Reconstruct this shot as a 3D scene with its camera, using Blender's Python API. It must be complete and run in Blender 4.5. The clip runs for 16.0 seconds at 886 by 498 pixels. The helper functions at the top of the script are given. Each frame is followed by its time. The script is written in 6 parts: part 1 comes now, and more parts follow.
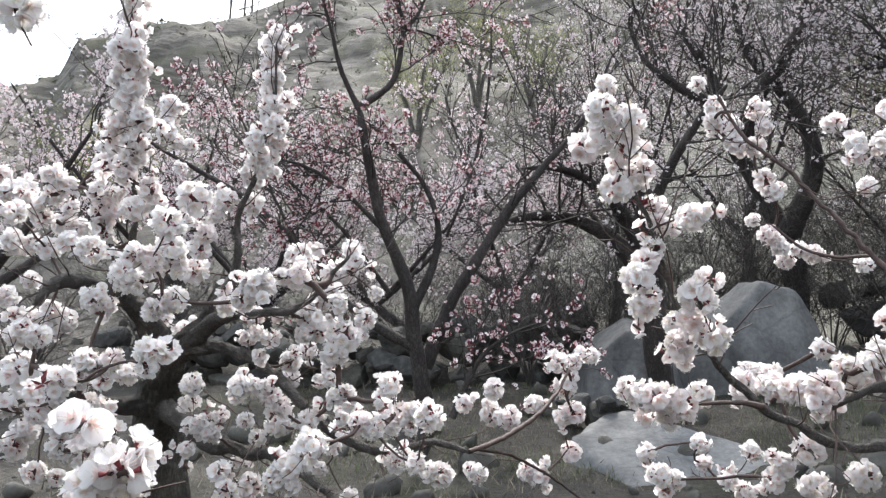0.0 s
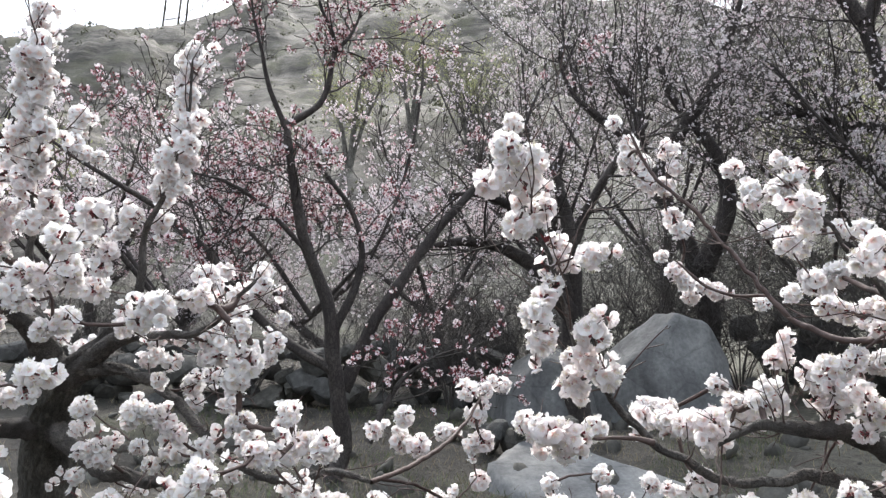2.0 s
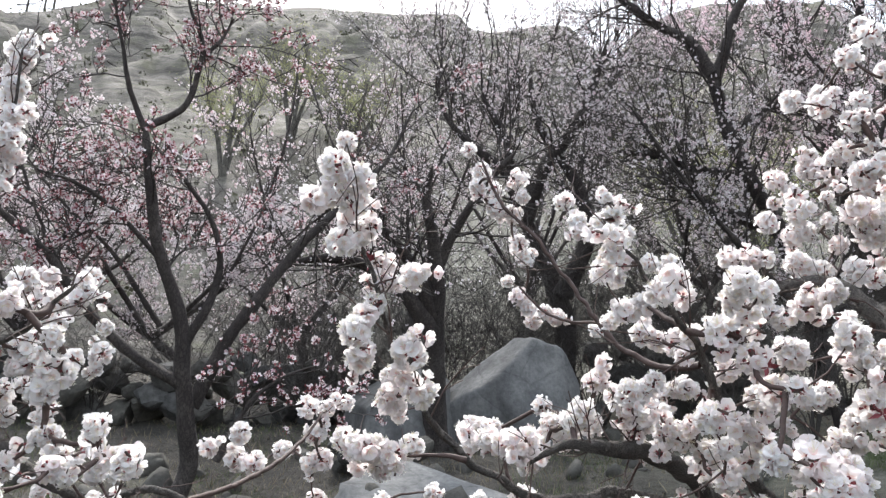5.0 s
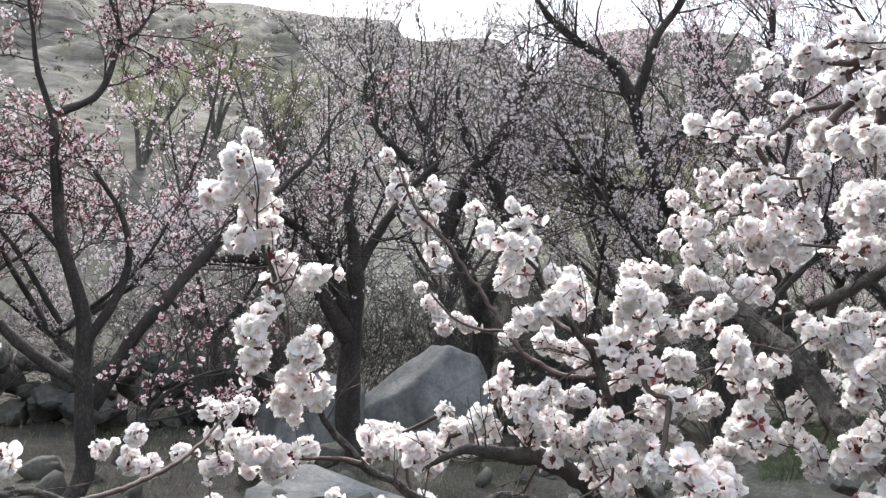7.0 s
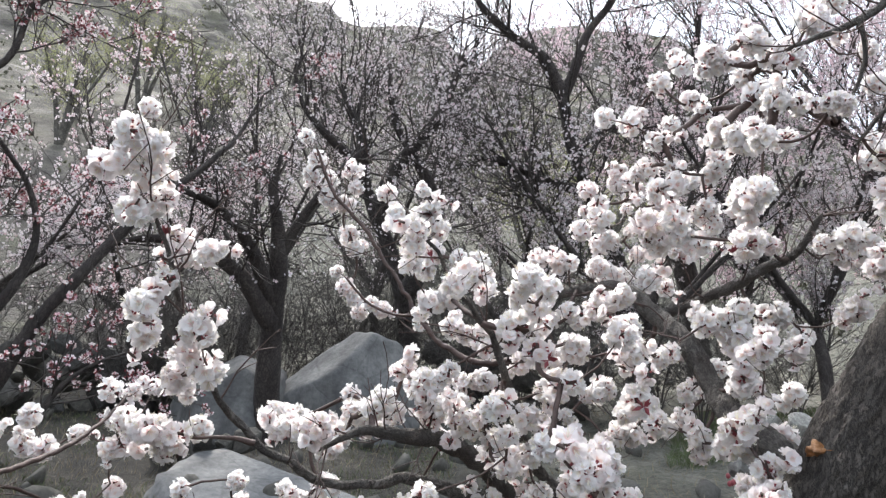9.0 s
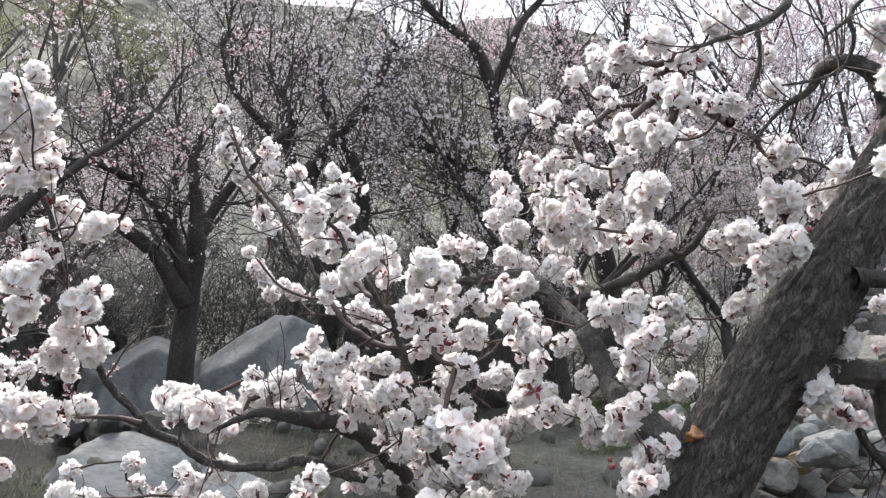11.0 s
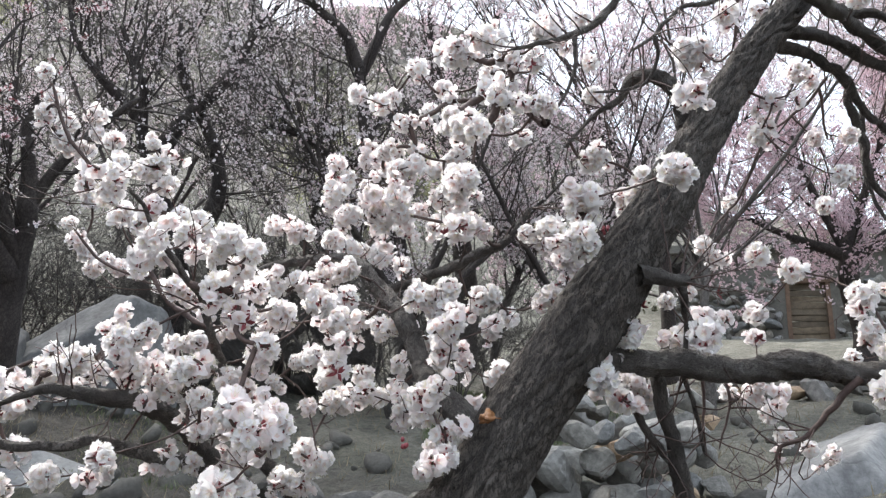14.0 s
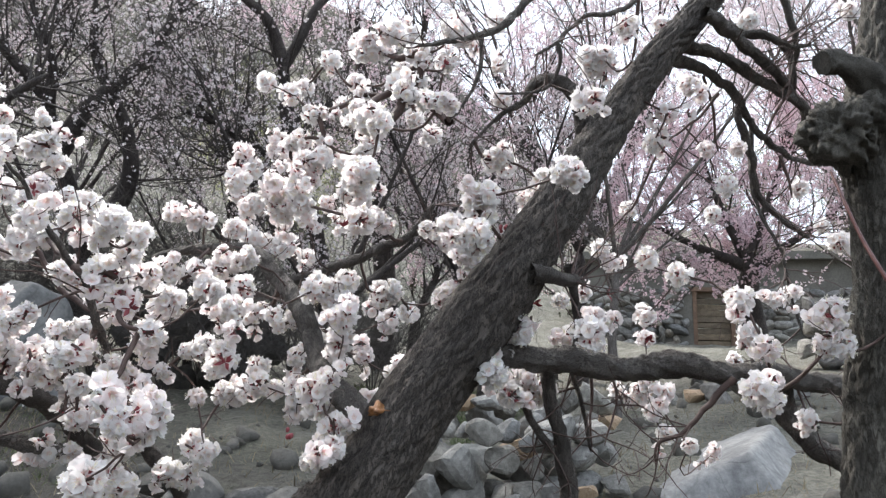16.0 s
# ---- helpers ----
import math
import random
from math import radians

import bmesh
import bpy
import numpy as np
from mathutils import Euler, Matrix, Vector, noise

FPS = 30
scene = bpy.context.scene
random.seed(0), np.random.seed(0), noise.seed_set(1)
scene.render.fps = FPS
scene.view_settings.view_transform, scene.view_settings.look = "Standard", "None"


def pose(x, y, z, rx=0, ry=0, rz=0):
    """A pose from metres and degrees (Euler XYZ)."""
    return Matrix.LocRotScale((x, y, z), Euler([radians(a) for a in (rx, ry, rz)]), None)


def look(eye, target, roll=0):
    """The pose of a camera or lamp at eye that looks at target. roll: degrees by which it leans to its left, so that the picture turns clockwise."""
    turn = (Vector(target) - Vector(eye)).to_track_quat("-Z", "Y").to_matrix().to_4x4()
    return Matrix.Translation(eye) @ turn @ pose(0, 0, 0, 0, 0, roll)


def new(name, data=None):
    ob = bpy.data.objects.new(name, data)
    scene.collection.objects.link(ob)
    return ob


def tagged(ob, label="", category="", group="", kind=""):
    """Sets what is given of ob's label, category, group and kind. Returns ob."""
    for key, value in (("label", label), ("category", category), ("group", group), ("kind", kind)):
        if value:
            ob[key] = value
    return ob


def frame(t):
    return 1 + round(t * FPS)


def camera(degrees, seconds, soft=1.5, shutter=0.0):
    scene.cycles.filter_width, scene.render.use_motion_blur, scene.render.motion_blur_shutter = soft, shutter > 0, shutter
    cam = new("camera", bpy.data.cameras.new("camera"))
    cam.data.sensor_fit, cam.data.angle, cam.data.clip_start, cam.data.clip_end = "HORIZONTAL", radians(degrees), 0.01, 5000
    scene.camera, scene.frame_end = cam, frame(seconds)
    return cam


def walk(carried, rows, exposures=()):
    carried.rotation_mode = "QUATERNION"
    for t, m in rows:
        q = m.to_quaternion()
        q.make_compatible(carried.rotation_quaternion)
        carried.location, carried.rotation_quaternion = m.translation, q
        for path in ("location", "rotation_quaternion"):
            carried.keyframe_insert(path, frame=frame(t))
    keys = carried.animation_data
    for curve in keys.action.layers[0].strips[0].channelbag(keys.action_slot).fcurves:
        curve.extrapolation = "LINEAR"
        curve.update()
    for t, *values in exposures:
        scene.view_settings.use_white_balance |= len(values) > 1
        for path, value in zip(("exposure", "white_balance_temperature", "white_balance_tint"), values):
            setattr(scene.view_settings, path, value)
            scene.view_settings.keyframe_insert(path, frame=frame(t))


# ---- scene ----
cam = camera(61.7, 16.0, soft=1.3)
# seconds, eye, the point looked at, lean
PATH = [
    (0, (0.031, -0.025, 1.618), (0.002, 1.922, 2.072), 0.1),
    (0.5, (0.037, -0.024, 1.621), (0.05, 1.92, 2.089), -0.0),
    (1, (0.052, -0.027, 1.628), (0.105, 1.914, 2.107), 0.3),
    (1.5, (0.06, -0.031, 1.63), (0.17, 1.903, 2.129), 0.7),
    (2, (0.071, -0.032, 1.632), (0.229, 1.895, 2.144), 0.9),
    (2.5, (0.081, -0.037, 1.63), (0.286, 1.882, 2.156), 0.9),
    (3, (0.096, -0.038, 1.627), (0.355, 1.871, 2.163), 1.0),
    (3.5, (0.105, -0.038, 1.626), (0.419, 1.861, 2.17), 1.1),
    (4, (0.119, -0.042, 1.63), (0.48, 1.847, 2.178), 1.2),
    (4.5, (0.135, -0.049, 1.627), (0.55, 1.825, 2.188), 1.3),
    (5, (0.148, -0.058, 1.627), (0.629, 1.798, 2.195), 1.2),
    (7.5, (0.189, -0.075, 1.621), (0.901, 1.698, 2.212), 1.7),
    (8, (0.2, -0.084, 1.618), (0.954, 1.673, 2.205), 1.6),
    (8.5, (0.218, -0.087, 1.61), (1.012, 1.653, 2.194), 1.9),
    (9, (0.226, -0.088, 1.611), (1.07, 1.634, 2.18), 1.9),
    (11.5, (0.284, -0.121, 1.605), (1.335, 1.492, 2.146), 2.4),
    (12, (0.3, -0.134, 1.599), (1.39, 1.452, 2.141), 2.4),
    (12.5, (0.31, -0.147, 1.598), (1.45, 1.407, 2.13), 2.4),
    (13, (0.321, -0.16, 1.598), (1.51, 1.358, 2.13), 2.4),
    (13.5, (0.331, -0.167, 1.595), (1.582, 1.3, 2.129), 2.5),
    (14, (0.338, -0.173, 1.596), (1.639, 1.25, 2.128), 2.5),
    (14.5, (0.349, -0.184, 1.593), (1.689, 1.199, 2.133), 2.4),
    (15, (0.354, -0.184, 1.59), (1.731, 1.16, 2.135), 2.5),
    (15.5, (0.36, -0.201, 1.589), (1.766, 1.115, 2.131), 2.7),
    (16, (0.367, -0.21, 1.587), (1.811, 1.064, 2.126), 3.0),
]
walk(cam, [(t, look(eye, target, roll)) for t, eye, target, roll in PATH], exposures=((0.0, 0.6),))

# ---- sky and sun: bright, hazy spring daylight from ahead and above ----
SUN_AZ, SUN_EL = 2.0, 54.0
sky_world = bpy.data.worlds.new("sky")
scene.world = sky_world
sky_world.use_nodes = True
wt = sky_world.node_tree
sky = wt.nodes.new("ShaderNodeTexSky")
sky.sky_type = "NISHITA"
sky.sun_disc = False
sky.sun_elevation, sky.sun_rotation = radians(SUN_EL), radians(SUN_AZ)
sky.air_density, sky.dust_density, sky.ozone_density = 1.0, 6.0, 1.0
veil = wt.nodes.new("ShaderNodeMix")
veil.data_type = "RGBA"
veil.inputs[0].default_value = 0.6
veil.inputs[7].default_value = (11.0, 12.3, 14.0, 1)
wt.links.new(sky.outputs[0], veil.inputs[6])
wt.links.new(veil.outputs[2], wt.nodes["Background"].inputs[0])
wt.nodes["Background"].inputs[1].default_value = 0.15

sun_lamp = new("sun", bpy.data.lights.new("sun", "SUN"))
sun_lamp.data.energy, sun_lamp.data.angle, sun_lamp.data.color = 4.6, radians(10), (1.0, 0.97, 0.93)
sun_way = Vector((math.sin(radians(SUN_AZ)) * math.cos(radians(SUN_EL)), math.cos(radians(SUN_AZ)) * math.cos(radians(SUN_EL)), math.sin(radians(SUN_EL))))
sun_lamp.matrix_world = look(sun_way * 50, (0, 0, 0))

rng = np.random.default_rng(7)


# ---- materials ----
def material(name, rough=0.8):
    m = bpy.data.materials.new(name)
    m.use_nodes = True
    t = m.node_tree
    b = t.nodes["Principled BSDF"]
    b.inputs["Roughness"].default_value = rough
    return m, t, b


def node(t, kind, **values):
    n = t.nodes.new(kind)
    for k, v in values.items():
        n.inputs[k.replace("_", " ")].default_value = v
    return n


def coords(t, scale=(1, 1, 1)):
    c, mp = t.nodes.new("ShaderNodeTexCoord"), t.nodes.new("ShaderNodeMapping")
    mp.inputs["Scale"].default_value = scale
    t.links.new(c.outputs["Object"], mp.inputs["Vector"])
    return mp.outputs["Vector"]


def ramp(t, value, stops):
    r = t.nodes.new("ShaderNodeValToRGB")
    e = r.color_ramp.elements
    while len(e) < len(stops):
        e.new(0.5)
    for s, (p, c) in zip(e, stops):
        s.position, s.color = p, (*c, 1)
    t.links.new(value, r.inputs[0])
    return r.outputs[0]


def mix(t, fac, a, b, blend="MIX"):
    n = t.nodes.new("ShaderNodeMix")
    n.data_type, n.blend_type = "RGBA", blend
    for sock, v in ((n.inputs[0], fac), (n.inputs[6], a), (n.inputs[7], b)):
        if isinstance(v, (int, float)):
            sock.default_value = v
        elif isinstance(v, tuple):
            sock.default_value = (*v, 1)
        else:
            t.links.new(v, sock)
    return n.outputs[2]


def bump(t, b, height, strength=0.5, distance=0.01):
    n = t.nodes.new("ShaderNodeBump")
    n.inputs["Strength"].default_value, n.inputs["Distance"].default_value = strength, distance
    t.links.new(height, n.inputs["Height"])
    t.links.new(n.outputs[0], b.inputs["Normal"])


def noise_tex(t, vec, scale, detail=6.0, rough=0.6):
    n = node(t, "ShaderNodeTexNoise", Scale=scale, Detail=detail, Roughness=rough)
    t.links.new(vec, n.inputs["Vector"])
    return n.outputs[0]


def bark(name, dark, mid, light, grain=60.0, strength=0.8, lean=None):
    """Old bark: small uneven scales parted by dark furrows, with grit and a dull grey bloom."""
    m, t, b = material(name, 0.92)
    v = coords(t, (1, 1, 0.6))
    if lean:
        # the grain follows a leaning trunk
        turned, drawn = node(t, "ShaderNodeMapping"), node(t, "ShaderNodeMapping")
        turned.inputs["Rotation"].default_value = Vector(lean).rotation_difference(Vector((0, 0, 1))).to_euler()
        drawn.inputs["Scale"].default_value = (1, 1, 0.32)
        t.links.new(coords(t), turned.inputs["Vector"])
        t.links.new(turned.outputs[0], drawn.inputs["Vector"])
        v = drawn.outputs[0]
    warp = node(t, "ShaderNodeTexNoise", Scale=grain * 0.9, Detail=5.0, Roughness=0.7)
    drift = mix(t, 0.05, v, warp.outputs[1], "ADD")
    cell, edge = t.nodes.new("ShaderNodeTexVoronoi"), t.nodes.new("ShaderNodeTexVoronoi")
    edge.feature = "DISTANCE_TO_EDGE"
    for n in (cell, edge):
        n.inputs["Scale"].default_value = grain * 1.5
        t.links.new(drift, n.inputs["Vector"])
    broad = noise_tex(t, v, grain * 0.15, 4.0)
    fine = noise_tex(t, coords(t), grain * 7, 6.0, 0.75)
    base = ramp(t, broad, [(0.3, dark), (0.5, mid), (0.72, light)])
    tone = ramp(t, cell.outputs["Color"], [(0.1, (0.82, 0.81, 0.80)), (0.5, (1, 1, 1)), (0.9, (1.25, 1.23, 1.2))])
    furrow = ramp(t, edge.outputs["Distance"], [(0.0, (0.34, 0.32, 0.31)), (0.05, (0.62, 0.60, 0.59)), (0.16, (1, 1, 1))])
    grit = ramp(t, fine, [(0.3, (0.62, 0.62, 0.62)), (0.7, (1.35, 1.35, 1.35))])
    col = mix(t, 1.0, mix(t, 1.0, mix(t, 1.0, base, tone, "MULTIPLY"), furrow, "MULTIPLY"), grit, "MULTIPLY")
    t.links.new(col, b.inputs["Base Color"])
    height = mix(t, 0.3, mix(t, 0.35, furrow, tone), fine)
    bump(t, b, height, strength, 0.007)
    return m


def petal(name, white, blush, glow=0.4):
    """Thin petals that let light through, each of its own tint."""
    m, t, b = material(name, 0.6)
    geo = t.nodes.new("ShaderNodeNewGeometry")
    info = t.nodes.new("ShaderNodeObjectInfo")
    tint = ramp(t, geo.outputs["Random Per Island"], [(0.0, white), (0.7, white), (1.0, blush)])
    tint2 = ramp(t, info.outputs["Random"], [(0.0, (1, 1, 1)), (0.75, (1, 0.99, 0.985)), (1.0, (1, 0.96, 0.96))])
    veins = noise_tex(t, coords(t), 260.0, 3.0)
    shade = ramp(t, veins, [(0.3, (0.95, 0.945, 0.945)), (0.6, (1, 1, 1))])
    col = mix(t, 1.0, mix(t, 1.0, tint, tint2, "MULTIPLY"), shade, "MULTIPLY")
    t.links.new(col, b.inputs["Base Color"])
    b.inputs["Specular IOR Level"].default_value = 0.2
    tr = t.nodes.new("ShaderNodeBsdfTranslucent")
    t.links.new(col, tr.inputs[0])
    ms = t.nodes.new("ShaderNodeMixShader")
    ms.inputs[0].default_value = glow
    t.links.new(b.outputs[0], ms.inputs[1])
    t.links.new(tr.outputs[0], ms.inputs[2])
    t.links.new(ms.outputs[0], t.nodes["Material Output"].inputs[0])
    return m


def mottled(name, stops, scale=20.0, rough=0.85, relief=0.4, fine=6.0, per_object=0.0, depth=0.02, seams=0.0, hues=()):
    """A rough natural surface: broad patches, fine grain and relief."""
    m, t, b = material(name, rough)
    v = coords(t)
    broad = noise_tex(t, v, scale, 8.0, 0.65)
    col = ramp(t, broad, stops)
    grain = noise_tex(t, v, scale * fine, 6.0, 0.7)
    col = mix(t, 1.0, col, ramp(t, grain, [(0.25, (0.62, 0.62, 0.62)), (0.75, (1.3, 1.3, 1.3))]), "MULTIPLY")
    if per_object:
        info = t.nodes.new("ShaderNodeObjectInfo")
        k = per_object
        col = mix(t, 1.0, col, ramp(t, info.outputs["Random"], [(0.0, (1 - k, 1 - k, 1 - k)), (0.5, (1, 1, 1)), (1.0, (1 + k, 1 + k * 0.9, 1 + k * 0.75))]), "MULTIPLY")
    if hues:
        tone = t.nodes.new("ShaderNodeObjectInfo")
        col = mix(t, 1.0, col, ramp(t, tone.outputs["Random"], [(k / (len(hues) - 1), h) for k, h in enumerate(hues)]), "MULTIPLY")
    height = mix(t, 0.4, broad, grain)
    if seams:
        # thin cracks, weathered streaks and pale lichen
        bent = mix(t, 0.3, v, node(t, "ShaderNodeTexNoise", Scale=seams * 1.4, Detail=5.0).outputs[1], "ADD")
        crack = t.nodes.new("ShaderNodeTexVoronoi")
        crack.feature = "DISTANCE_TO_EDGE"
        crack.inputs["Scale"].default_value = seams
        t.links.new(bent, crack.inputs["Vector"])
        line = ramp(t, crack.outputs["Distance"], [(0.0, (0.78, 0.78, 0.78)), (0.012, (0.95, 0.95, 0.95)), (0.03, (1, 1, 1))])
        streak = ramp(t, noise_tex(t, coords(t, (1.0, 1.0, 0.22)), seams * 3, 7.0, 0.7), [(0.32, (0.62, 0.62, 0.64)), (0.55, (1, 1, 1)), (0.72, (1.22, 1.21, 1.17))])
        col = mix(t, 1.0, mix(t, 1.0, col, line, "MULTIPLY"), streak, "MULTIPLY")
        height = mix(t, 0.45, height, line)
    t.links.new(col, b.inputs["Base Color"])
    bump(t, b, height, relief, depth)
    return m


BARK = bark("furrowed_bark", (0.084, 0.073, 0.066), (0.138, 0.122, 0.111), (0.20, 0.182, 0.167), 55, 1.0)
BARK_LEAN = bark("furrowed_trunk_bark", (0.052, 0.043, 0.037), (0.082, 0.070, 0.061), (0.130, 0.115, 0.102), 55, 1.0, (0.37, -0.33, 0.87))
BARK_FINE = bark("dark_branch_bark", (0.028, 0.022, 0.020), (0.06, 0.048, 0.043), (0.12, 0.10, 0.09), 120, 0.5)
BARK_FAR = bark("far_bark", (0.030, 0.024, 0.022), (0.055, 0.046, 0.043), (0.09, 0.078, 0.072), 30, 0.5)
# far bark lightened: haze in the air is put into its colour
BARK_HAZED = bark("hazed_far_bark", (0.07, 0.062, 0.057), (0.12, 0.108, 0.10), (0.17, 0.155, 0.145), 30, 0.5)
BARK_GREY = bark("lichen_bark", (0.06, 0.055, 0.047), (0.11, 0.102, 0.088), (0.19, 0.178, 0.152), 50)
DRY_STEM = mottled("dry_shrub_stem", [(0.3, (0.032, 0.027, 0.025)), (0.7, (0.075, 0.065, 0.060))], 30, 0.85, 0.3)
TWIG = mottled("twig_bark", [(0.3, (0.045, 0.026, 0.022)), (0.7, (0.10, 0.062, 0.052))], 60, 0.7, 0.3)
RED_SHOOT = mottled("red_shoot_bark", [(0.3, (0.07, 0.018, 0.015)), (0.7, (0.13, 0.04, 0.032))], 60, 0.5, 0.2)
PETAL = petal("white_petal", (0.895, 0.885, 0.882), (0.885, 0.825, 0.825), 0.58)
PETAL_FOOT = petal("flushed_petal_foot", (0.85, 0.73, 0.69), (0.78, 0.52, 0.51), 0.55)
PETAL_PALE = petal("pale_blossom_petal", (0.67, 0.63, 0.645), (0.64, 0.49, 0.54), 0.3)
PETAL_PINK = petal("pink_blossom_petal", (0.80, 0.73, 0.74), (0.62, 0.36, 0.41), 0.28)
PETAL_BLUSH = petal("blush_blossom_petal", (0.74, 0.66, 0.69), (0.70, 0.55, 0.60))
PETAL_LILAC = petal("lilac_blossom_petal", (0.79, 0.66, 0.71), (0.72, 0.50, 0.57))
CALYX = mottled("calyx", [(0.3, (0.16, 0.022, 0.03)), (0.7, (0.27, 0.05, 0.06))], 200, 0.6, 0.1)
STAMEN = mottled("stamen", [(0.3, (0.80, 0.76, 0.66)), (0.7, (0.85, 0.80, 0.62))], 200, 0.6, 0.1)
ROCK = mottled("grey_boulder", [(0.3, (0.085, 0.085, 0.084)), (0.5, (0.15, 0.15, 0.148)), (0.7, (0.23, 0.229, 0.223))], 2.2, 0.85, 0.7, 12, 0.12, seams=1.3)
SLAB = mottled("pale_slab_rock", [(0.3, (0.12, 0.12, 0.12)), (0.5, (0.20, 0.20, 0.197)), (0.72, (0.29, 0.288, 0.278))], 2.0, 0.85, 0.7, 14, 0.1, seams=1.6)
STONE = mottled("field_stone", [(0.3, (0.11, 0.107, 0.10)), (0.5, (0.195, 0.190, 0.178)), (0.72, (0.30, 0.294, 0.276))], 3.5, 0.85, 0.6, 12, 0.0, hues=((0.62, 0.65, 0.69), (1.1, 1.1, 1.1), (0.72, 0.70, 0.66), (1.25, 1.24, 1.2), (0.85, 0.86, 0.9), (1.1, 1.0, 0.86)))
# field stone again, with the shade under the trees put into its colour
SHADED_STONE = mottled("shaded_field_stone", [(0.3, (0.045, 0.043, 0.040)), (0.5, (0.082, 0.079, 0.073)), (0.72, (0.14, 0.135, 0.124))], 3.5, 0.88, 0.6, 12, 0.0, hues=((0.75, 0.77, 0.8), (1.1, 1.1, 1.1), (0.8, 0.77, 0.72), (1.2, 1.18, 1.1)))
RUST = mottled("ochre_stone", [(0.3, (0.26, 0.19, 0.13)), (0.5, (0.34, 0.24, 0.15)), (0.8, (0.40, 0.35, 0.29))], 8.0, 0.85, 0.5, 8)
SOIL = mottled("dry_soil", [(0.25, (0.085, 0.075, 0.06)), (0.5, (0.15, 0.135, 0.11)), (0.75, (0.21, 0.19, 0.155))], 1.6, 0.95, 0.6, 16, 0, 0.05)
MUD = mottled("mud_plaster", [(0.3, (0.09, 0.086, 0.075)), (0.7, (0.15, 0.142, 0.125))], 2.5, 0.95, 0.4, 12)
PLANK = mottled("weathered_plank", [(0.3, (0.08, 0.062, 0.042)), (0.7, (0.16, 0.125, 0.085))], 8, 0.85, 0.4, 8, 0.3)
POST = mottled("brown_post_wood", [(0.3, (0.09, 0.055, 0.035)), (0.7, (0.16, 0.10, 0.065))], 10, 0.8, 0.4, 8)
GRASS = mottled("young_grass", [(0.3, (0.06, 0.08, 0.03)), (0.7, (0.12, 0.145, 0.06))], 6, 0.8, 0.1)
STRAW = mottled("dry_grass", [(0.3, (0.16, 0.13, 0.085)), (0.7, (0.28, 0.24, 0.16))], 6, 0.9, 0.1)
LEAF = petal("new_willow_leaf", (0.30, 0.32, 0.15), (0.36, 0.35, 0.19), 0.45)
SCRUB = mottled("hill_scrub_stems", [(0.3, (0.05, 0.05, 0.03)), (0.7, (0.11, 0.11, 0.06))], 1.0, 0.9, 0.1)
FUNGUS = mottled("orange_resin", [(0.3, (0.16, 0.06, 0.02)), (0.7, (0.32, 0.15, 0.05))], 60, 0.5, 0.3)


# ---- mesh helpers ----
def hash3(i, seed):
    h = (i[..., 0] * 374761393 + i[..., 1] * 668265263 + i[..., 2] * 2147483647 + seed * 974634777) & 0xFFFFFFFF
    h = ((h ^ (h >> 13)) * 1274126177) & 0xFFFFFFFF
    return ((h ^ (h >> 16)) & 0xFFFF) / 32767.5 - 1.0


def vnoise(p, seed=0):
    """Smooth lattice noise, -1 to 1, for an array of points."""
    p = np.asarray(p, float)
    i = np.floor(p).astype(np.int64)
    f = p - i
    f = f * f * (3 - 2 * f)
    total = np.zeros(p.shape[:-1])
    for dx in (0, 1):
        for dy in (0, 1):
            for dz in (0, 1):
                w = (f[..., 0] if dx else 1 - f[..., 0]) * (f[..., 1] if dy else 1 - f[..., 1]) * (f[..., 2] if dz else 1 - f[..., 2])
                total += w * hash3(i + np.array((dx, dy, dz)), seed)
    return total


def fbm(p, seed=0, octaves=4):
    return sum(vnoise(np.asarray(p) * 2 ** o, seed + o) * 0.5 ** o for o in range(octaves))


def unit(v):
    return v / np.maximum(np.linalg.norm(v, axis=-1, keepdims=True), 1e-9)


class Shape:
    """Gathers vertices and faces, each face with the number of its material."""

    def __init__(self):
        self.v, self.f, self.m, self.n = [], [], [], 0

    def add(self, verts, faces, mat=0):
        verts, faces = np.asarray(verts, float).reshape(-1, 3), np.asarray(faces)
        self.v.append(verts)
        self.f.append(faces + self.n)
        self.m.append(np.broadcast_to(np.asarray(mat), (len(faces),)))
        self.n += len(verts)
        return self

    def mesh(self, name, mats, smooth=True, origin=(0, 0, 0)):
        me = bpy.data.meshes.new(name)
        v = np.concatenate(self.v) - np.asarray(origin)
        me.vertices.add(len(v))
        me.vertices.foreach_set("co", v.ravel())
        loops = np.concatenate([f.ravel() for f in self.f])
        sizes = np.concatenate([np.full(len(f), f.shape[1]) for f in self.f])
        me.loops.add(len(loops))
        me.loops.foreach_set("vertex_index", loops.astype(np.int32))
        me.polygons.add(len(sizes))
        me.polygons.foreach_set("loop_start", np.concatenate(([0], np.cumsum(sizes)[:-1])).astype(np.int32))
        me.polygons.foreach_set("material_index", np.concatenate(self.m).astype(np.int32))
        me.polygons.foreach_set("use_smooth", np.full(len(sizes), smooth))
        for m in mats:
            me.materials.append(m)
        me.update(calc_edges=True)
        me.validate()
        return me


def part(name, shape, mats, parent, label="", smooth=True, kind=""):
    mats = mats if isinstance(mats, (list, tuple)) else [mats]
    ob = new(name, shape.mesh(name, mats, smooth, parent.matrix_world.translation if parent else (0, 0, 0)))
    ob.parent = parent
    return tagged(ob, label, kind=kind)


def thing(name, place, label, category, group="", kind=""):
    ob = new(name)
    ob.empty_display_size = 0.1
    ob.matrix_world = Matrix.Translation(place)
    ob.location = place
    return tagged(ob, label, category, group, kind)


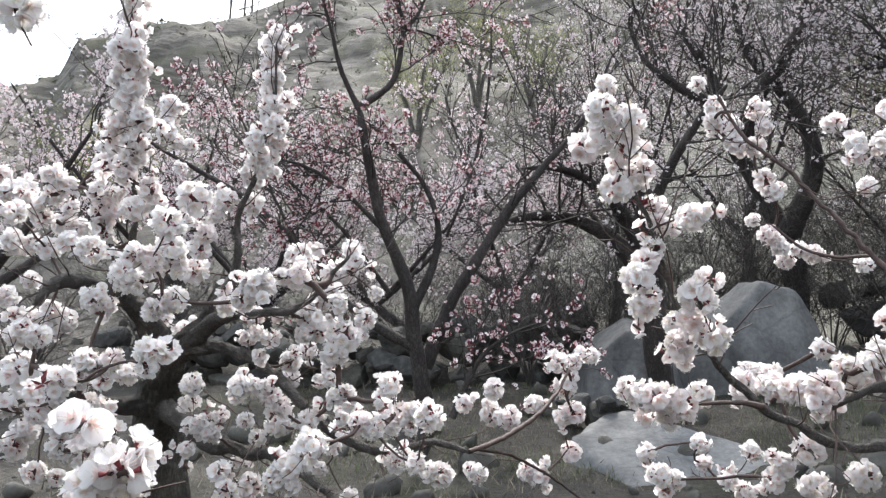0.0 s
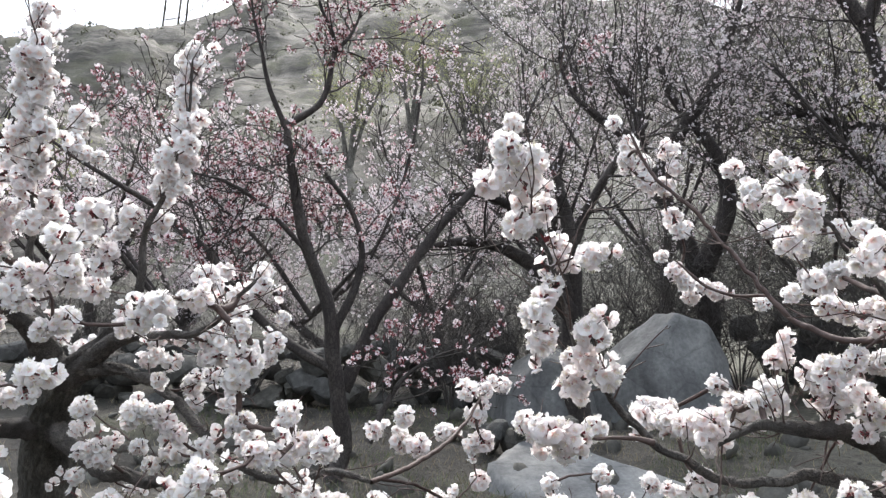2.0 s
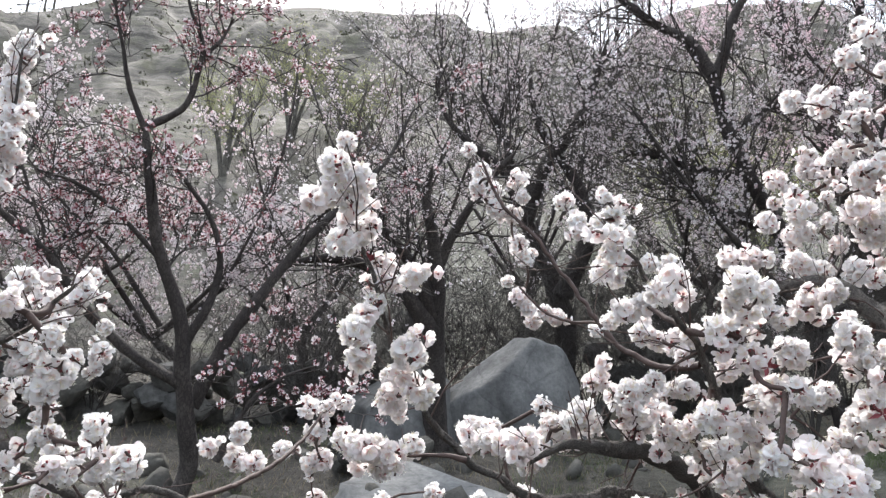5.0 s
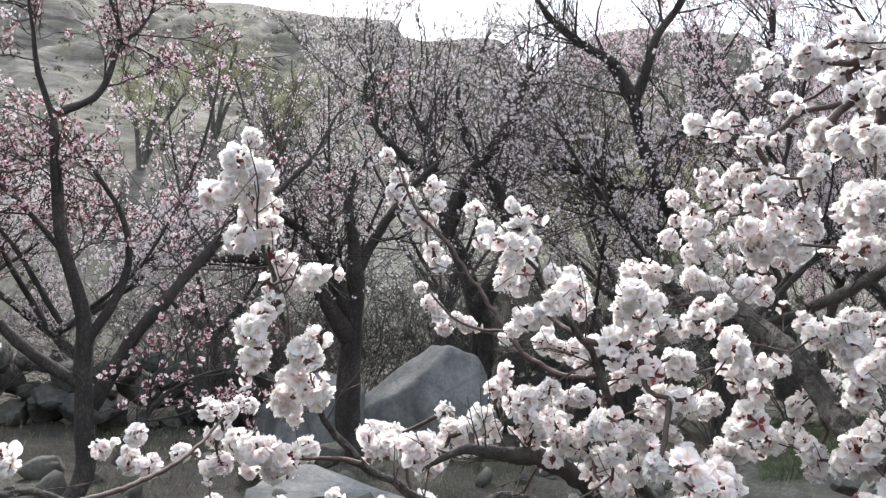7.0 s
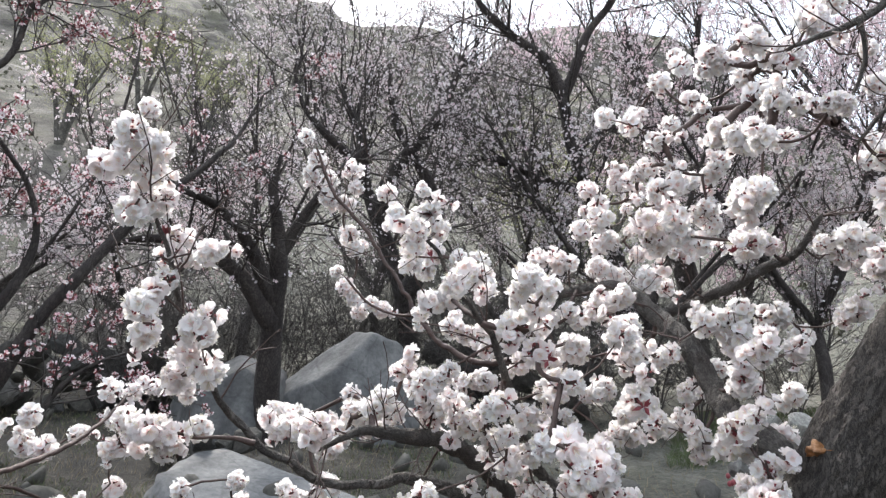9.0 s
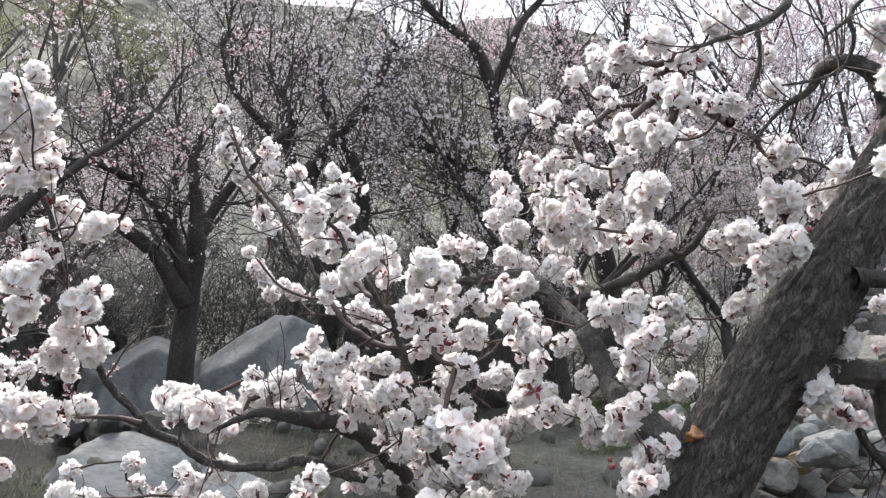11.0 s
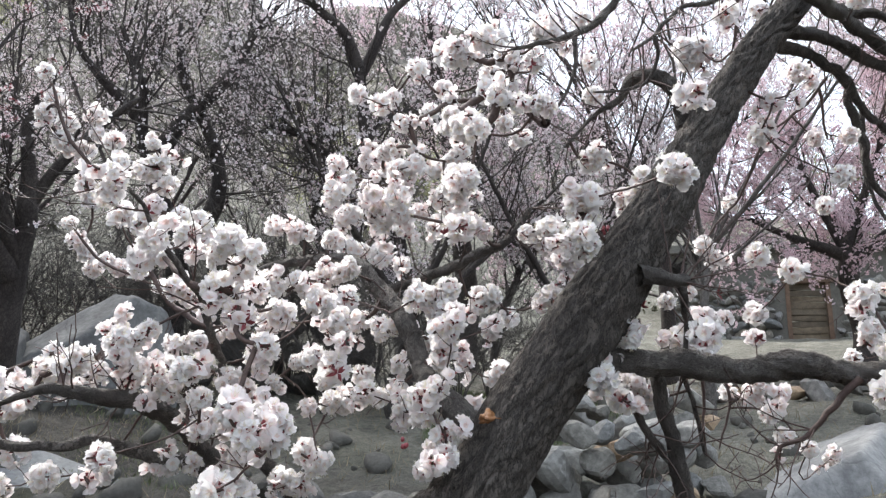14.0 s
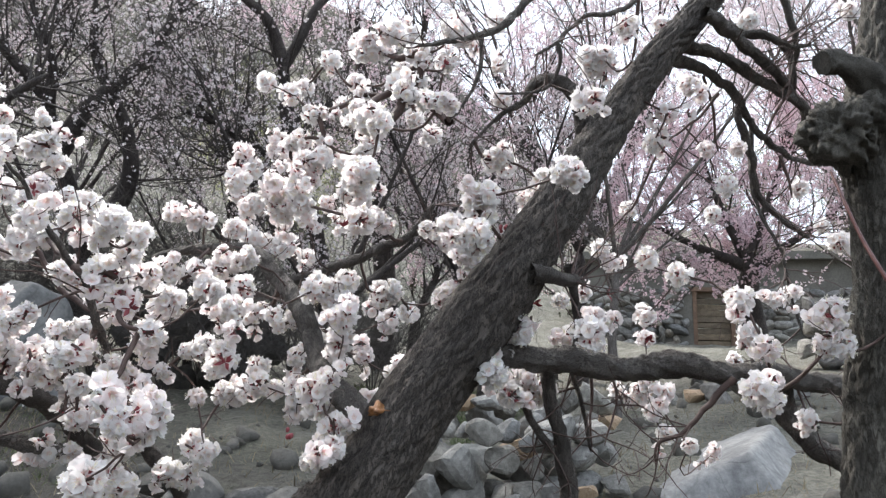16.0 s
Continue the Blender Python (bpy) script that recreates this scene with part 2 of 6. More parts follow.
def tubes(shape, P, R, sides=5, mat=0):
    """Many tapered tubes at once: P (n, k, 3), R (n, k)."""
    P, R = np.asarray(P, float), np.asarray(R, float)
    n, k, _ = P.shape
    T = unit(np.gradient(P, axis=1))
    ref = np.where(np.abs(T[:, :1, 2:3]) < 0.8, np.array((0, 0, 1.0)), np.array((1.0, 0, 0)))
    ref = np.broadcast_to(ref, T.shape)
    A = unit(np.cross(T, ref))
    B = np.cross(T, A)
    a = np.arange(sides) * 2 * np.pi / sides
    ring = A[:, :, None] * np.cos(a)[None, None, :, None] + B[:, :, None] * np.sin(a)[None, None, :, None]
    V = P[:, :, None] + ring * R[:, :, None, None]
    idx = np.arange(n * k * sides).reshape(n, k, sides)
    nxt = np.roll(idx, -1, axis=2)
    F = np.stack((idx[:, :-1], nxt[:, :-1], nxt[:, 1:], idx[:, 1:]), -1).reshape(-1, 4)
    shape.add(V, F, mat)
    return V


def resample(rows, step):
    """A smooth curve through the rows (x, y, z, r), about step apart."""
    P = np.asarray(rows, float)
    Q = np.concatenate((2 * P[:1] - P[1:2], P, 2 * P[-1:] - P[-2:-1]))
    out = []
    for i in range(1, len(Q) - 2):
        a, b, c, d = Q[i - 1:i + 3]
        k = max(2, int(np.linalg.norm((c - b)[:3]) / step))
        u = (np.arange(k) / k)[:, None]
        out.append(0.5 * (2 * b + (c - a) * u + (2 * a - 5 * b + 4 * c - d) * u ** 2 + (3 * b - a - 3 * c + d) * u ** 3))
    out.append(P[-1:])
    C = np.concatenate(out)
    C[:, 3] = np.maximum(C[:, 3], P[:, 3].min() * 0.8)
    return C


def spins(n):
    """n random rotation matrices."""
    q = unit(rng.normal(size=(n, 4)))
    w, x, y, z = q.T
    return np.stack((1 - 2 * (y * y + z * z), 2 * (x * y - w * z), 2 * (x * z + w * y), 2 * (x * y + w * z), 1 - 2 * (x * x + z * z), 2 * (y * z - w * x), 2 * (x * z - w * y), 2 * (y * z + w * x), 1 - 2 * (x * x + y * y)), -1).reshape(n, 3, 3)


def scatter(shape, template, places, scales):
    """Lays copies of a small Shape at the places, each turned at random."""
    v = np.concatenate(template.v)
    n = len(places)
    V = np.einsum("nij,vj->nvi", spins(n), v) * np.asarray(scales)[:, None, None] + np.asarray(places)[:, None]
    base, shift = shape.n, (np.arange(n) * len(v))[:, None, None]
    shape.v.append(V.reshape(-1, 3))
    shape.n += n * len(v)
    for f, m in zip(template.f, template.m):
        shape.f.append((f[None] + shift + base).reshape(-1, f.shape[1]))
        shape.m.append(np.tile(m, n))


def ball(level):
    bm = bmesh.new()
    bmesh.ops.create_icosphere(bm, subdivisions=level, radius=1)
    V = np.array([v.co for v in bm.verts])
    F = np.array([[v.index for v in f.verts] for f in bm.faces])
    bm.free()
    return unit(V), F


BALLS = {k: ball(k) for k in (2, 3, 5)}


# ---- blossom ----
def facing(direction, twist):
    """A frame whose z points along direction."""
    z = unit(np.asarray(direction, float))
    x = unit(np.cross(z, (0.31, 0.17, 0.93) if abs(z[2]) < 0.9 else (1.0, 0, 0)))
    y = np.cross(z, x)
    c, s = math.cos(twist), math.sin(twist)
    return np.stack((x * c + y * s, y * c - x * s, z), 1)


def crinkle(nu, ns):
    """Small waves over a petal."""
    if ns == 3:
        return rng.normal(0, 0.085, (nu, ns))
    a, c = np.linspace(0, 1, nu)[:, None], np.linspace(-1, 1, ns)[None]
    p = rng.uniform(0, 6.3, 3)
    return 0.10 * np.sin(4.4 * c + p[0]) * a + 0.09 * np.sin(8 * c + 4 * a + p[1]) * a + 0.05 * np.sin(7 * a + p[2]) + rng.normal(0, 0.03, (nu, ns)) * a


def flower(shape, centre, direction, size, cup, detail):
    """Five round ruffled petals cupped on a red calyx, with a brush of stamens. Materials: 0 petal, 1 calyx, 2 stamen, 4 the flushed foot of the petal."""
    M = facing(direction, rng.uniform(0, 6.3))
    r = size / 2
    nu, ns = (9, 7) if detail > 2 else (5, 4) if detail > 1 else (4, 3)
    u = np.array((0.0, 0.26, 0.6, 0.88, 1.0)) if nu == 5 else np.array((0.0, 0.3, 0.82, 1.0)) if nu == 4 else np.linspace(0, 1, nu) ** 0.7
    width = np.interp(u, (0.0, 0.3, 0.55, 0.8, 0.95, 1.0), (0.10, 0.42, 0.62, 0.60, 0.44, 0.27))[:, None]
    u, s = u[:, None], np.linspace(-1.0, 1.0, ns)[None]
    for k in range(5):
        a = k * 2 * math.pi / 5 + rng.normal(0, 0.1)
        lift = cup + rng.normal(0, 0.16)
        reach = r * rng.uniform(0.9, 1.08)
        rad = (0.02 + 0.98 * u - 0.05 * np.abs(s) * u) * reach * math.cos(lift * 0.75)
        side = s * width * r
        h = (lift * u ** 1.5 + 0.20 * s ** 2 * np.sin(u * 2.6) + crinkle(nu, ns) * u) * r
        x, y = rad * math.cos(a) - side * math.sin(a), rad * math.sin(a) + side * math.cos(a)
        V = np.stack((x, y, h + np.zeros_like(x)), -1).reshape(-1, 3)
        idx = np.arange(nu * ns).reshape(nu, ns)
        F = np.stack((idx[:-1, :-1], idx[:-1, 1:], idx[1:, 1:], idx[1:, :-1]), -1).reshape(-1, 4)
        foot = np.zeros(len(F), int)
        foot[:(ns - 1) * (2 if nu == 9 else 1)] = 4
        shape.add(V @ M.T + centre, F, foot)
    # calyx: a small red cup behind the petals
    a = np.arange(5) * 2 * math.pi / 5
    ring = np.stack((np.cos(a), np.sin(a), 0 * a), -1)
    V = np.concatenate((ring * 0.19 * r - (0, 0, 0.05 * r), ring * 0.09 * r - (0, 0, 0.45 * r)))
    i = np.arange(5)
    j = (i + 1) % 5
    shape.add(V @ M.T + centre, np.stack((i, j, j + 5, i + 5), -1), 1)
    n = 26 if detail > 2 else 15 if detail > 1 else 6
    a, tilt = rng.uniform(0, 6.3, n), rng.uniform(0.05, 0.85, n)
    length = rng.uniform(0.55, 1.05, n) * r
    D = np.stack((np.cos(a) * np.sin(tilt), np.sin(a) * np.sin(tilt), np.cos(tilt)), -1)
    S = unit(np.cross(D, (0.3, 0.2, 0.9))) * 0.02 * r
    tip = D * length[:, None]
    V = np.stack((-S, S, tip + S, tip - S, tip - 2.8 * S, tip + 2.8 * S, tip + D * 0.1 * r), 1).reshape(-1, 3)
    o = (np.arange(n) * 7)[:, None]
    V = V @ M.T + centre
    shape.add(V, np.concatenate((o + np.array((0, 1, 2)), o + np.array((0, 2, 3)), o + np.array((4, 5, 6)))), 2)


def cluster(count, reach, size, detail, half=False):
    """A dense head of flowers round a short spur, about 7 cm across at scale 1."""
    s = Shape()
    for i in range(count):
        z = 1 - 2 * (i + 0.5) / count
        a = i * 2.399963 + rng.normal(0, 0.25)
        d = np.array((math.sqrt(1 - z * z) * math.cos(a), math.sqrt(1 - z * z) * math.sin(a), z)) + rng.normal(0, 0.13, 3)
        if half and d[2] < -0.15:
            d[2] = -0.3 * d[2]
        d = unit(d)
        flower(s, d * reach * rng.uniform(0.9, 1.06), d + rng.normal(0, 0.17, 3), size * rng.uniform(0.84, 1.12), rng.uniform(0.2, 0.62), detail)
    for i in range(count // 2):
        # older flowers deep in the head, seen between the outer ones
        d = unit(rng.normal(size=3))
        flower(s, d * reach * 0.45, d, size, 0.7, 1)
    V = np.array(((0, 0, -reach), (0, 0, 0), (0, 0, reach * 0.6)))[None]
    tubes(s, V, np.array(((0.0022, 0.0026, 0.0014),)), 5, 3)
    return s


CLUSTER_MATS = [PETAL, CALYX, STAMEN, TWIG, PETAL_FOOT]
near_heads = [cluster(int(rng.integers(12, 16)), 0.0210, 0.0290, 2, half=k % 5 == 4).mesh("flower_head", CLUSTER_MATS) for k in range(16)]
light_heads = [cluster(int(rng.integers(11, 15)), 0.0212, 0.0300, 1).mesh("flower_head", CLUSTER_MATS) for k in range(10)]
fine_heads = [cluster(10, 0.0195, 0.033, 3).mesh("flower_head", CLUSTER_MATS) for k in range(3)]
small_shapes = [cluster(int(rng.integers(2, 6)), 0.0105, 0.0245, 1, half=k % 2 == 0) for k in range(10)]


def bloom_template(flowers, petals, reach, size, red=True, buds=0):
    """A light head for trees farther off: simple cupped flowers, with or without red calyx and closed buds."""
    s = Shape()
    for i in range(flowers):
        z = 1 - 2 * (i + 0.5) / flowers
        a = i * 2.4 + rng.normal(0, 0.3)
        d = unit(np.array((math.sqrt(1 - z * z) * math.cos(a), math.sqrt(1 - z * z) * math.sin(a), z)) + rng.normal(0, 0.25, 3))
        M = facing(d, rng.uniform(0, 6))
        c = d * reach
        cup = rng.uniform(0.7, 1.5)
        for k in range(petals):
            a = k * 2 * math.pi / petals
            q = np.array(((0.05, 0, 0), (0.6, -0.5, 0.3 * cup), (0.95, 0, 0.62 * cup), (0.6, 0.5, 0.3 * cup))) * size / 2
            ca, sa = math.cos(a), math.sin(a)
            V = np.stack((q[:, 0] * ca - q[:, 1] * sa, q[:, 0] * sa + q[:, 1] * ca, q[:, 2]), -1)
            s.add(V @ M.T + c, [(0, 1, 2, 3)], 0)
        if red:
            V = np.array(((0.46, 0, 0.10), (-0.23, 0.40, 0.10), (-0.23, -0.40, 0.10), (0, 0, -0.9))) * size / 2
            s.add(V @ M.T + c, [(0, 1, 3), (1, 2, 3), (2, 0, 3), (0, 2, 1)], 1)
    for i in range(buds):
        d = unit(rng.normal(size=3))
        M = facing(d, rng.uniform(0, 6))
        V = np.array(((0.3, 0, 0.5), (-0.15, 0.26, 0.5), (-0.15, -0.26, 0.5), (0, 0, -0.2), (0, 0, 1.0))) * size / 2
        s.add(V @ M.T + d * reach * 1.1, [(0, 1, 4), (1, 2, 4), (2, 0, 4), (1, 0, 3), (2, 1, 3), (0, 2, 3)], 1)
    return s


mid_blooms = [bloom_template(int(rng.integers(3, 6)), 5, 0.0105, 0.0215, True, int(rng.integers(3, 7))) for k in range(10)]
far_blooms = [bloom_template(2, 4, 0.013, 0.036, False) for k in range(8)]


# ---- trees ----
class Tree:
    pass


def tree(name, base, label, bark_mat, group=""):
    t = Tree()
    t.ob = thing(name, base, label, "tree", group)
    t.bark, t.limbs = bark_mat, []
    t.trunk_bark = bark_mat
    return t


def limb(t, name, rows, label=""):
    """A trunk, limb or twig through the rows (x, y, z, radius), with knobbly bark."""
    if name == "trunk":
        x, y, z, r = rows[0]
        low = ground_z(x, y)
        if z > low:
            flare = 1.35 if math.hypot(x, y) < 3 else 1.1
            rows = [(x, y, low - 0.08, r * flare), (x, y, low * 0.6 + z * 0.4, r * (0.7 + flare * 0.28))] + list(rows)
    thick = max(r[3] for r in rows)
    near = np.linalg.norm(np.asarray(rows[0][:2])) < 3
    C = resample(rows, max(0.006, min(thick * (0.15 if near else 0.6), 0.0075 if near else 1.0)))
    wob = min(thick * 0.35, 0.02) * (1 if near else 0.8)
    for ax in range(3):
        C[:, ax] += wob * vnoise(C[:, :3] / max(thick * 5, 0.06), 11 + ax) * np.sin(np.linspace(0, np.pi, len(C))) ** 0.5
    if near:
        for ax in range(3):
            C[:, ax] += min(thick * 0.42, 0.008) * vnoise(C[:, :3] / max(thick * 2.1, 0.024), 61 + ax) * np.sin(np.linspace(0, np.pi, len(C))) ** 0.5
    sides = (112 if thick > 0.05 else 22 if thick > 0.02 else 12 if thick > 0.01 else 7) if near else (10 if thick > 0.05 else 6)
    if name != "stub":
        C[-3:, 3] *= (0.92, 0.72, 0.35)
    s = Shape()
    V = tubes(s, C[None, :, :3], C[None, :, 3], sides)
    mid = C[:, None, :3]
    out = V[0] - mid
    # swellings, then plates and furrows that run along the limb
    swell = 1 + 0.12 * vnoise(V[0] / (thick * 2.6), 3) + 0.07 * vnoise(V[0] / (thick * 0.9), 5)
    if near and thick > 0.01:
        along = np.cumsum(np.linalg.norm(np.diff(C[:, :3], axis=0, prepend=C[:1, :3]), axis=1))
        grid = np.stack((out[..., 0] * 88, out[..., 1] * 88, out[..., 2] * 88 + along[:, None] * 34), -1)
        swell += (0.0160 * (np.minimum(np.abs(vnoise(grid, 8)), 0.35) - 0.25) + 0.0105 * (np.minimum(np.abs(vnoise(grid * 2.1, 9)), 0.4) - 0.25)) / np.maximum(C[:, 3:4], 0.022)
    s.v[-1] = (mid + out * swell[..., None]).reshape(-1, 3)
    # close the far end
    tip = len(C) * sides
    s.add(np.concatenate((s.v[-1][-sides:], C[-1:, :3])), [(i, (i + 1) % sides, sides) for i in range(sides)])
    small = {"twig": TWIG, "shoot": RED_SHOOT, "trunk": t.trunk_bark}
    part(name, s, small.get(name, t.bark), t.ob, label)
    t.limbs.append(C)


def burl(t, place, size, hollow, seed):
    """A gnarled swelling on a trunk: folded bark round a rotted hollow."""
    V, F = BALLS[5]
    r = 1 + 0.34 * fbm(V * 1.9, seed, 3) + 0.24 * (0.5 - np.abs(vnoise(V * 4.5, seed + 7))) + 0.15 * (0.5 - np.abs(vnoise(V * 11, seed + 8))) + 0.07 * (0.5 - np.abs(vnoise(V * 22, seed + 9)))
    r -= 0.5 * np.exp(-np.sum((V - unit(np.array(hollow, float))) ** 2, axis=1) / 0.12)
    part("burl", Shape().add(V * r[:, None] * np.array(size) + np.array(place), F), t.bark, t.ob, "gnarled knot with a dark hollow")


def sprout(P, R, count, length, angle, lift, k, low=0.2, taper=0.55, wob=0.24, tip=0.0012):
    """Side shoots on the branches P (n, m, 3): returns their lines and radii."""
    n, m, _ = P.shape
    u = rng.uniform(low, 1, (n, count)) * (m - 1.001)
    i = u.astype(int)
    f = (u - i)[..., None]
    rows = np.arange(n)[:, None]
    start = P[rows, i] * (1 - f) + P[rows, i + 1] * f
    T = unit(P[rows, i + 1] - P[rows, i])
    r0 = np.minimum(R[rows, i] * taper, length * 0.011).ravel()
    N = unit(np.cross(T, rng.normal(size=T.shape)))
    a = np.radians(rng.normal(angle, 12, (n, count)))[..., None]
    D = unit(T * np.cos(a) + N * np.sin(a) + np.array((0, 0, lift)))
    pos, D = start.reshape(-1, 3), D.reshape(-1, 3)
    L = (rng.uniform(0.5, 1.3, n * count) * length)[:, None]
    line = [pos]
    for j in range(k):
        D = unit(D + rng.normal(0, wob, D.shape) + np.array((0, 0, lift * 0.35)))
        pos = pos + D * L / k
        line.append(pos)
    Pc = np.stack(line, 1)
    Rc = np.maximum(r0[:, None], tip * 1.2) * np.linspace(1, 0.3, k + 1)[None]
    return Pc, np.maximum(Rc, tip)


def canopy(t, plan, blooms, petals, per, spread=0.012, size=(0.8, 1.3), parts=0, tip=0.0015, bare=0.0, wob=0.15, skip=()):
    """Clothes the limbs of a tree with boughs, twigs and blossom. plan: rows of (count, length, angle, lift) level by level."""
    k = 16
    P = np.stack([C[np.linspace(len(C) * (0.45 if i == 0 else 0.08), len(C) - 1, k).astype(int), :3] for i, C in enumerate(t.limbs) if i not in skip])
    R = np.stack([C[np.linspace(len(C) * (0.45 if i == 0 else 0.08), len(C) - 1, k).astype(int), 3] for i, C in enumerate(t.limbs) if i not in skip])
    wood, levels = Shape(), []
    for lv, (count, length, angle, lift) in enumerate(plan):
        P, R = sprout(P, R, count, length, angle, lift, (6, 4, 2)[lv], tip=tip, wob=wob)
        tubes(wood, P, R, 4 if lv == 0 else 3)
        levels.append(P)
    part("brushwood", wood, t.bark, t.ob, "fine dark twigs", kind="stuff")
    places = []
    for P in levels[-2:]:
        n, m, _ = P.shape
        u = rng.uniform(0.15, 1, (n, per)) * (m - 1.001)
        i = u.astype(int)
        rows = np.arange(n)[:, None]
        f = (u - i)[..., None]
        q = (P[rows, i] * (1 - f) + P[rows, i + 1] * f).reshape(-1, 3)
        places.append(q)
    places = np.concatenate(places)
    # blossom comes in patches, thin in some parts of the crown
    patch = vnoise(places * 1.7, 21)
    places = places[rng.uniform(-1, 1, len(places)) < patch + 0.75 - bare]
    places = places + rng.normal(0, spread, places.shape)
    rng.shuffle(places)
    scales = rng.uniform(*size, len(places))
    split = np.array_split(np.arange(parts, len(places)), len(blooms))
    rest = Shape()
    for tpl, ids in zip(blooms, split):
        if len(ids):
            scatter(rest, tpl, places[ids], scales[ids])
    part("blossom", rest, [petals, CALYX], t.ob, "", smooth=False, kind="stuff")
    if parts:
        heads = [b.mesh("flower_head", [petals, CALYX], False) for b in blooms]
        for q, s, m in zip(places[:parts], scales[:parts], spins(parts)):
            ob = new("flower_head", heads[int(rng.integers(len(heads)))])
            ob.parent = t.ob
            ob.matrix_basis = Matrix.Translation(Vector(q) - t.ob.location) @ Matrix(m).to_4x4() @ Matrix.Scale(s, 4)
    return len(places)


def clothe(t, spots, fill=1.0):
    """Joins heads of blossom at the spots (x, y, z, scale) to the limbs by twigs, each to the nearest wood, and hangs them there."""
    spots = np.asarray(spots)
    keep = []
    for k in range(len(spots)):
        if not keep or np.linalg.norm(spots[keep, :3] - spots[k, :3], axis=1).min() > 0.014:
            keep.append(k)
    spots = spots[keep]
    S = spots[:, :3]
    wood = np.concatenate([C[int(len(C) * 0.3):, :3] for C in t.limbs])[::3]
    best = np.full(len(S), 1e9)
    src = np.zeros((len(S), 3))
    par = np.full(len(S), -1)

    def offer(pts, owner, extra):
        d = np.linalg.norm(S[:, None] - pts[None], axis=2) + extra
        j = d.argmin(1)
        dm = d[np.arange(len(S)), j]
        win = (dm < best) & ~done
        best[win], src[win], par[win] = dm[win], pts[j[win]], owner

    done = np.zeros(len(S), bool)
    offer(wood, -1, 0.0)
    edges, order = {}, []
    for _ in range(len(S)):
        k = int(np.where(done, 1e9, best).argmin())
        done[k] = True
        a, b = src[k], S[k]
        span = np.linalg.norm(b - a) + 1e-6
        u = np.linspace(0, 1, 7)[:, None]
        bow = rng.normal(0, 0.10, 3) * span + np.array((0, 0, -0.08 * span))
        line = a + (b - a) * u + bow * np.sin(u * np.pi) + rng.normal(0, 0.012, (7, 3)) * span * np.sin(u * np.pi)
        edges[k] = line
        order.append(k)
        offer(line[2:], k, 0.01)
    load = np.ones(len(S))
    for k in reversed(order):
        if par[k] >= 0:
            load[par[k]] += load[k]
    P = np.stack([edges[k] for k in order])
    w = 0.0016 * load[order] ** 0.42
    R = w[:, None] * np.linspace(1.15, 0.8, 7)[None]
    s = Shape()
    tubes(s, P, R, 6)
    # short bare spurs and side twigs
    Q, RQ = sprout(P, R, 2, 0.04, 55, 0.15, 3, tip=0.0008, wob=0.15)
    tubes(s, Q, RQ, 4)
    L = np.stack([C[np.linspace(len(C) * 0.35, len(C) - 1, 16).astype(int), :3] for C in t.limbs[1:] if C[:, 3].max() > 0.0065])
    LR = np.stack([C[np.linspace(len(C) * 0.35, len(C) - 1, 16).astype(int), 3] for C in t.limbs[1:] if C[:, 3].max() > 0.0065])
    B, RB = sprout(L, np.minimum(LR, 0.008), 9, 0.17, 55, 0.1, 6, tip=0.0009, wob=0.15)
    tubes(s, B, RB, 5)
    B2, RB2 = sprout(B, RB, 3, 0.05, 52, 0.1, 3, tip=0.0008, wob=0.15)
    tubes(s, B2, RB2, 4)
    part("brushwood", s, TWIG, t.ob, "thin red-brown twigs", kind="stuff")
    extra = np.concatenate((Q[:, -1], B[:, -1], B2[:, -1]))
    extra = extra[np.linalg.norm(extra[:, None] - S[None], axis=2).min(1) < 0.05]
    extra = extra[rng.permutation(len(extra))][:int(len(S) * 0.55 * fill)]
    beside = S + unit(rng.normal(size=S.shape)) * 0.034 * spots[:, 3:4]
    beside = beside[rng.uniform(size=len(S)) < 0.35]
    loose = np.concatenate((extra, beside))
    rest = Shape()
    for tpl, ids in zip(small_shapes, np.array_split(rng.permutation(len(loose)), len(small_shapes))):
        scatter(rest, tpl, loose[ids], rng.uniform(0.8, 1.1, len(ids)))
    part("blossom", rest, CLUSTER_MATS, t.ob, "", kind="stuff")
    for q, sc, m in zip(S, spots[:, 3], spins(len(S))):
        away = np.linalg.norm(q - np.array((0.2, -0.1, 1.6)))
        pool = fine_heads if away < 0.66 else near_heads if away < 1.75 else light_heads
        ob = new("flower_head", pool[int(rng.integers(len(pool)))])
        ob.parent = t.ob
        ob.matrix_basis = Matrix.Translation(Vector(q) - t.ob.location) @ Matrix(m).to_4x4() @ Matrix.Scale(sc * 0.9, 4)


# ---- the land: one sheet from underfoot to the ridge and beyond ----
RIDGE = np.array([(-180, 8), (-90, 10), (-60, 15), (-34, 21.5), (-30.3, 22.6), (-29.2, 25.4), (-20.6, 28.6), (-13, 30.9), (-10, 32.2), (1, 33.7), (12.9, 34.5), (15.4, 34.4), (16.6, 33.3), (25.3, 33.0), (26.8, 31.6), (29, 30.4), (31.5, 32.8), (37, 33.2), (45, 31.5), (52, 26), (65, 17), (90, 14), (130, 10), (180, 8)], float)


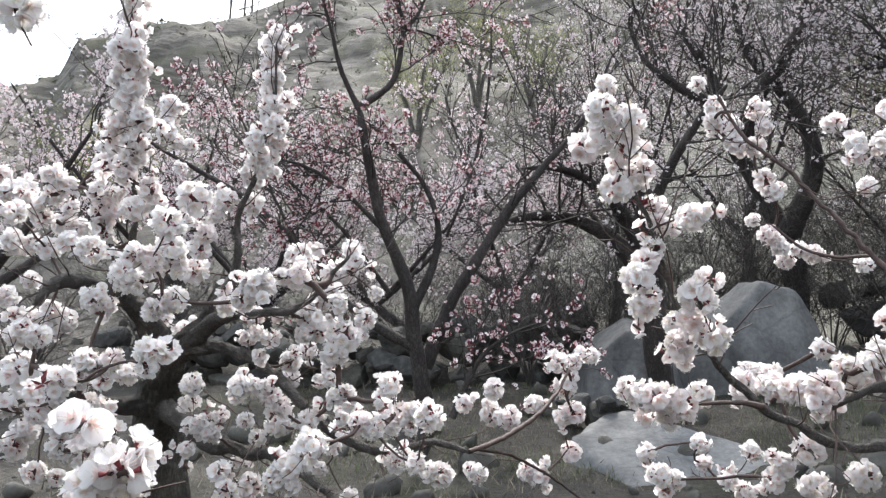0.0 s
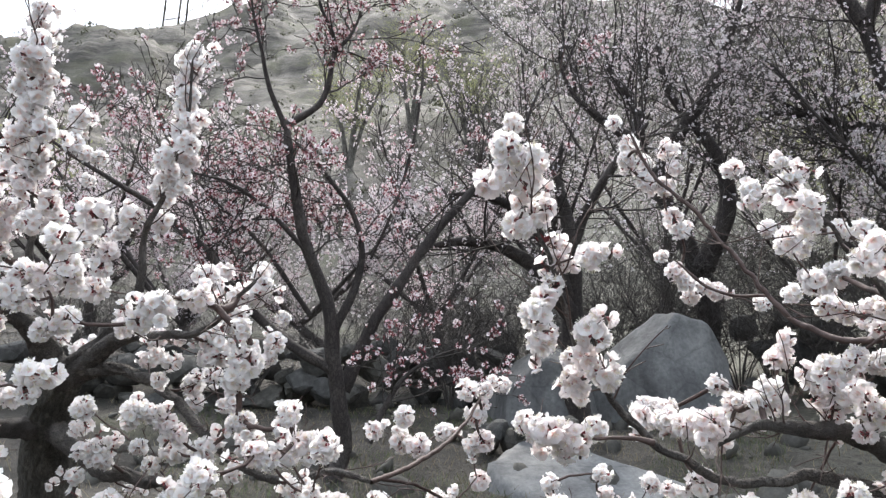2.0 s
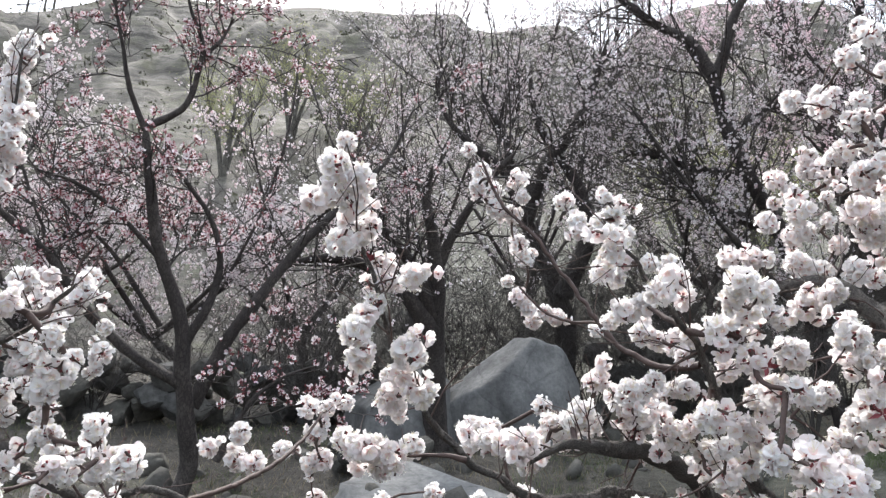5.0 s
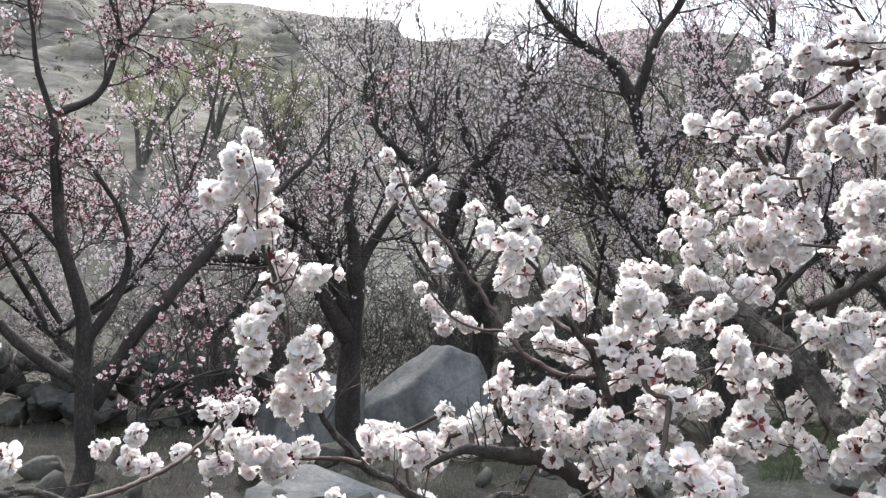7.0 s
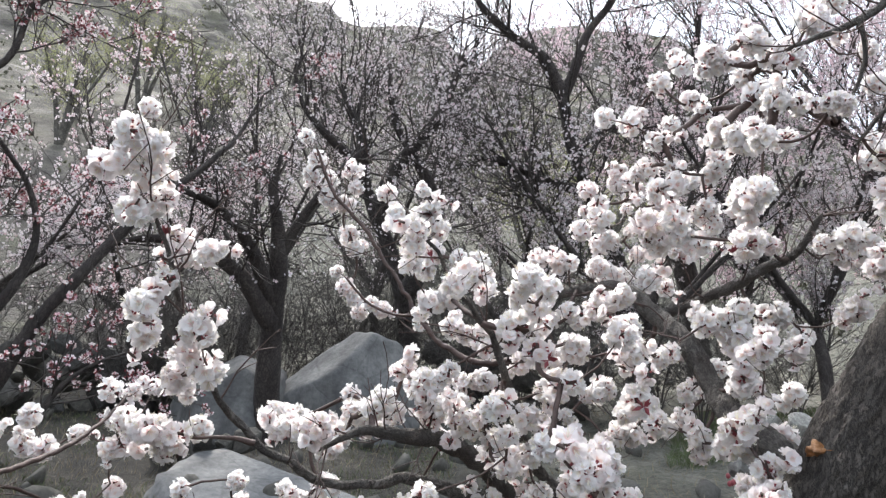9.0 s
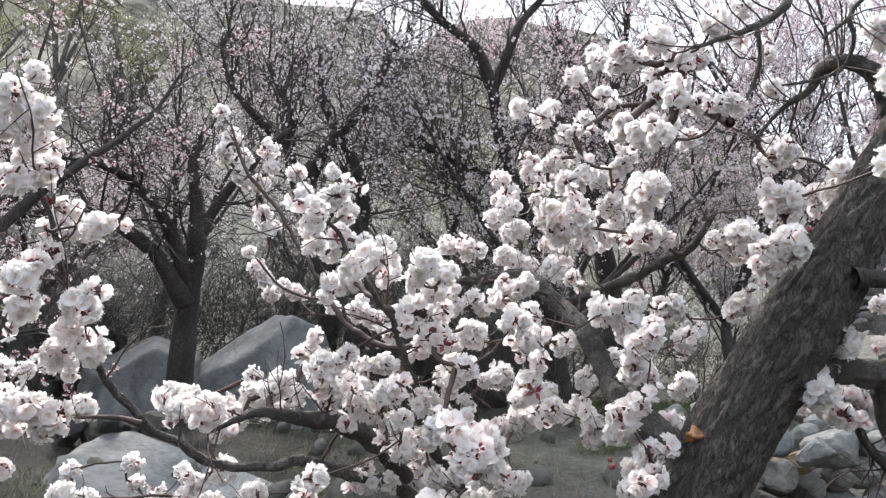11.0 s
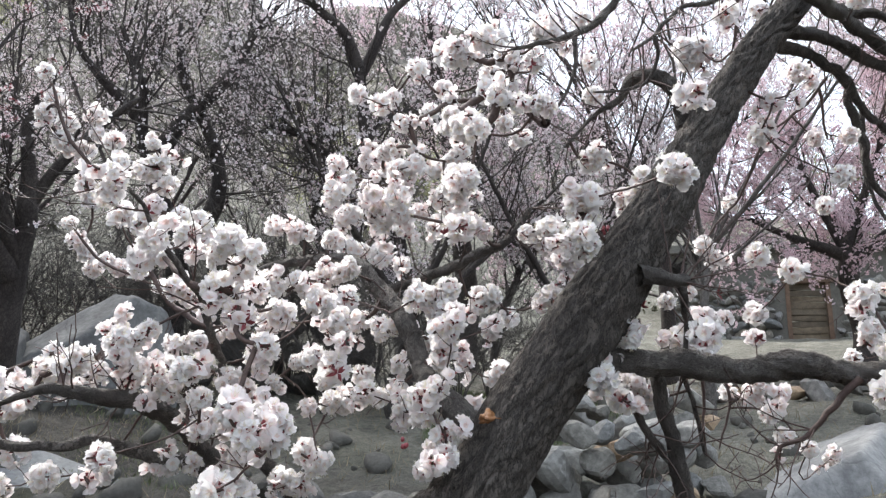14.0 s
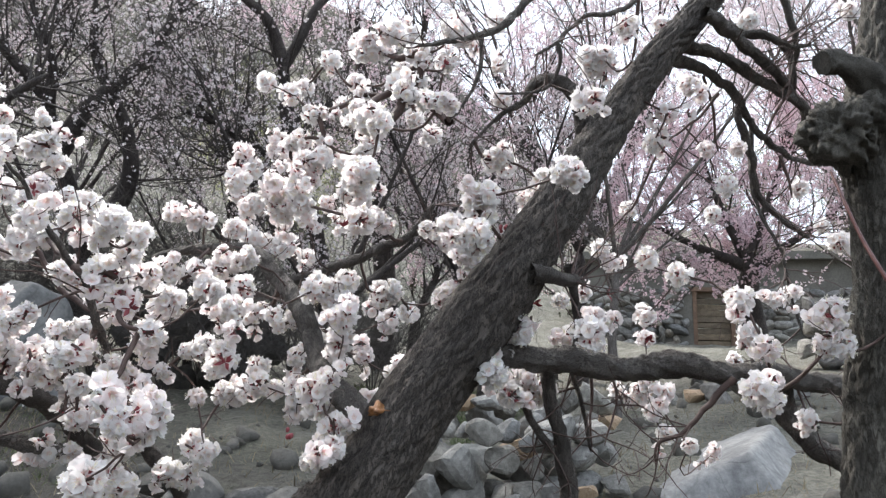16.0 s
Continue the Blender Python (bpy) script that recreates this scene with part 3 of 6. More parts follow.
def land(x, y):
    x, y = np.asarray(x, float), np.asarray(y, float)
    r, az = np.hypot(x, y), np.degrees(np.arctan2(x, y))
    ahead = np.clip((np.cos(np.radians(az - 30)) + 0.2) / 0.8, 0, 1)
    ahead = ahead * ahead * (3 - 2 * ahead)
    s = np.clip((r - 1.4) / 2.2, 0, 1)
    z = (s * s * (3 - 2 * s) * 1.15 + np.clip(r - 3.6, 0, 12) * 0.222) * ahead
    p = np.stack((x, y, 0 * x), -1)
    z = z + 0.05 * fbm(p * 0.9, 2) * np.clip(r / 3, 0.2, 1) + 0.02 * fbm(p * 5, 3, 3)
    crest_el = np.interp(az, RIDGE[:, 0], RIDGE[:, 1])
    crest = 1.6 + 85 * np.tan(np.radians(crest_el))
    f = np.clip((r - 15.6) / (85 - 15.6), 0, 1)
    hill = np.clip(crest - 3.6, 0, None) * f ** 1.15
    crag = fbm(p * 0.06, 30, 5) * 3.0 + (1 - np.abs(fbm(p * 0.11, 40, 4))) * 2.2 - 1.8
    crag = crag + fbm(p * 0.42, 50, 3) * 0.5 + (0.4 - np.abs(fbm(p * 1.3, 55, 2))) * 0.35
    z = z + hill + crag * np.clip(f * 1.6, 0, 1) * np.clip((1 - f) * 6, 0.25, 1)
    beyond = np.clip((r - 85) / 400, 0, 1)
    return z * (1 - beyond) - 20 * beyond


def make_land():
    az = np.radians(np.concatenate((np.linspace(-180, -40, 36, endpoint=False), np.linspace(-40, 100, 400, endpoint=False), np.linspace(100, 180, 20, endpoint=False))))
    r = np.concatenate((np.linspace(0.05, 16, 80), np.geomspace(16.3, 86, 120), np.geomspace(90, 2500, 10)))
    A, R = np.meshgrid(az, r, indexing="ij")
    X, Y = R * np.sin(A), R * np.cos(A)
    V = np.stack((X, Y, land(X, Y)), -1)
    n, k = A.shape
    idx = np.arange(n * k).reshape(n, k)
    nxt = np.roll(idx, -1, axis=0)
    F = np.stack((idx[:, :-1], idx[:, 1:], nxt[:, 1:], nxt[:, :-1]), -1).reshape(-1, 4)
    s = Shape().add(V, F, 0)
    # dry soil near by, scree and sparse scrub on the hill
    m, t, b = material("hillside_ground", 0.95)
    v = coords(t)
    hgt = t.nodes.new("ShaderNodeSeparateXYZ")
    t.links.new(v, hgt.inputs[0])
    scree = ramp(t, noise_tex(t, coords(t, (0.25, 0.25, 0.9)), 1.0, 12.0, 0.75), [(0.40, (0.042, 0.036, 0.030)), (0.5, (0.105, 0.092, 0.077)), (0.59, (0.190, 0.169, 0.144))])
    scrub = ramp(t, noise_tex(t, v, 0.3, 10.0, 0.75), [(0.48, (0, 0, 0)), (0.62, (1, 1, 1))])
    hill = mix(t, scrub, scree, (0.092, 0.088, 0.056))
    soil = ramp(t, noise_tex(t, v, 1.7, 8.0, 0.7), [(0.3, (0.022, 0.019, 0.016)), (0.5, (0.050, 0.044, 0.036)), (0.68, (0.105, 0.094, 0.077))])
    green = ramp(t, noise_tex(t, v, 0.9, 5.0, 0.6), [(0.52, (0, 0, 0)), (0.68, (0.6, 0.6, 0.6))])
    soil = mix(t, green, soil, (0.06, 0.068, 0.03))
    # trodden pale ground on the open terrace towards the hut
    open_map = t.nodes.new("ShaderNodeMapRange")
    open_map.inputs[1].default_value, open_map.inputs[2].default_value = 2.4, 4.2
    t.links.new(hgt.outputs[0], open_map.inputs[0])
    dust = ramp(t, noise_tex(t, v, 2.3, 8.0, 0.7), [(0.3, (0.075, 0.072, 0.056)), (0.5, (0.135, 0.130, 0.104)), (0.68, (0.20, 0.192, 0.160))])
    soil = mix(t, open_map.outputs[0], soil, dust)
    rng_map = t.nodes.new("ShaderNodeMapRange")
    rng_map.inputs[1].default_value, rng_map.inputs[2].default_value = 7.5, 15.0
    t.links.new(hgt.outputs[2], rng_map.inputs[0])
    col = mix(t, rng_map.outputs[0], soil, hill)
    grain = noise_tex(t, v, 22.0, 6.0, 0.7)
    col = mix(t, 1.0, col, ramp(t, grain, [(0.3, (0.5, 0.5, 0.5)), (0.7, (1.5, 1.5, 1.5))]), "MULTIPLY")
    t.links.new(col, b.inputs["Base Color"])
    bump(t, b, mix(t, 0.5, grain, noise_tex(t, v, 3.0, 8.0, 0.7)), 0.9, 0.15)
    tagged(new("ground", s.mesh("ground", [m])), "dry stony hillside soil with sparse young grass", "ground", kind="structure")


make_land()


def ground_z(x, y):
    return float(land(np.array([x]), np.array([y]))[0])


def hill_scrub():
    """Low leafless bushes dotted over the hill."""
    g = np.random.default_rng(77)
    tpl = [bloom_template(6, 4, 0.2, 0.22, False) for k in range(4)]
    s = Shape()
    for k in range(4):
        n = 400
        az, r = np.radians(g.uniform(-40, 60, n)), np.sqrt(g.uniform(18 ** 2, 84 ** 2, n))
        x, y = r * np.sin(az), r * np.cos(az)
        scatter(s, tpl[k], np.stack((x, y, land(x, y) + 0.15), -1), g.uniform(0.5, 1.5, n))
    tagged(new("hill_scrub", s.mesh("hill_scrub", [SCRUB])), "dull brown-green scrub dotted over the hillside", "scrub", kind="stuff")


hill_scrub()


# ---- rocks ----
def rock_shape(size, seed, level=3, planes=14, rough=0.05, worn=7.0, cuts=()):
    """A split rock: a ball cut by planes (given cuts, or planes at random), with worn edges and pitted faces."""
    g = np.random.default_rng(seed)
    V, F = BALLS[level]
    N = unit(g.normal(size=(planes, 3)))
    d = g.uniform(0.6, 0.85, planes)
    if cuts:
        N, d = unit(np.array([c[:3] for c in cuts])), np.array([c[3] for c in cuts])
    c = np.clip(V @ N.T, 1e-3, None) / d
    r = np.minimum(1 / (np.sum(c ** (worn * 2), axis=1) ** (0.5 / worn)), 1.25)
    P = V * r[:, None]
    P = P * (1 + rough * fbm(P * 2.4 + seed, seed, 5)[:, None])
    return Shape().add(P * np.asarray(size), F, 0)


def stone_shape(seed, level=3):
    """A broken field stone: a few flat faces meeting in worn edges."""
    return rock_shape((0.86, 0.70, 0.60), seed, level, 6 + seed % 4, 0.045, 60.0)


def boulder(name, place, size, seed, mat, label, turn=(0, 0, 0), cuts=()):
    ob = new(name, rock_shape(size, seed, 5, 13, 0.045, 90.0, cuts).mesh(name, [mat]))
    ob.matrix_basis = pose(*place, *turn)
    return tagged(ob, label, "boulder")


# cuts: the way each face looks, and its distance from the middle in metres
BIG_CUTS = [(-0.62, 0.0, 0.78, 0.43), (0.30, 0.05, 0.95, 0.54), (0.86, -0.1, 0.50, 0.60), (1, 0.1, 0, 0.60), (-0.50, -0.48, 0.72, 0.41), (0.28, -0.93, 0.22, 0.42), (0.75, -0.62, 0.2, 0.53), (-0.2, -0.97, -0.15, 0.50), (-1, 0, -0.1, 0.66), (0, 1, 0.15, 0.6), (0, 0, -1, 0.95)]
boulder("boulder", (2.52, 6.42, 2.24), (1, 1, 1), 12, ROCK, "large split grey boulder on the slope", (0, 0, -18), BIG_CUTS)
DARK_CUTS = [(-0.55, -0.3, 0.78, 0.36), (0.3, -0.3, 0.9, 0.42), (0.95, -0.2, 0.2, 0.40), (-0.9, -0.3, 0.1, 0.42), (-0.2, -0.95, 0.2, 0.36), (0.5, -0.85, 0.1, 0.40), (0, 1, 0.1, 0.45), (0, 0, -1, 0.75)]
boulder("boulder", (1.52, 6.40, 1.98), (1, 1, 1), 15, ROCK, "dark grey boulder beside a larger one", (0, 0, -12), DARK_CUTS)
SLAB_CUTS = [(-0.08, -0.42, 0.9, 0.30), (-0.80, -0.42, 0.42, 0.62), (0.9, -0.2, 0.3, 0.95), (0.3, -0.1, 0.95, 0.40), (0, -0.96, 0.25, 0.74), (0.1, 1, 0.1, 0.62), (-0.6, 0.8, 0.2, 0.66), (0.7, -0.7, 0.1, 0.92), (0, 0, -1, 0.6)]
boulder("slab_rock", (1.48, 4.62, 1.16), (1, 1, 1), 21, SLAB, "pale grey flat-topped rock slab lying on the slope", (0, 0, 6), SLAB_CUTS)
TILT_CUTS = [(-0.42, 0.02, 0.9, 0.34), (0.55, -0.55, 0.62, 0.45), (0.9, 0.1, 0.35, 0.62), (-0.9, -0.3, 0.3, 0.80), (-0.1, -0.9, 0.42, 0.60), (0.3, 0.95, 0.1, 0.62), (-0.6, 0.8, 0.1, 0.75), (0, 0, -1, 0.6), (0.35, -0.9, 0.2, 0.66)]
boulder("slab_rock", (5.33, 1.62, 1.36), (1, 1, 1), 24, SLAB, "pale grey sloping rock slab beside rubble stones", (0, 0, -48), TILT_CUTS)


stone_meshes = [stone_shape(100 + k).mesh("stone", [RUST if k == 3 else STONE], smooth=False) for k in range(12)]


# the same kind of stones with shade painted into their colour
shaded_meshes = [stone_shape(140 + k).mesh("stone", [SHADED_STONE], smooth=False) for k in range(12)]


def rubble_wall(name, a, b, height, size, label, rows, seed, depth=0.35, pool=None):
    """A dry wall of field stones piled in uneven courses from a to b."""
    g = np.random.default_rng(seed)
    a, b = np.array(a, float), np.array(b, float)
    L = np.linalg.norm(b - a)
    mid = (a + b) / 2
    w = thing(name, (mid[0], mid[1], ground_z(*mid)), label, "wall")
    along = (b - a) / L
    side = np.array((-along[1], along[0]))
    for k in range(rows):
        x = g.uniform(0, size)
        while x < L:
            s = size * g.uniform(0.55, 1.25) * (1.1 - 0.3 * k / max(1, rows))
            p = a + along * x + side * g.normal(0, depth * 0.3)
            z = ground_z(*p) + (k + 0.35) / rows * height + g.normal(0, size * 0.1)
            ob = new("stone", (pool or stone_meshes)[int(g.choice(12, p=[0.1, 0.1, 0.1, 0.05] + [0.08125] * 8))])
            ob.parent = w
            ob.matrix_basis = pose(p[0] - mid[0], p[1] - mid[1], z - w.location.z, g.uniform(-30, 30), g.uniform(-30, 30), g.uniform(0, 360)) @ Matrix.Diagonal((s * 0.66, s * 0.66, s * 0.66, 1))
            x += s * 0.85
    return w


rubble_wall("rubble_wall", (3.40, 2.78), (4.40, 1.93), 0.62, 0.20, "low rubble wall of grey field stones", 4, 3)
rubble_wall("rubble_wall", (3.15, 2.51), (3.92, 1.77), 0.55, 0.22, "low heap of angular grey field stones", 4, 21)
rubble_wall("rubble_wall", (0.68, 5.23), (1.38, 5.24), 0.3, 0.2, "low terrace edge of field stones, darkened as in shade", 2, 4, pool=shaded_meshes)
rubble_wall("rubble_wall", (3.58, 7.24), (5.21, 6.34), 0.9, 0.36, "heap of boulders behind the big rock, darkened as in shade", 3, 6, pool=shaded_meshes)
rubble_wall("rubble_wall", (-3.19, 6.99), (1.38, 7.26), 0.6, 0.3, "tumbled terrace wall under the trees, stones darkened as in shade", 3, 8, pool=shaded_meshes)
rubble_wall("rubble_wall", (12.09, 2.94), (12.70, 1.46), 1.0, 0.4, "dry-stone terrace wall of rounded stones", 4, 9)
rubble_wall("rubble_wall", (7.56, 3.87), (8.72, 1.92), 0.25, 0.3, "low lip of pale stones on dry ground", 1, 10)
rubble_wall("rubble_wall", (2.05, 3.15), (2.75, 2.25), 0.35, 0.24, "heap of large rounded stones under the blossom, darkened as in shade", 2, 31, pool=shaded_meshes)


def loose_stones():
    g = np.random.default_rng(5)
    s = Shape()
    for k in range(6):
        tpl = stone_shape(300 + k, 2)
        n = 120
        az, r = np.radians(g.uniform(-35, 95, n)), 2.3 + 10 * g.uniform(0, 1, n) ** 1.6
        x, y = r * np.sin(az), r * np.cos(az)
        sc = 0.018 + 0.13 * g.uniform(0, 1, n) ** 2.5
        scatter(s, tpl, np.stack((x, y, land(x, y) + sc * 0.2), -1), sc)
    # the loose stones use the colour with shade in it too
    tagged(new("scree", s.mesh("scree", [SHADED_STONE])), "loose grey stones strewn over dry soil", "stones", kind="stuff")


loose_stones()


def grass_tufts(name, n, az0, az1, r0, r1, height, mat, label, seed):
    g = np.random.default_rng(seed)
    az, r = np.radians(g.uniform(az0, az1, n)), g.uniform(r0, r1, n)
    x, y = r * np.sin(az), r * np.cos(az)
    keep = vnoise(np.stack((x, y, 0 * x), -1) * 1.3, seed) > -0.15
    x, y = x[keep], y[keep]
    n = len(x)
    base = np.stack((x, y, land(x, y) - 0.005), -1)
    lean = np.stack((g.normal(0, 0.5, n), g.normal(0, 0.5, n), np.ones(n)), -1)
    h = g.uniform(0.4, 1.3, n)[:, None] * height
    side = unit(np.stack((g.normal(size=n), g.normal(size=n), 0 * x), -1)) * h * 0.045
    mid = base + lean * h * 0.55
    V = np.stack((base - side, base + side, mid + side * 0.7, mid - side * 0.7, base + lean * h * (1, 1, 0.9)), 1).reshape(-1, 3)
    o = (np.arange(n) * 5)[:, None]
    s = Shape().add(V, o + np.array((0, 1, 2, 3)), 0)
    s.f.append(o + np.array((3, 2, 4)))
    s.m.append(np.zeros(n, int))
    tagged(new(name, s.mesh(name, [mat])), label, "grass", kind="stuff")


grass_tufts("dry_grass", 15000, -35, 95, 3.0, 13, 0.07, STRAW, "dry straw-coloured grass on stony soil", 61)
grass_tufts("dry_grass", 7000, -22, 30, 4.2, 7.2, 0.04, STRAW, "dry winter grass and stalks under the trees", 64)
grass_tufts("young_grass", 16000, 45, 59, 6.0, 8.8, 0.06, GRASS, "short fresh green grass strip behind stones", 62)
grass_tufts("young_grass", 9000, -14, 30, 4.3, 7.0, 0.05, GRASS, "short young grass between stones", 63)


# ---- the stone house and its blocked doorway ----
def wall_run(a, b):
    a, b = np.array(a, float), np.array(b, float)
    L = np.linalg.norm(b - a)
    return a, (b - a) / L, L


def block(shape, origin, along, x0, x1, y0, y1, z0, z1, mat=0, jitter=0.0):
    """A box laid along a wall: x along it, y out of it towards the viewer, z up."""
    out = np.array((along[1], -along[0], 0.0))
    al = np.array((along[0], along[1], 0.0))
    V = np.array([np.array(origin) + al * x + out * y + np.array((0, 0, z)) for x in (x0, x1) for y in (y0, y1) for z in (z0, z1)])
    if jitter:
        V = V + rng.normal(0, jitter, V.shape)
    shape.add(V, [(0, 1, 3, 2), (4, 6, 7, 5), (0, 4, 5, 1), (2, 3, 7, 6), (0, 2, 6, 4), (1, 5, 7, 3)], mat)
    return shape


def stone_house():
    a, al, L = wall_run(HOUSE_A, HOUSE_B)
    z0 = min(ground_z(*HOUSE_A), ground_z(*HOUSE_B)) - 0.3
    base = HOUSE_Z
    h = thing("stone_house", (a[0], a[1], base), "low stone hut with mud-plastered wall and blocked doorway", "house")
    o = (a[0], a[1], 0)
    d0, d1, dz = DOOR_X, DOOR_X + 1.0, base + 1.6
    s = Shape()
    block(s, o, al, 0, d0, -0.4, 0, z0, base + 2.4)
    block(s, o, al, d1, L, -0.4, 0, z0, base + 2.4)
    block(s, o, al, d0, d1, -0.4, 0, dz + 0.1, base + 2.4)
    part("wall", s, MUD, h, "mud-plastered wall", smooth=False)
    part("roof", block(Shape(), o, al, -0.2, L + 0.2, -4, 0.25, base + 2.4, base + 2.6), MUD, h, "flat mud roof", smooth=False)
    part("lintel", block(Shape(), o, al, d0 - 0.25, d1 + 0.25, -0.3, 0.05, dz, dz + 0.1), POST, h, "weathered wooden lintel", smooth=False)
    for x in (d0, d1 - 0.1):
        part("door_post", block(Shape(), o, al, x, x + 0.1, -0.2, 0.02, base - 0.2, dz), POST, h, "brown wooden post", smooth=False)
    for k in range(11):
        z = base - 0.1 + k * 0.155
        part("plank", block(Shape(), o, al, d0 + 0.1, d1 - 0.1, -0.16, -0.1 + 0.02 * (k % 2), z, z + 0.14, jitter=0.012), PLANK, h, "rough brown board", smooth=False)
    g = np.random.default_rng(17)
    z = -0.15
    while z < 1.55:
        course = g.uniform(0.13, 0.26)
        x = g.uniform(-0.2, 0.1)
        while x < L:
            w = g.uniform(0.14, 0.48)
            if not (d0 - 0.05 - w < x < d1 + 0.05):
                ob = new("stone", stone_meshes[int(g.integers(4, 12))])
                ob.parent = h
                p = a + al * (x + w / 2)
                ob.matrix_basis = pose(p[0] - a[0], p[1] - a[1], z + course / 2 + g.normal(0, 0.03), g.uniform(-25, 25), g.uniform(-25, 25), math.degrees(math.atan2(al[1], al[0])) + g.uniform(-25, 25)) @ Matrix.Diagonal((w * 0.66, g.uniform(0.16, 0.26), course * 0.88, 1))
            x += w * 0.95
        z += course * 0.9


HOUSE_A, HOUSE_B = (17.18, 9.49), (21.05, 2.65)
HOUSE_Z, DOOR_X = 4.38, 2.63
stone_house()


near_left = tree("apricot_tree", (-0.737, 2.105, ground_z(-0.737, 2.105)), "old apricot tree in full white blossom, dark crooked limbs", BARK, "apricot trees")
near_right = tree("apricot_tree", (1.237, 0.819, ground_z(1.237, 0.819)), "leaning apricot tree with furrowed dark trunk in full white blossom", BARK, "apricot trees")
near_post = tree("apricot_tree", (1.947, 0.141, ground_z(1.947, 0.141)), "upright lichen-grey trunk with a large knot", BARK_GREY, "apricot trees")
mid_pink = tree("apricot_tree", (-0.290, 4.830, ground_z(-0.290, 4.830)), "apricot tree with pink opening buds on dark forked limbs", BARK_FAR, "apricot trees")
mid_arch = tree("apricot_tree", (1.709, 6.126, ground_z(1.709, 6.126)), "dark apricot tree with arching limbs beside a boulder", BARK_FAR, "apricot trees")
far_crown = tree("apricot_tree", (3.522, 7.510, ground_z(3.522, 7.510)), "many-stemmed apricot tree in sparse white blossom", BARK_FAR, "apricot trees")
far_dark = tree("apricot_tree", (5.543, 6.055, ground_z(5.543, 6.055)), "tall dark-trunked apricot tree with thin white blossom", BARK_FAR, "apricot trees")
far_green = tree("apricot_tree", (7.621, 7.215, ground_z(7.621, 7.215)), "dark tree with few blossoms behind the others", BARK_FAR, "apricot trees")
far_lilac = tree("apricot_tree", (9.625, 2.759, ground_z(9.625, 2.759)), "apricot tree in lilac-pink blossom before a stone house", BARK_FAR, "apricot trees")
near_right.trunk_bark, near_left.trunk_bark = BARK_LEAN, BARK_GREY
near_left_spots, near_right_spots = [], []
limb(near_left, "trunk", [(-0.737, 2.105, 1.241, 0.0724), (-0.742, 2.037, 1.422, 0.0639), (-0.747, 1.974, 1.583, 0.0579), (-0.712, 1.871, 1.696, 0.0514), (-0.659, 1.775, 1.780, 0.0411)])
limb(near_left, "limb", [(-0.659, 1.779, 1.766, 0.0343), (-0.678, 1.680, 1.836, 0.0262), (-0.691, 1.590, 1.869, 0.0187), (-0.755, 1.519, 1.904, 0.0156), (-0.800, 1.480, 1.893, 0.0117), (-0.818, 1.449, 1.847, 0.0069)])
limb(near_left, "limb", [(-0.659, 1.777, 1.773, 0.0302), (-0.727, 1.715, 1.888, 0.0175), (-0.716, 1.655, 1.999, 0.0092), (-0.701, 1.593, 2.118, 0.0065), (-0.683, 1.533, 2.231, 0.0057), (-0.675, 1.473, 2.340, 0.0044), (-0.667, 1.415, 2.444, 0.0030)])
limb(near_left, "limb", [(-0.659, 1.777, 1.773, 0.0315), (-0.533, 1.722, 1.795, 0.0133), (-0.440, 1.679, 1.767, 0.0117), (-0.363, 1.640, 1.718, 0.0107), (-0.284, 1.607, 1.644, 0.0098), (-0.201, 1.596, 1.588, 0.0096), (-0.103, 1.576, 1.568, 0.0083), (-0.014, 1.549, 1.583, 0.0070), (0.061, 1.530, 1.559, 0.0051)])
limb(near_left, "twig", [(0.061, 1.530, 1.559, 0.0051), (0.143, 1.731, 1.583, 0.0058), (0.243, 1.925, 1.635, 0.0058), (0.322, 2.064, 1.705, 0.0047), (0.377, 2.200, 1.785, 0.0034)])
limb(near_left, "twig", [(0.080, 1.580, 1.563, 0.0041), (0.156, 1.740, 1.545, 0.0039), (0.251, 1.906, 1.498, 0.0035), (0.376, 2.082, 1.414, 0.0030)])
limb(near_left, "limb", [(-0.659, 1.775, 1.780, 0.0274), (-0.558, 1.740, 1.865, 0.0149), (-0.485, 1.700, 1.967, 0.0108), (-0.473, 1.654, 2.094, 0.0067), (-0.435, 1.614, 2.192, 0.0053), (-0.384, 1.569, 2.314, 0.0039), (-0.374, 1.517, 2.465, 0.0026)])
limb(near_left, "limb", [(-0.693, 1.856, 1.654, 0.0254), (-0.526, 1.751, 1.562, 0.0158), (-0.363, 1.630, 1.543, 0.0110), (-0.247, 1.538, 1.503, 0.0080), (-0.186, 1.447, 1.459, 0.0064)])
limb(near_left, "limb", [(-0.659, 1.780, 1.760, 0.0261), (-0.491, 1.658, 1.853, 0.0155), (-0.363, 1.561, 1.839, 0.0085), (-0.256, 1.502, 1.879, 0.0059), (-0.178, 1.435, 1.948, 0.0034)])
limb(near_left, "limb", [(-0.719, 1.906, 1.655, 0.0318), (-0.797, 1.803, 1.653, 0.0206), (-0.867, 1.694, 1.676, 0.0155), (-0.871, 1.546, 1.648, 0.0106), (-0.890, 1.402, 1.603, 0.0075)])
limb(near_left, "twig", [(-0.956, 1.504, 1.602, 0.0051), (-0.989, 1.205, 1.829, 0.0038), (-0.866, 0.932, 2.039, 0.0028), (-0.626, 0.746, 2.055, 0.0020), (-0.442, 0.617, 2.006, 0.0016), (-0.327, 0.510, 1.943, 0.0011)])
limb(near_left, "twig", [(-0.956, 1.504, 1.602, 0.0051), (-0.777, 1.227, 1.480, 0.0046), (-0.521, 0.951, 1.471, 0.0035), (-0.330, 0.710, 1.538, 0.0024), (-0.233, 0.557, 1.571, 0.0017)])
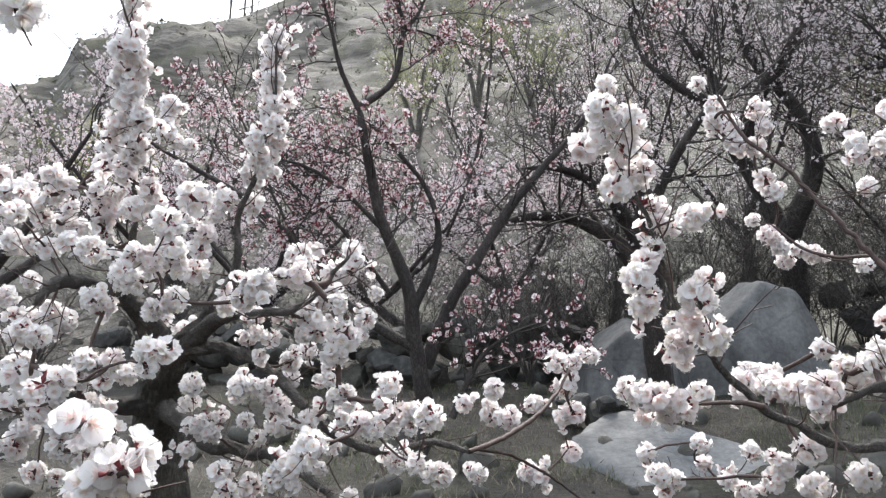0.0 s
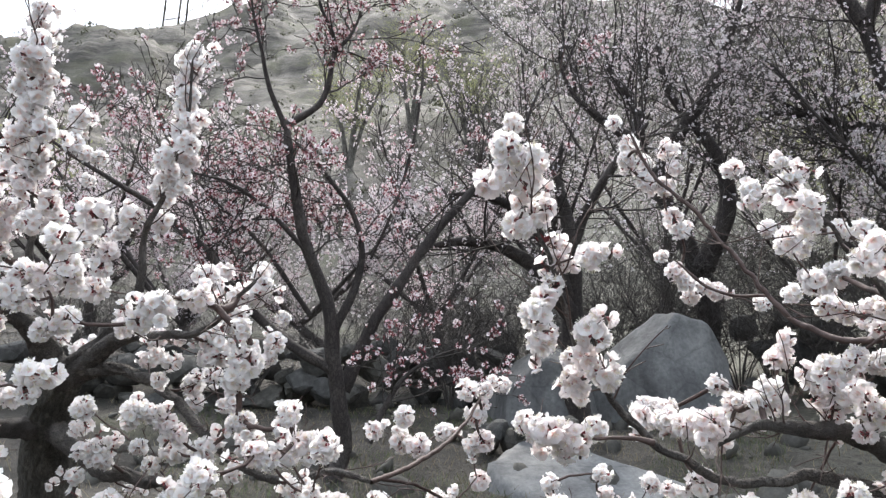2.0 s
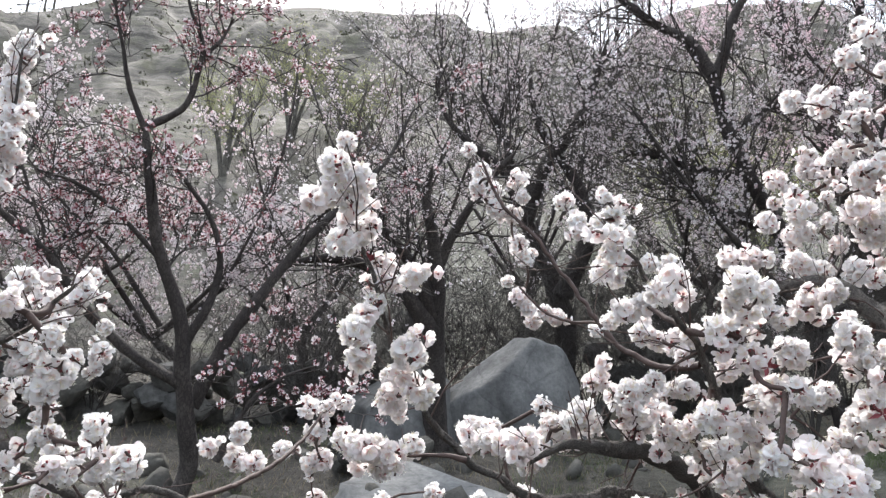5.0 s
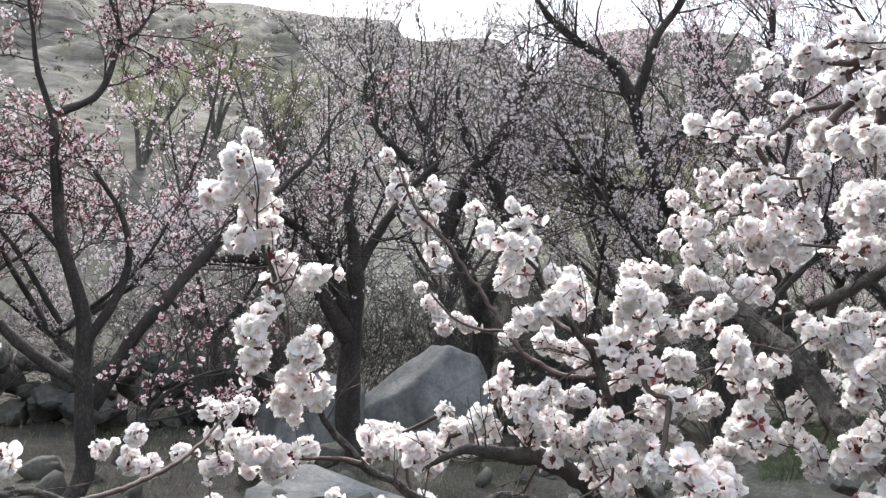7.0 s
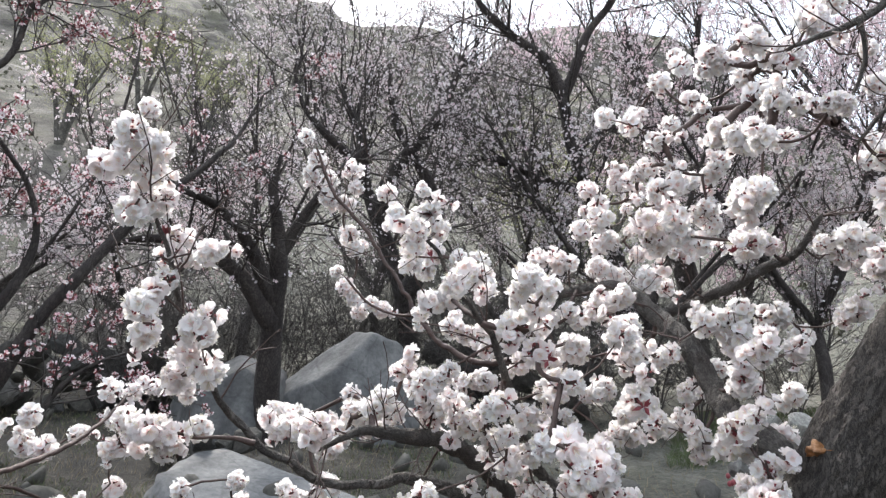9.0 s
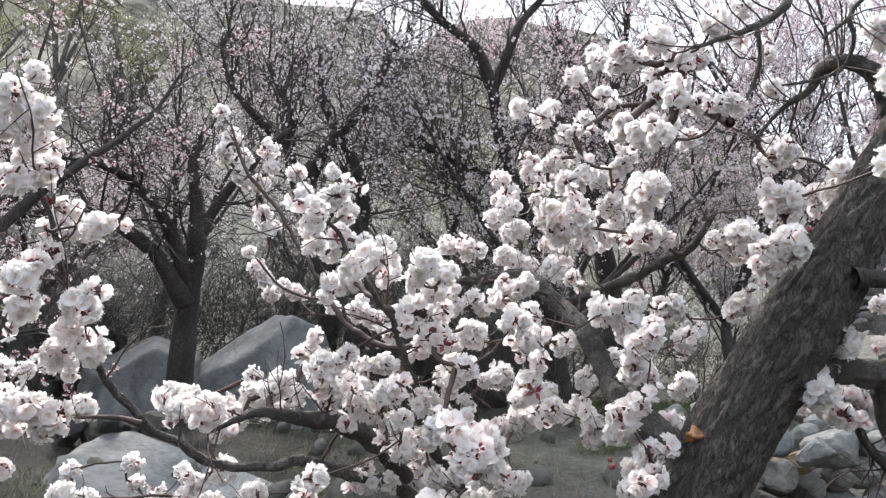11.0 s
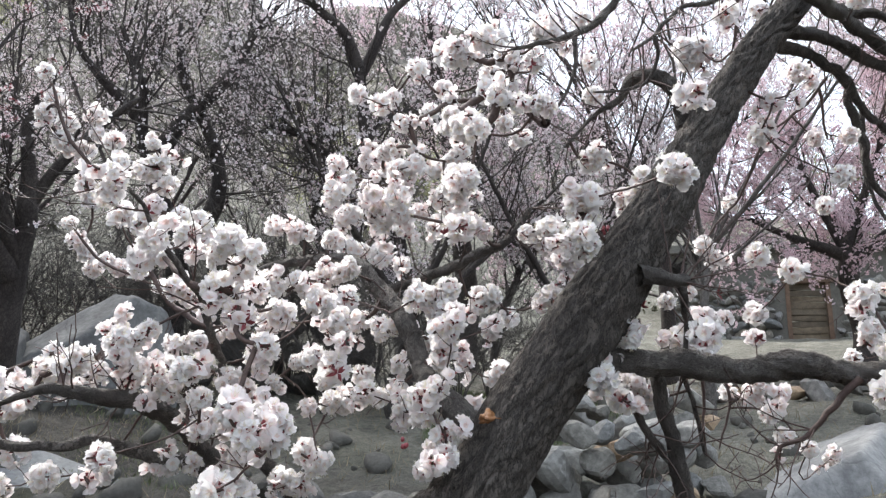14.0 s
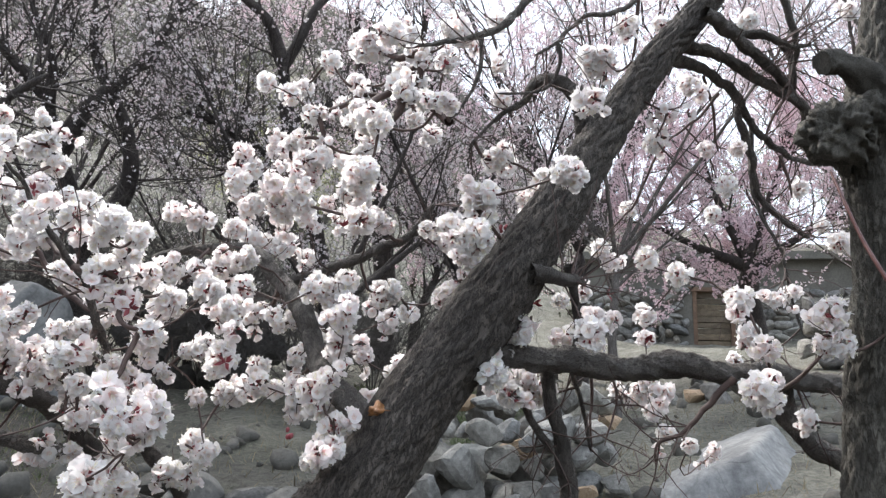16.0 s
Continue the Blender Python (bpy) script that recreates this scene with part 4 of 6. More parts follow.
limb(near_right, "trunk", [(1.237, 0.819, 1.351, 0.0767), (1.267, 0.758, 1.496, 0.0734), (1.314, 0.689, 1.620, 0.0685), (1.375, 0.636, 1.745, 0.0669), (1.441, 0.575, 1.901, 0.0580), (1.509, 0.534, 2.032, 0.0497), (1.579, 0.496, 2.170, 0.0418), (1.655, 0.454, 2.301, 0.0365), (1.739, 0.396, 2.447, 0.0343), (1.831, 0.329, 2.596, 0.0319), (1.902, 0.283, 2.752, 0.0384), (1.990, 0.195, 2.959, 0.0343)])
limb(near_right, "limb", [(1.409, 0.661, 1.782, 0.0363), (1.478, 0.596, 1.774, 0.0281), (1.527, 0.554, 1.766, 0.0240), (1.577, 0.500, 1.779, 0.0262), (1.643, 0.454, 1.770, 0.0223), (1.717, 0.398, 1.783, 0.0243), (1.790, 0.350, 1.778, 0.0208), (1.894, 0.279, 1.777, 0.0229), (2.021, 0.209, 1.768, 0.0201), (2.156, 0.124, 1.774, 0.0219), (2.304, 0.023, 1.781, 0.0195)])
limb(near_right, "limb", [(2.008, 0.281, 1.780, 0.0236), (2.021, 0.269, 1.700, 0.0210), (2.043, 0.236, 1.646, 0.0196), (2.083, 0.176, 1.605, 0.0182), (2.124, 0.119, 1.555, 0.0168), (2.172, 0.068, 1.475, 0.0144)])
limb(near_right, "limb", [(1.373, 0.767, 1.591, 0.0309), (1.337, 0.895, 1.702, 0.0241), (1.339, 0.988, 1.795, 0.0209), (1.341, 1.060, 1.885, 0.0194), (1.330, 1.139, 1.967, 0.0177), (1.301, 1.227, 2.023, 0.0156), (1.234, 1.334, 2.027, 0.0119), (1.190, 1.427, 2.006, 0.0080)])
limb(near_right, "limb", [(1.374, 1.163, 1.953, 0.0130), (1.407, 1.086, 1.971, 0.0115), (1.437, 1.009, 1.998, 0.0114), (1.474, 0.923, 2.027, 0.0100), (1.486, 0.868, 2.051, 0.0086), (1.488, 0.809, 2.112, 0.0061)])
limb(near_right, "limb", [(1.617, 0.510, 2.250, 0.0211), (1.591, 0.518, 2.325, 0.0171), (1.561, 0.551, 2.351, 0.0142), (1.537, 0.591, 2.347, 0.0119), (1.539, 0.621, 2.320, 0.0072), (1.521, 0.673, 2.295, 0.0042), (1.507, 0.736, 2.233, 0.0030)])
limb(near_right, "limb", [(1.805, 0.407, 2.510, 0.0154), (1.905, 0.336, 2.512, 0.0130), (2.005, 0.283, 2.475, 0.0126), (2.105, 0.233, 2.451, 0.0115), (2.197, 0.219, 2.387, 0.0110), (2.271, 0.200, 2.380, 0.0099)])
limb(near_right, "limb", [(1.781, 0.418, 2.474, 0.0152), (1.905, 0.365, 2.474, 0.0111), (2.025, 0.332, 2.439, 0.0108), (2.140, 0.327, 2.394, 0.0091), (2.284, 0.297, 2.376, 0.0073), (2.422, 0.258, 2.396, 0.0053)])
limb(near_right, "limb", [(1.884, 0.363, 2.623, 0.0146), (1.971, 0.291, 2.580, 0.0113), (2.022, 0.244, 2.574, 0.0093), (2.084, 0.227, 2.538, 0.0081), (2.129, 0.238, 2.486, 0.0062)])
limb(near_right, "limb", [(2.155, 0.349, 2.451, 0.0072), (2.176, 0.366, 2.294, 0.0050), (2.203, 0.353, 2.194, 0.0042), (2.230, 0.326, 2.124, 0.0042), (2.258, 0.316, 2.014, 0.0035), (2.282, 0.304, 1.920, 0.0027)])
limb(near_right, "limb", [(1.542, 0.503, 1.947, 0.0139), (1.593, 0.522, 1.860, 0.0065), (1.628, 0.555, 1.779, 0.0055), (1.677, 0.565, 1.718, 0.0045), (1.741, 0.576, 1.612, 0.0034)])
limb(near_right, "limb", [(1.441, 0.524, 1.908, 0.0203), (1.481, 0.496, 1.906, 0.0128), (1.508, 0.480, 1.906, 0.0108), (1.534, 0.467, 1.907, 0.0067)])
limb(near_right, "limb", [(1.578, 0.579, 1.778, 0.0108), (1.596, 0.584, 1.716, 0.0130), (1.628, 0.586, 1.655, 0.0141), (1.679, 0.595, 1.563, 0.0171), (1.746, 0.613, 1.443, 0.0190), (1.823, 0.641, 1.287, 0.0206)])
limb(near_right, "limb", [(1.507, 0.594, 1.705, 0.0057), (1.539, 0.599, 1.682, 0.0079), (1.580, 0.600, 1.647, 0.0080), (1.628, 0.596, 1.607, 0.0092)])
limb(near_right, "twig", [(1.794, 0.299, 1.757, 0.0075), (1.767, 0.356, 1.692, 0.0053), (1.749, 0.394, 1.649, 0.0043), (1.730, 0.426, 1.627, 0.0032), (1.737, 0.435, 1.586, 0.0021)])
limb(near_right, "limb", [(1.178, 1.246, 1.433, 0.0212), (1.033, 1.228, 1.541, 0.0139), (0.867, 1.244, 1.580, 0.0119), (0.771, 1.236, 1.583, 0.0092), (0.681, 1.228, 1.579, 0.0081), (0.591, 1.208, 1.608, 0.0072), (0.505, 1.185, 1.646, 0.0062), (0.453, 1.159, 1.692, 0.0057), (0.417, 1.141, 1.746, 0.0053), (0.376, 1.122, 1.811, 0.0049), (0.348, 1.097, 1.875, 0.0042), (0.320, 1.072, 1.936, 0.0035), (0.287, 1.045, 2.013, 0.0028), (0.255, 1.013, 2.103, 0.0019)])
limb(near_right, "twig", [(0.504, 1.137, 1.641, 0.0054), (0.460, 1.144, 1.648, 0.0036), (0.411, 1.158, 1.646, 0.0027), (0.346, 1.170, 1.668, 0.0018)])
limb(near_right, "limb", [(1.221, 1.207, 1.490, 0.0186), (1.087, 1.190, 1.607, 0.0124), (1.013, 1.156, 1.689, 0.0096), (0.966, 1.112, 1.758, 0.0078), (0.912, 1.074, 1.822, 0.0069), (0.853, 1.043, 1.872, 0.0055), (0.787, 1.016, 1.919, 0.0043), (0.726, 0.985, 1.972, 0.0031), (0.670, 0.956, 2.013, 0.0017)])
limb(near_right, "limb", [(1.055, 1.265, 1.561, 0.0169), (0.930, 1.229, 1.644, 0.0178), (0.821, 1.204, 1.671, 0.0148), (0.747, 1.192, 1.677, 0.0098), (0.687, 1.202, 1.664, 0.0067), (0.631, 1.216, 1.633, 0.0030)])
limb(near_right, "twig", [(1.275, 1.627, 1.895, 0.0107), (1.221, 1.719, 1.900, 0.0078), (1.138, 1.804, 1.966, 0.0072), (1.068, 1.860, 2.100, 0.0066), (1.009, 1.905, 2.205, 0.0059), (0.942, 1.936, 2.308, 0.0060), (0.857, 1.976, 2.414, 0.0052), (0.797, 1.992, 2.557, 0.0035)])
limb(near_right, "twig", [(1.119, 1.887, 2.043, 0.0050), (1.049, 1.938, 2.052, 0.0042), (0.989, 1.975, 2.086, 0.0043), (0.922, 2.003, 2.161, 0.0034)])
limb(near_right, "limb", [(1.750, 0.305, 2.527, 0.0147), (1.822, 0.289, 2.522, 0.0140), (1.897, 0.271, 2.510, 0.0132), (1.966, 0.256, 2.501, 0.0124), (2.039, 0.241, 2.484, 0.0116), (2.113, 0.235, 2.455, 0.0107)])
limb(near_right, "limb", [(1.881, 0.288, 2.527, 0.0077), (1.917, 0.244, 2.540, 0.0068), (1.963, 0.215, 2.527, 0.0058), (1.998, 0.194, 2.525, 0.0048), (2.030, 0.163, 2.534, 0.0037)])
limb(near_right, "limb", [(1.947, 0.202, 2.652, 0.0089), (1.985, 0.197, 2.596, 0.0078), (2.024, 0.195, 2.531, 0.0067), (2.042, 0.212, 2.491, 0.0056), (2.062, 0.217, 2.450, 0.0045)])
limb(near_right, "limb", [(2.030, 0.336, 2.438, 0.0085), (2.050, 0.344, 2.401, 0.0104), (2.113, 0.343, 2.340, 0.0097), (2.165, 0.357, 2.284, 0.0089), (2.219, 0.349, 2.235, 0.0081), (2.273, 0.318, 2.199, 0.0073), (2.325, 0.280, 2.167, 0.0064)])
limb(near_right, "twig", [(1.893, 0.367, 2.459, 0.0042), (1.944, 0.367, 2.401, 0.0036), (1.985, 0.381, 2.349, 0.0029), (2.016, 0.386, 2.318, 0.0022)])
limb(near_right, "twig", [(1.922, 0.345, 2.421, 0.0042), (1.913, 0.392, 2.367, 0.0035), (1.893, 0.439, 2.329, 0.0028), (1.873, 0.472, 2.299, 0.0021)])
limb(near_right, "twig", [(2.153, 0.288, 2.336, 0.0046), (2.179, 0.280, 2.277, 0.0034), (2.194, 0.279, 2.237, 0.0023)])
limb(near_right, "twig", [(2.059, 0.226, 2.452, 0.0045), (2.071, 0.271, 2.404, 0.0033), (2.082, 0.297, 2.364, 0.0022)])
limb(near_right, "twig", [(1.744, 0.578, 1.795, 0.0043), (1.751, 0.579, 1.737, 0.0037), (1.753, 0.583, 1.680, 0.0030), (1.757, 0.582, 1.612, 0.0024)])
limb(near_right, "twig", [(1.809, 0.567, 1.784, 0.0038), (1.820, 0.558, 1.731, 0.0031), (1.819, 0.567, 1.690, 0.0025), (1.813, 0.584, 1.626, 0.0019)])
limb(near_right, "limb", [(1.687, 0.345, 2.593, 0.0073), (1.649, 0.399, 2.552, 0.0065), (1.621, 0.431, 2.509, 0.0058), (1.567, 0.480, 2.486, 0.0050), (1.531, 0.512, 2.446, 0.0043), (1.507, 0.518, 2.410, 0.0036), (1.470, 0.547, 2.370, 0.0030)])
limb(near_right, "limb", [(1.533, 0.501, 2.599, 0.0117), (1.493, 0.559, 2.545, 0.0103), (1.470, 0.577, 2.499, 0.0089), (1.438, 0.610, 2.448, 0.0076), (1.399, 0.630, 2.413, 0.0064), (1.348, 0.660, 2.382, 0.0052), (1.286, 0.693, 2.355, 0.0040)])
limb(near_right, "limb", [(1.389, 0.622, 2.404, 0.0053), (1.404, 0.628, 2.353, 0.0045), (1.404, 0.644, 2.308, 0.0038), (1.395, 0.670, 2.262, 0.0030), (1.382, 0.687, 2.231, 0.0023)])
limb(near_right, "limb", [(1.499, 0.510, 2.403, 0.0048), (1.515, 0.513, 2.367, 0.0042), (1.519, 0.538, 2.326, 0.0036), (1.494, 0.582, 2.309, 0.0030), (1.456, 0.626, 2.306, 0.0024)])
limb(near_right, "twig", [(1.634, 0.398, 2.544, 0.0045), (1.661, 0.415, 2.496, 0.0039), (1.678, 0.428, 2.462, 0.0032), (1.692, 0.445, 2.427, 0.0026)])
limb(near_post, "trunk", [(1.947, 0.141, 1.347, 0.0545), (1.884, 0.109, 1.555, 0.0521), (1.832, 0.079, 1.726, 0.0488), (1.792, 0.055, 1.856, 0.0474), (1.755, 0.032, 1.984, 0.0481), (1.716, 0.019, 2.092, 0.0500), (1.697, 0.004, 2.163, 0.0520), (1.695, -0.014, 2.264, 0.0440), (1.695, -0.039, 2.387, 0.0430), (1.686, -0.068, 2.541, 0.0396)])
burl(near_post, (1.636, 0.050, 2.136), (0.056, 0.048, 0.050), (-0.55, -0.55, -0.35), 5)
burl(near_post, (1.665, 0.025, 2.160), (0.050, 0.046, 0.044), (-0.2, 0.3, 0.8), 9)
limb(near_post, "stub", [(1.683, -0.003, 2.215, 0.0360), (1.640, 0.013, 2.236, 0.0230), (1.612, 0.032, 2.243, 0.0195), (1.584, 0.054, 2.243, 0.0180)], "broken grey stub")
limb(near_post, "shoot", [(1.560, 0.050, 2.042, 0.0018), (1.546, 0.032, 1.983, 0.0025), (1.538, 0.010, 1.916, 0.0029), (1.528, -0.013, 1.861, 0.0032), (1.528, -0.041, 1.787, 0.0030)])
limb(mid_pink, "trunk", [(-0.290, 4.830, 1.224, 0.0630), (-0.141, 4.771, 1.573, 0.0582), (-0.175, 4.668, 1.848, 0.0535), (-0.215, 4.558, 2.152, 0.0509), (-0.236, 4.465, 2.384, 0.0442), (-0.323, 4.372, 2.612, 0.0376), (-0.422, 4.272, 2.869, 0.0331), (-0.485, 4.166, 3.155, 0.0287), (-0.528, 4.061, 3.436, 0.0264)])
limb(mid_pink, "limb", [(-0.528, 4.065, 3.419, 0.0203), (-0.627, 3.991, 3.620, 0.0152), (-0.673, 3.922, 3.802, 0.0121), (-0.718, 3.854, 3.982, 0.0090), (-0.762, 3.779, 4.192, 0.0060)])
limb(mid_pink, "limb", [(-0.528, 4.061, 3.436, 0.0224), (-0.346, 4.034, 3.567, 0.0183), (-0.279, 3.989, 3.763, 0.0162), (-0.272, 3.943, 3.958, 0.0132), (-0.345, 3.904, 4.122, 0.0092), (-0.412, 3.857, 4.317, 0.0061)])
limb(mid_pink, "limb", [(-0.275, 3.966, 3.860, 0.0122), (-0.180, 3.986, 4.002, 0.0093), (-0.114, 3.997, 4.179, 0.0062)])
limb(mid_pink, "limb", [(-0.212, 4.485, 2.300, 0.0358), (-0.091, 4.439, 2.591, 0.0275), (-0.070, 4.404, 2.834, 0.0212), (-0.170, 4.318, 3.063, 0.0169), (-0.320, 4.197, 3.220, 0.0125), (-0.481, 4.081, 3.354, 0.0081)])
limb(mid_pink, "limb", [(-0.153, 4.720, 1.956, 0.0499), (0.019, 4.681, 2.384, 0.0418), (0.174, 4.689, 2.615, 0.0401), (0.354, 4.681, 2.909, 0.0360), (0.585, 4.685, 3.222, 0.0274), (0.825, 4.709, 3.511, 0.0209), (0.995, 4.739, 3.771, 0.0153), (1.150, 4.745, 4.136, 0.0096)])
limb(mid_pink, "limb", [(0.019, 4.693, 1.642, 0.0276), (0.107, 4.672, 1.848, 0.0214), (0.196, 4.662, 2.005, 0.0162), (0.393, 4.654, 2.163, 0.0098), (0.592, 4.666, 2.236, 0.0054)])
limb(mid_pink, "limb", [(-0.021, 5.020, 2.880, 0.0108), (0.139, 4.956, 3.274, 0.0121), (0.240, 4.891, 3.671, 0.0121), (0.294, 4.824, 4.073, 0.0098), (0.304, 4.760, 4.458, 0.0049)])
limb(mid_pink, "limb", [(-0.191, 4.595, 2.051, 0.0383), (-0.530, 4.457, 2.244, 0.0313), (-0.789, 4.306, 2.494, 0.0267), (-0.971, 4.167, 2.702, 0.0221), (-1.178, 4.037, 2.870, 0.0177), (-1.408, 3.915, 2.999, 0.0135), (-1.612, 3.801, 3.098, 0.0094), (-1.745, 3.692, 3.179, 0.0056)])
limb(mid_pink, "limb", [(-0.356, 4.336, 2.709, 0.0166), (-0.615, 4.174, 2.946, 0.0132), (-0.830, 4.042, 3.059, 0.0099), (-1.002, 3.934, 3.072, 0.0068)])
limb(mid_pink, "limb", [(-0.366, 4.512, 2.392, 0.0191), (-0.688, 4.461, 2.814, 0.0129), (-0.982, 4.448, 3.071, 0.0087), (-1.209, 4.435, 3.332, 0.0066), (-1.368, 4.413, 3.635, 0.0044)])
limb(mid_pink, "limb", [(-0.802, 4.376, 2.508, 0.0146), (-1.031, 4.391, 2.869, 0.0107), (-1.268, 4.370, 3.384, 0.0076), (-1.477, 4.370, 3.813, 0.0044)])
limb(mid_arch, "trunk", [(1.709, 6.126, 1.699, 0.1200), (1.670, 6.004, 2.026, 0.1057), (1.635, 5.866, 2.394, 0.0951), (1.589, 5.742, 2.736, 0.0879), (1.559, 5.612, 3.076, 0.0740), (1.497, 5.498, 3.411, 0.0536), (1.411, 5.412, 3.699, 0.0400), (1.435, 5.286, 3.945, 0.0266)])
limb(mid_arch, "limb", [(1.585, 5.743, 2.690, 0.0899), (1.306, 5.639, 2.999, 0.0661), (1.022, 5.589, 3.148, 0.0517), (0.730, 5.601, 3.192, 0.0424), (0.499, 5.632, 3.162, 0.0292), (0.284, 5.674, 3.072, 0.0165)])
limb(mid_arch, "limb", [(1.572, 5.707, 2.820, 0.0719), (1.289, 5.477, 3.231, 0.0478), (1.026, 5.315, 3.408, 0.0335), (0.766, 5.248, 3.468, 0.0245), (0.533, 5.196, 3.447, 0.0139)])
limb(mid_arch, "limb", [(1.547, 5.619, 3.122, 0.0539), (1.685, 5.386, 3.506, 0.0402), (1.834, 5.191, 3.758, 0.0311), (2.020, 4.978, 4.008, 0.0221)])
limb(far_crown, "trunk", [(3.522, 7.510, 3.258, 0.1190), (3.203, 7.340, 3.965, 0.0904), (2.938, 7.247, 4.357, 0.0740), (2.754, 7.136, 4.684, 0.0617), (2.652, 6.967, 5.067, 0.0458), (2.325, 6.875, 5.550, 0.0265)])
limb(far_crown, "limb", [(2.963, 7.213, 4.285, 0.1062), (3.063, 6.951, 4.752, 0.0807), (3.310, 6.638, 5.158, 0.0617), (3.434, 6.368, 5.614, 0.0429), (3.511, 6.144, 6.004, 0.0244)])
limb(far_crown, "limb", [(3.405, 7.269, 3.458, 0.1249), (3.598, 7.000, 4.074, 0.0940), (3.464, 6.914, 4.621, 0.0691), (3.029, 6.938, 5.283, 0.0441), (2.883, 6.835, 5.898, 0.0253)])
limb(far_crown, "limb", [(2.774, 7.148, 4.760, 0.0687), (2.400, 7.168, 5.020, 0.0496), (2.051, 7.157, 5.336, 0.0307), (1.861, 7.049, 5.710, 0.0183)])
limb(far_dark, "trunk", [(5.543, 6.055, 3.257, 0.1009), (5.189, 5.914, 3.927, 0.0782), (4.914, 5.833, 4.299, 0.0710), (4.622, 5.768, 4.791, 0.0685), (4.452, 5.701, 5.243, 0.0642), (4.343, 5.662, 5.526, 0.0577)])
limb(far_dark, "limb", [(4.363, 5.671, 5.469, 0.0713), (4.112, 5.633, 5.778, 0.0531), (3.793, 5.678, 5.938, 0.0440), (3.469, 5.708, 6.152, 0.0350), (3.187, 5.691, 6.448, 0.0232)])
limb(far_dark, "limb", [(4.404, 5.669, 5.413, 0.0654), (4.496, 5.515, 5.830, 0.0537), (4.570, 5.407, 6.134, 0.0449), (4.752, 5.245, 6.444, 0.0360), (4.845, 5.107, 6.810, 0.0241)])
limb(far_dark, "limb", [(4.841, 5.876, 4.490, 0.0602), (4.305, 5.933, 4.527, 0.0471), (3.881, 5.916, 4.619, 0.0346), (3.435, 5.941, 4.621, 0.0226)])
limb(far_dark, "limb", [(5.140, 5.898, 3.978, 0.0782), (4.641, 5.914, 4.085, 0.0589), (4.262, 5.872, 4.188, 0.0432), (3.928, 5.774, 4.394, 0.0254)])
limb(far_dark, "limb", [(4.586, 5.767, 4.847, 0.0535), (4.959, 5.708, 5.174, 0.0427), (5.403, 5.670, 5.335, 0.0281)])
limb(far_green, "trunk", [(7.621, 7.215, 3.695, 0.1600), (7.136, 7.022, 4.999, 0.1226), (6.836, 6.906, 5.796, 0.1014), (6.572, 6.844, 6.374, 0.0800), (6.307, 6.783, 6.952, 0.0533), (6.145, 6.670, 7.534, 0.0320)])
limb(far_green, "limb", [(6.848, 6.924, 5.723, 0.1067), (7.037, 6.587, 6.464, 0.0838), (7.066, 6.353, 7.126, 0.0533), (7.028, 6.154, 7.785, 0.0305)])
limb(far_lilac, "trunk", [(9.625, 2.759, 3.158, 0.1248), (9.343, 2.737, 3.592, 0.1092), (9.105, 2.684, 3.986, 0.0986)])
limb(far_lilac, "limb", [(9.133, 2.678, 3.923, 0.0751), (8.776, 2.841, 3.999, 0.0601), (8.355, 3.068, 4.099, 0.0410), (7.935, 3.281, 4.225, 0.0224)])
limb(far_lilac, "limb", [(9.105, 2.684, 3.986, 0.0657), (8.798, 2.764, 4.373, 0.0466), (8.495, 2.827, 4.786, 0.0300), (8.239, 2.839, 5.196, 0.0161)])
limb(far_lilac, "limb", [(9.110, 2.664, 4.019, 0.0657), (9.174, 2.492, 4.501, 0.0473), (9.228, 2.273, 5.122, 0.0310), (9.254, 2.111, 5.683, 0.0168)])
limb(far_lilac, "limb", [(9.185, 2.632, 3.894, 0.0657), (9.321, 2.236, 4.218, 0.0466), (9.475, 1.821, 4.539, 0.0277), (9.540, 1.512, 4.848, 0.0161)])
near_left_spots += [(-0.836, 1.338, 1.664, 0.86), (-0.857, 1.305, 1.804, 0.86), (-0.952, 1.428, 1.983, 0.80), (-0.940, 1.402, 2.095, 0.80), (-0.888, 1.318, 1.744, 0.86), (-0.857, 1.361, 1.563, 0.86), (-0.908, 1.285, 1.884, 0.86), (-0.226, 0.544, 1.582, 0.64), (-0.216, 0.567, 1.574, 0.60), (-0.243, 0.547, 1.569, 0.58), (-0.320, 0.510, 1.946, 0.70), (-0.357, 0.526, 1.959, 0.59), (-0.715, 1.514, 2.530, 0.98), (-0.656, 1.422, 2.435, 1.01), (-0.671, 1.397, 2.388, 0.99), (-0.646, 1.409, 2.388, 0.94), (-0.682, 1.454, 2.371, 1.12), (-0.642, 1.434, 2.361, 0.85), (-0.700, 1.458, 2.346, 0.87), (-0.656, 1.445, 2.327, 1.05), (-0.675, 1.446, 2.294, 1.00), (-0.647, 1.448, 2.328, 0.90)]
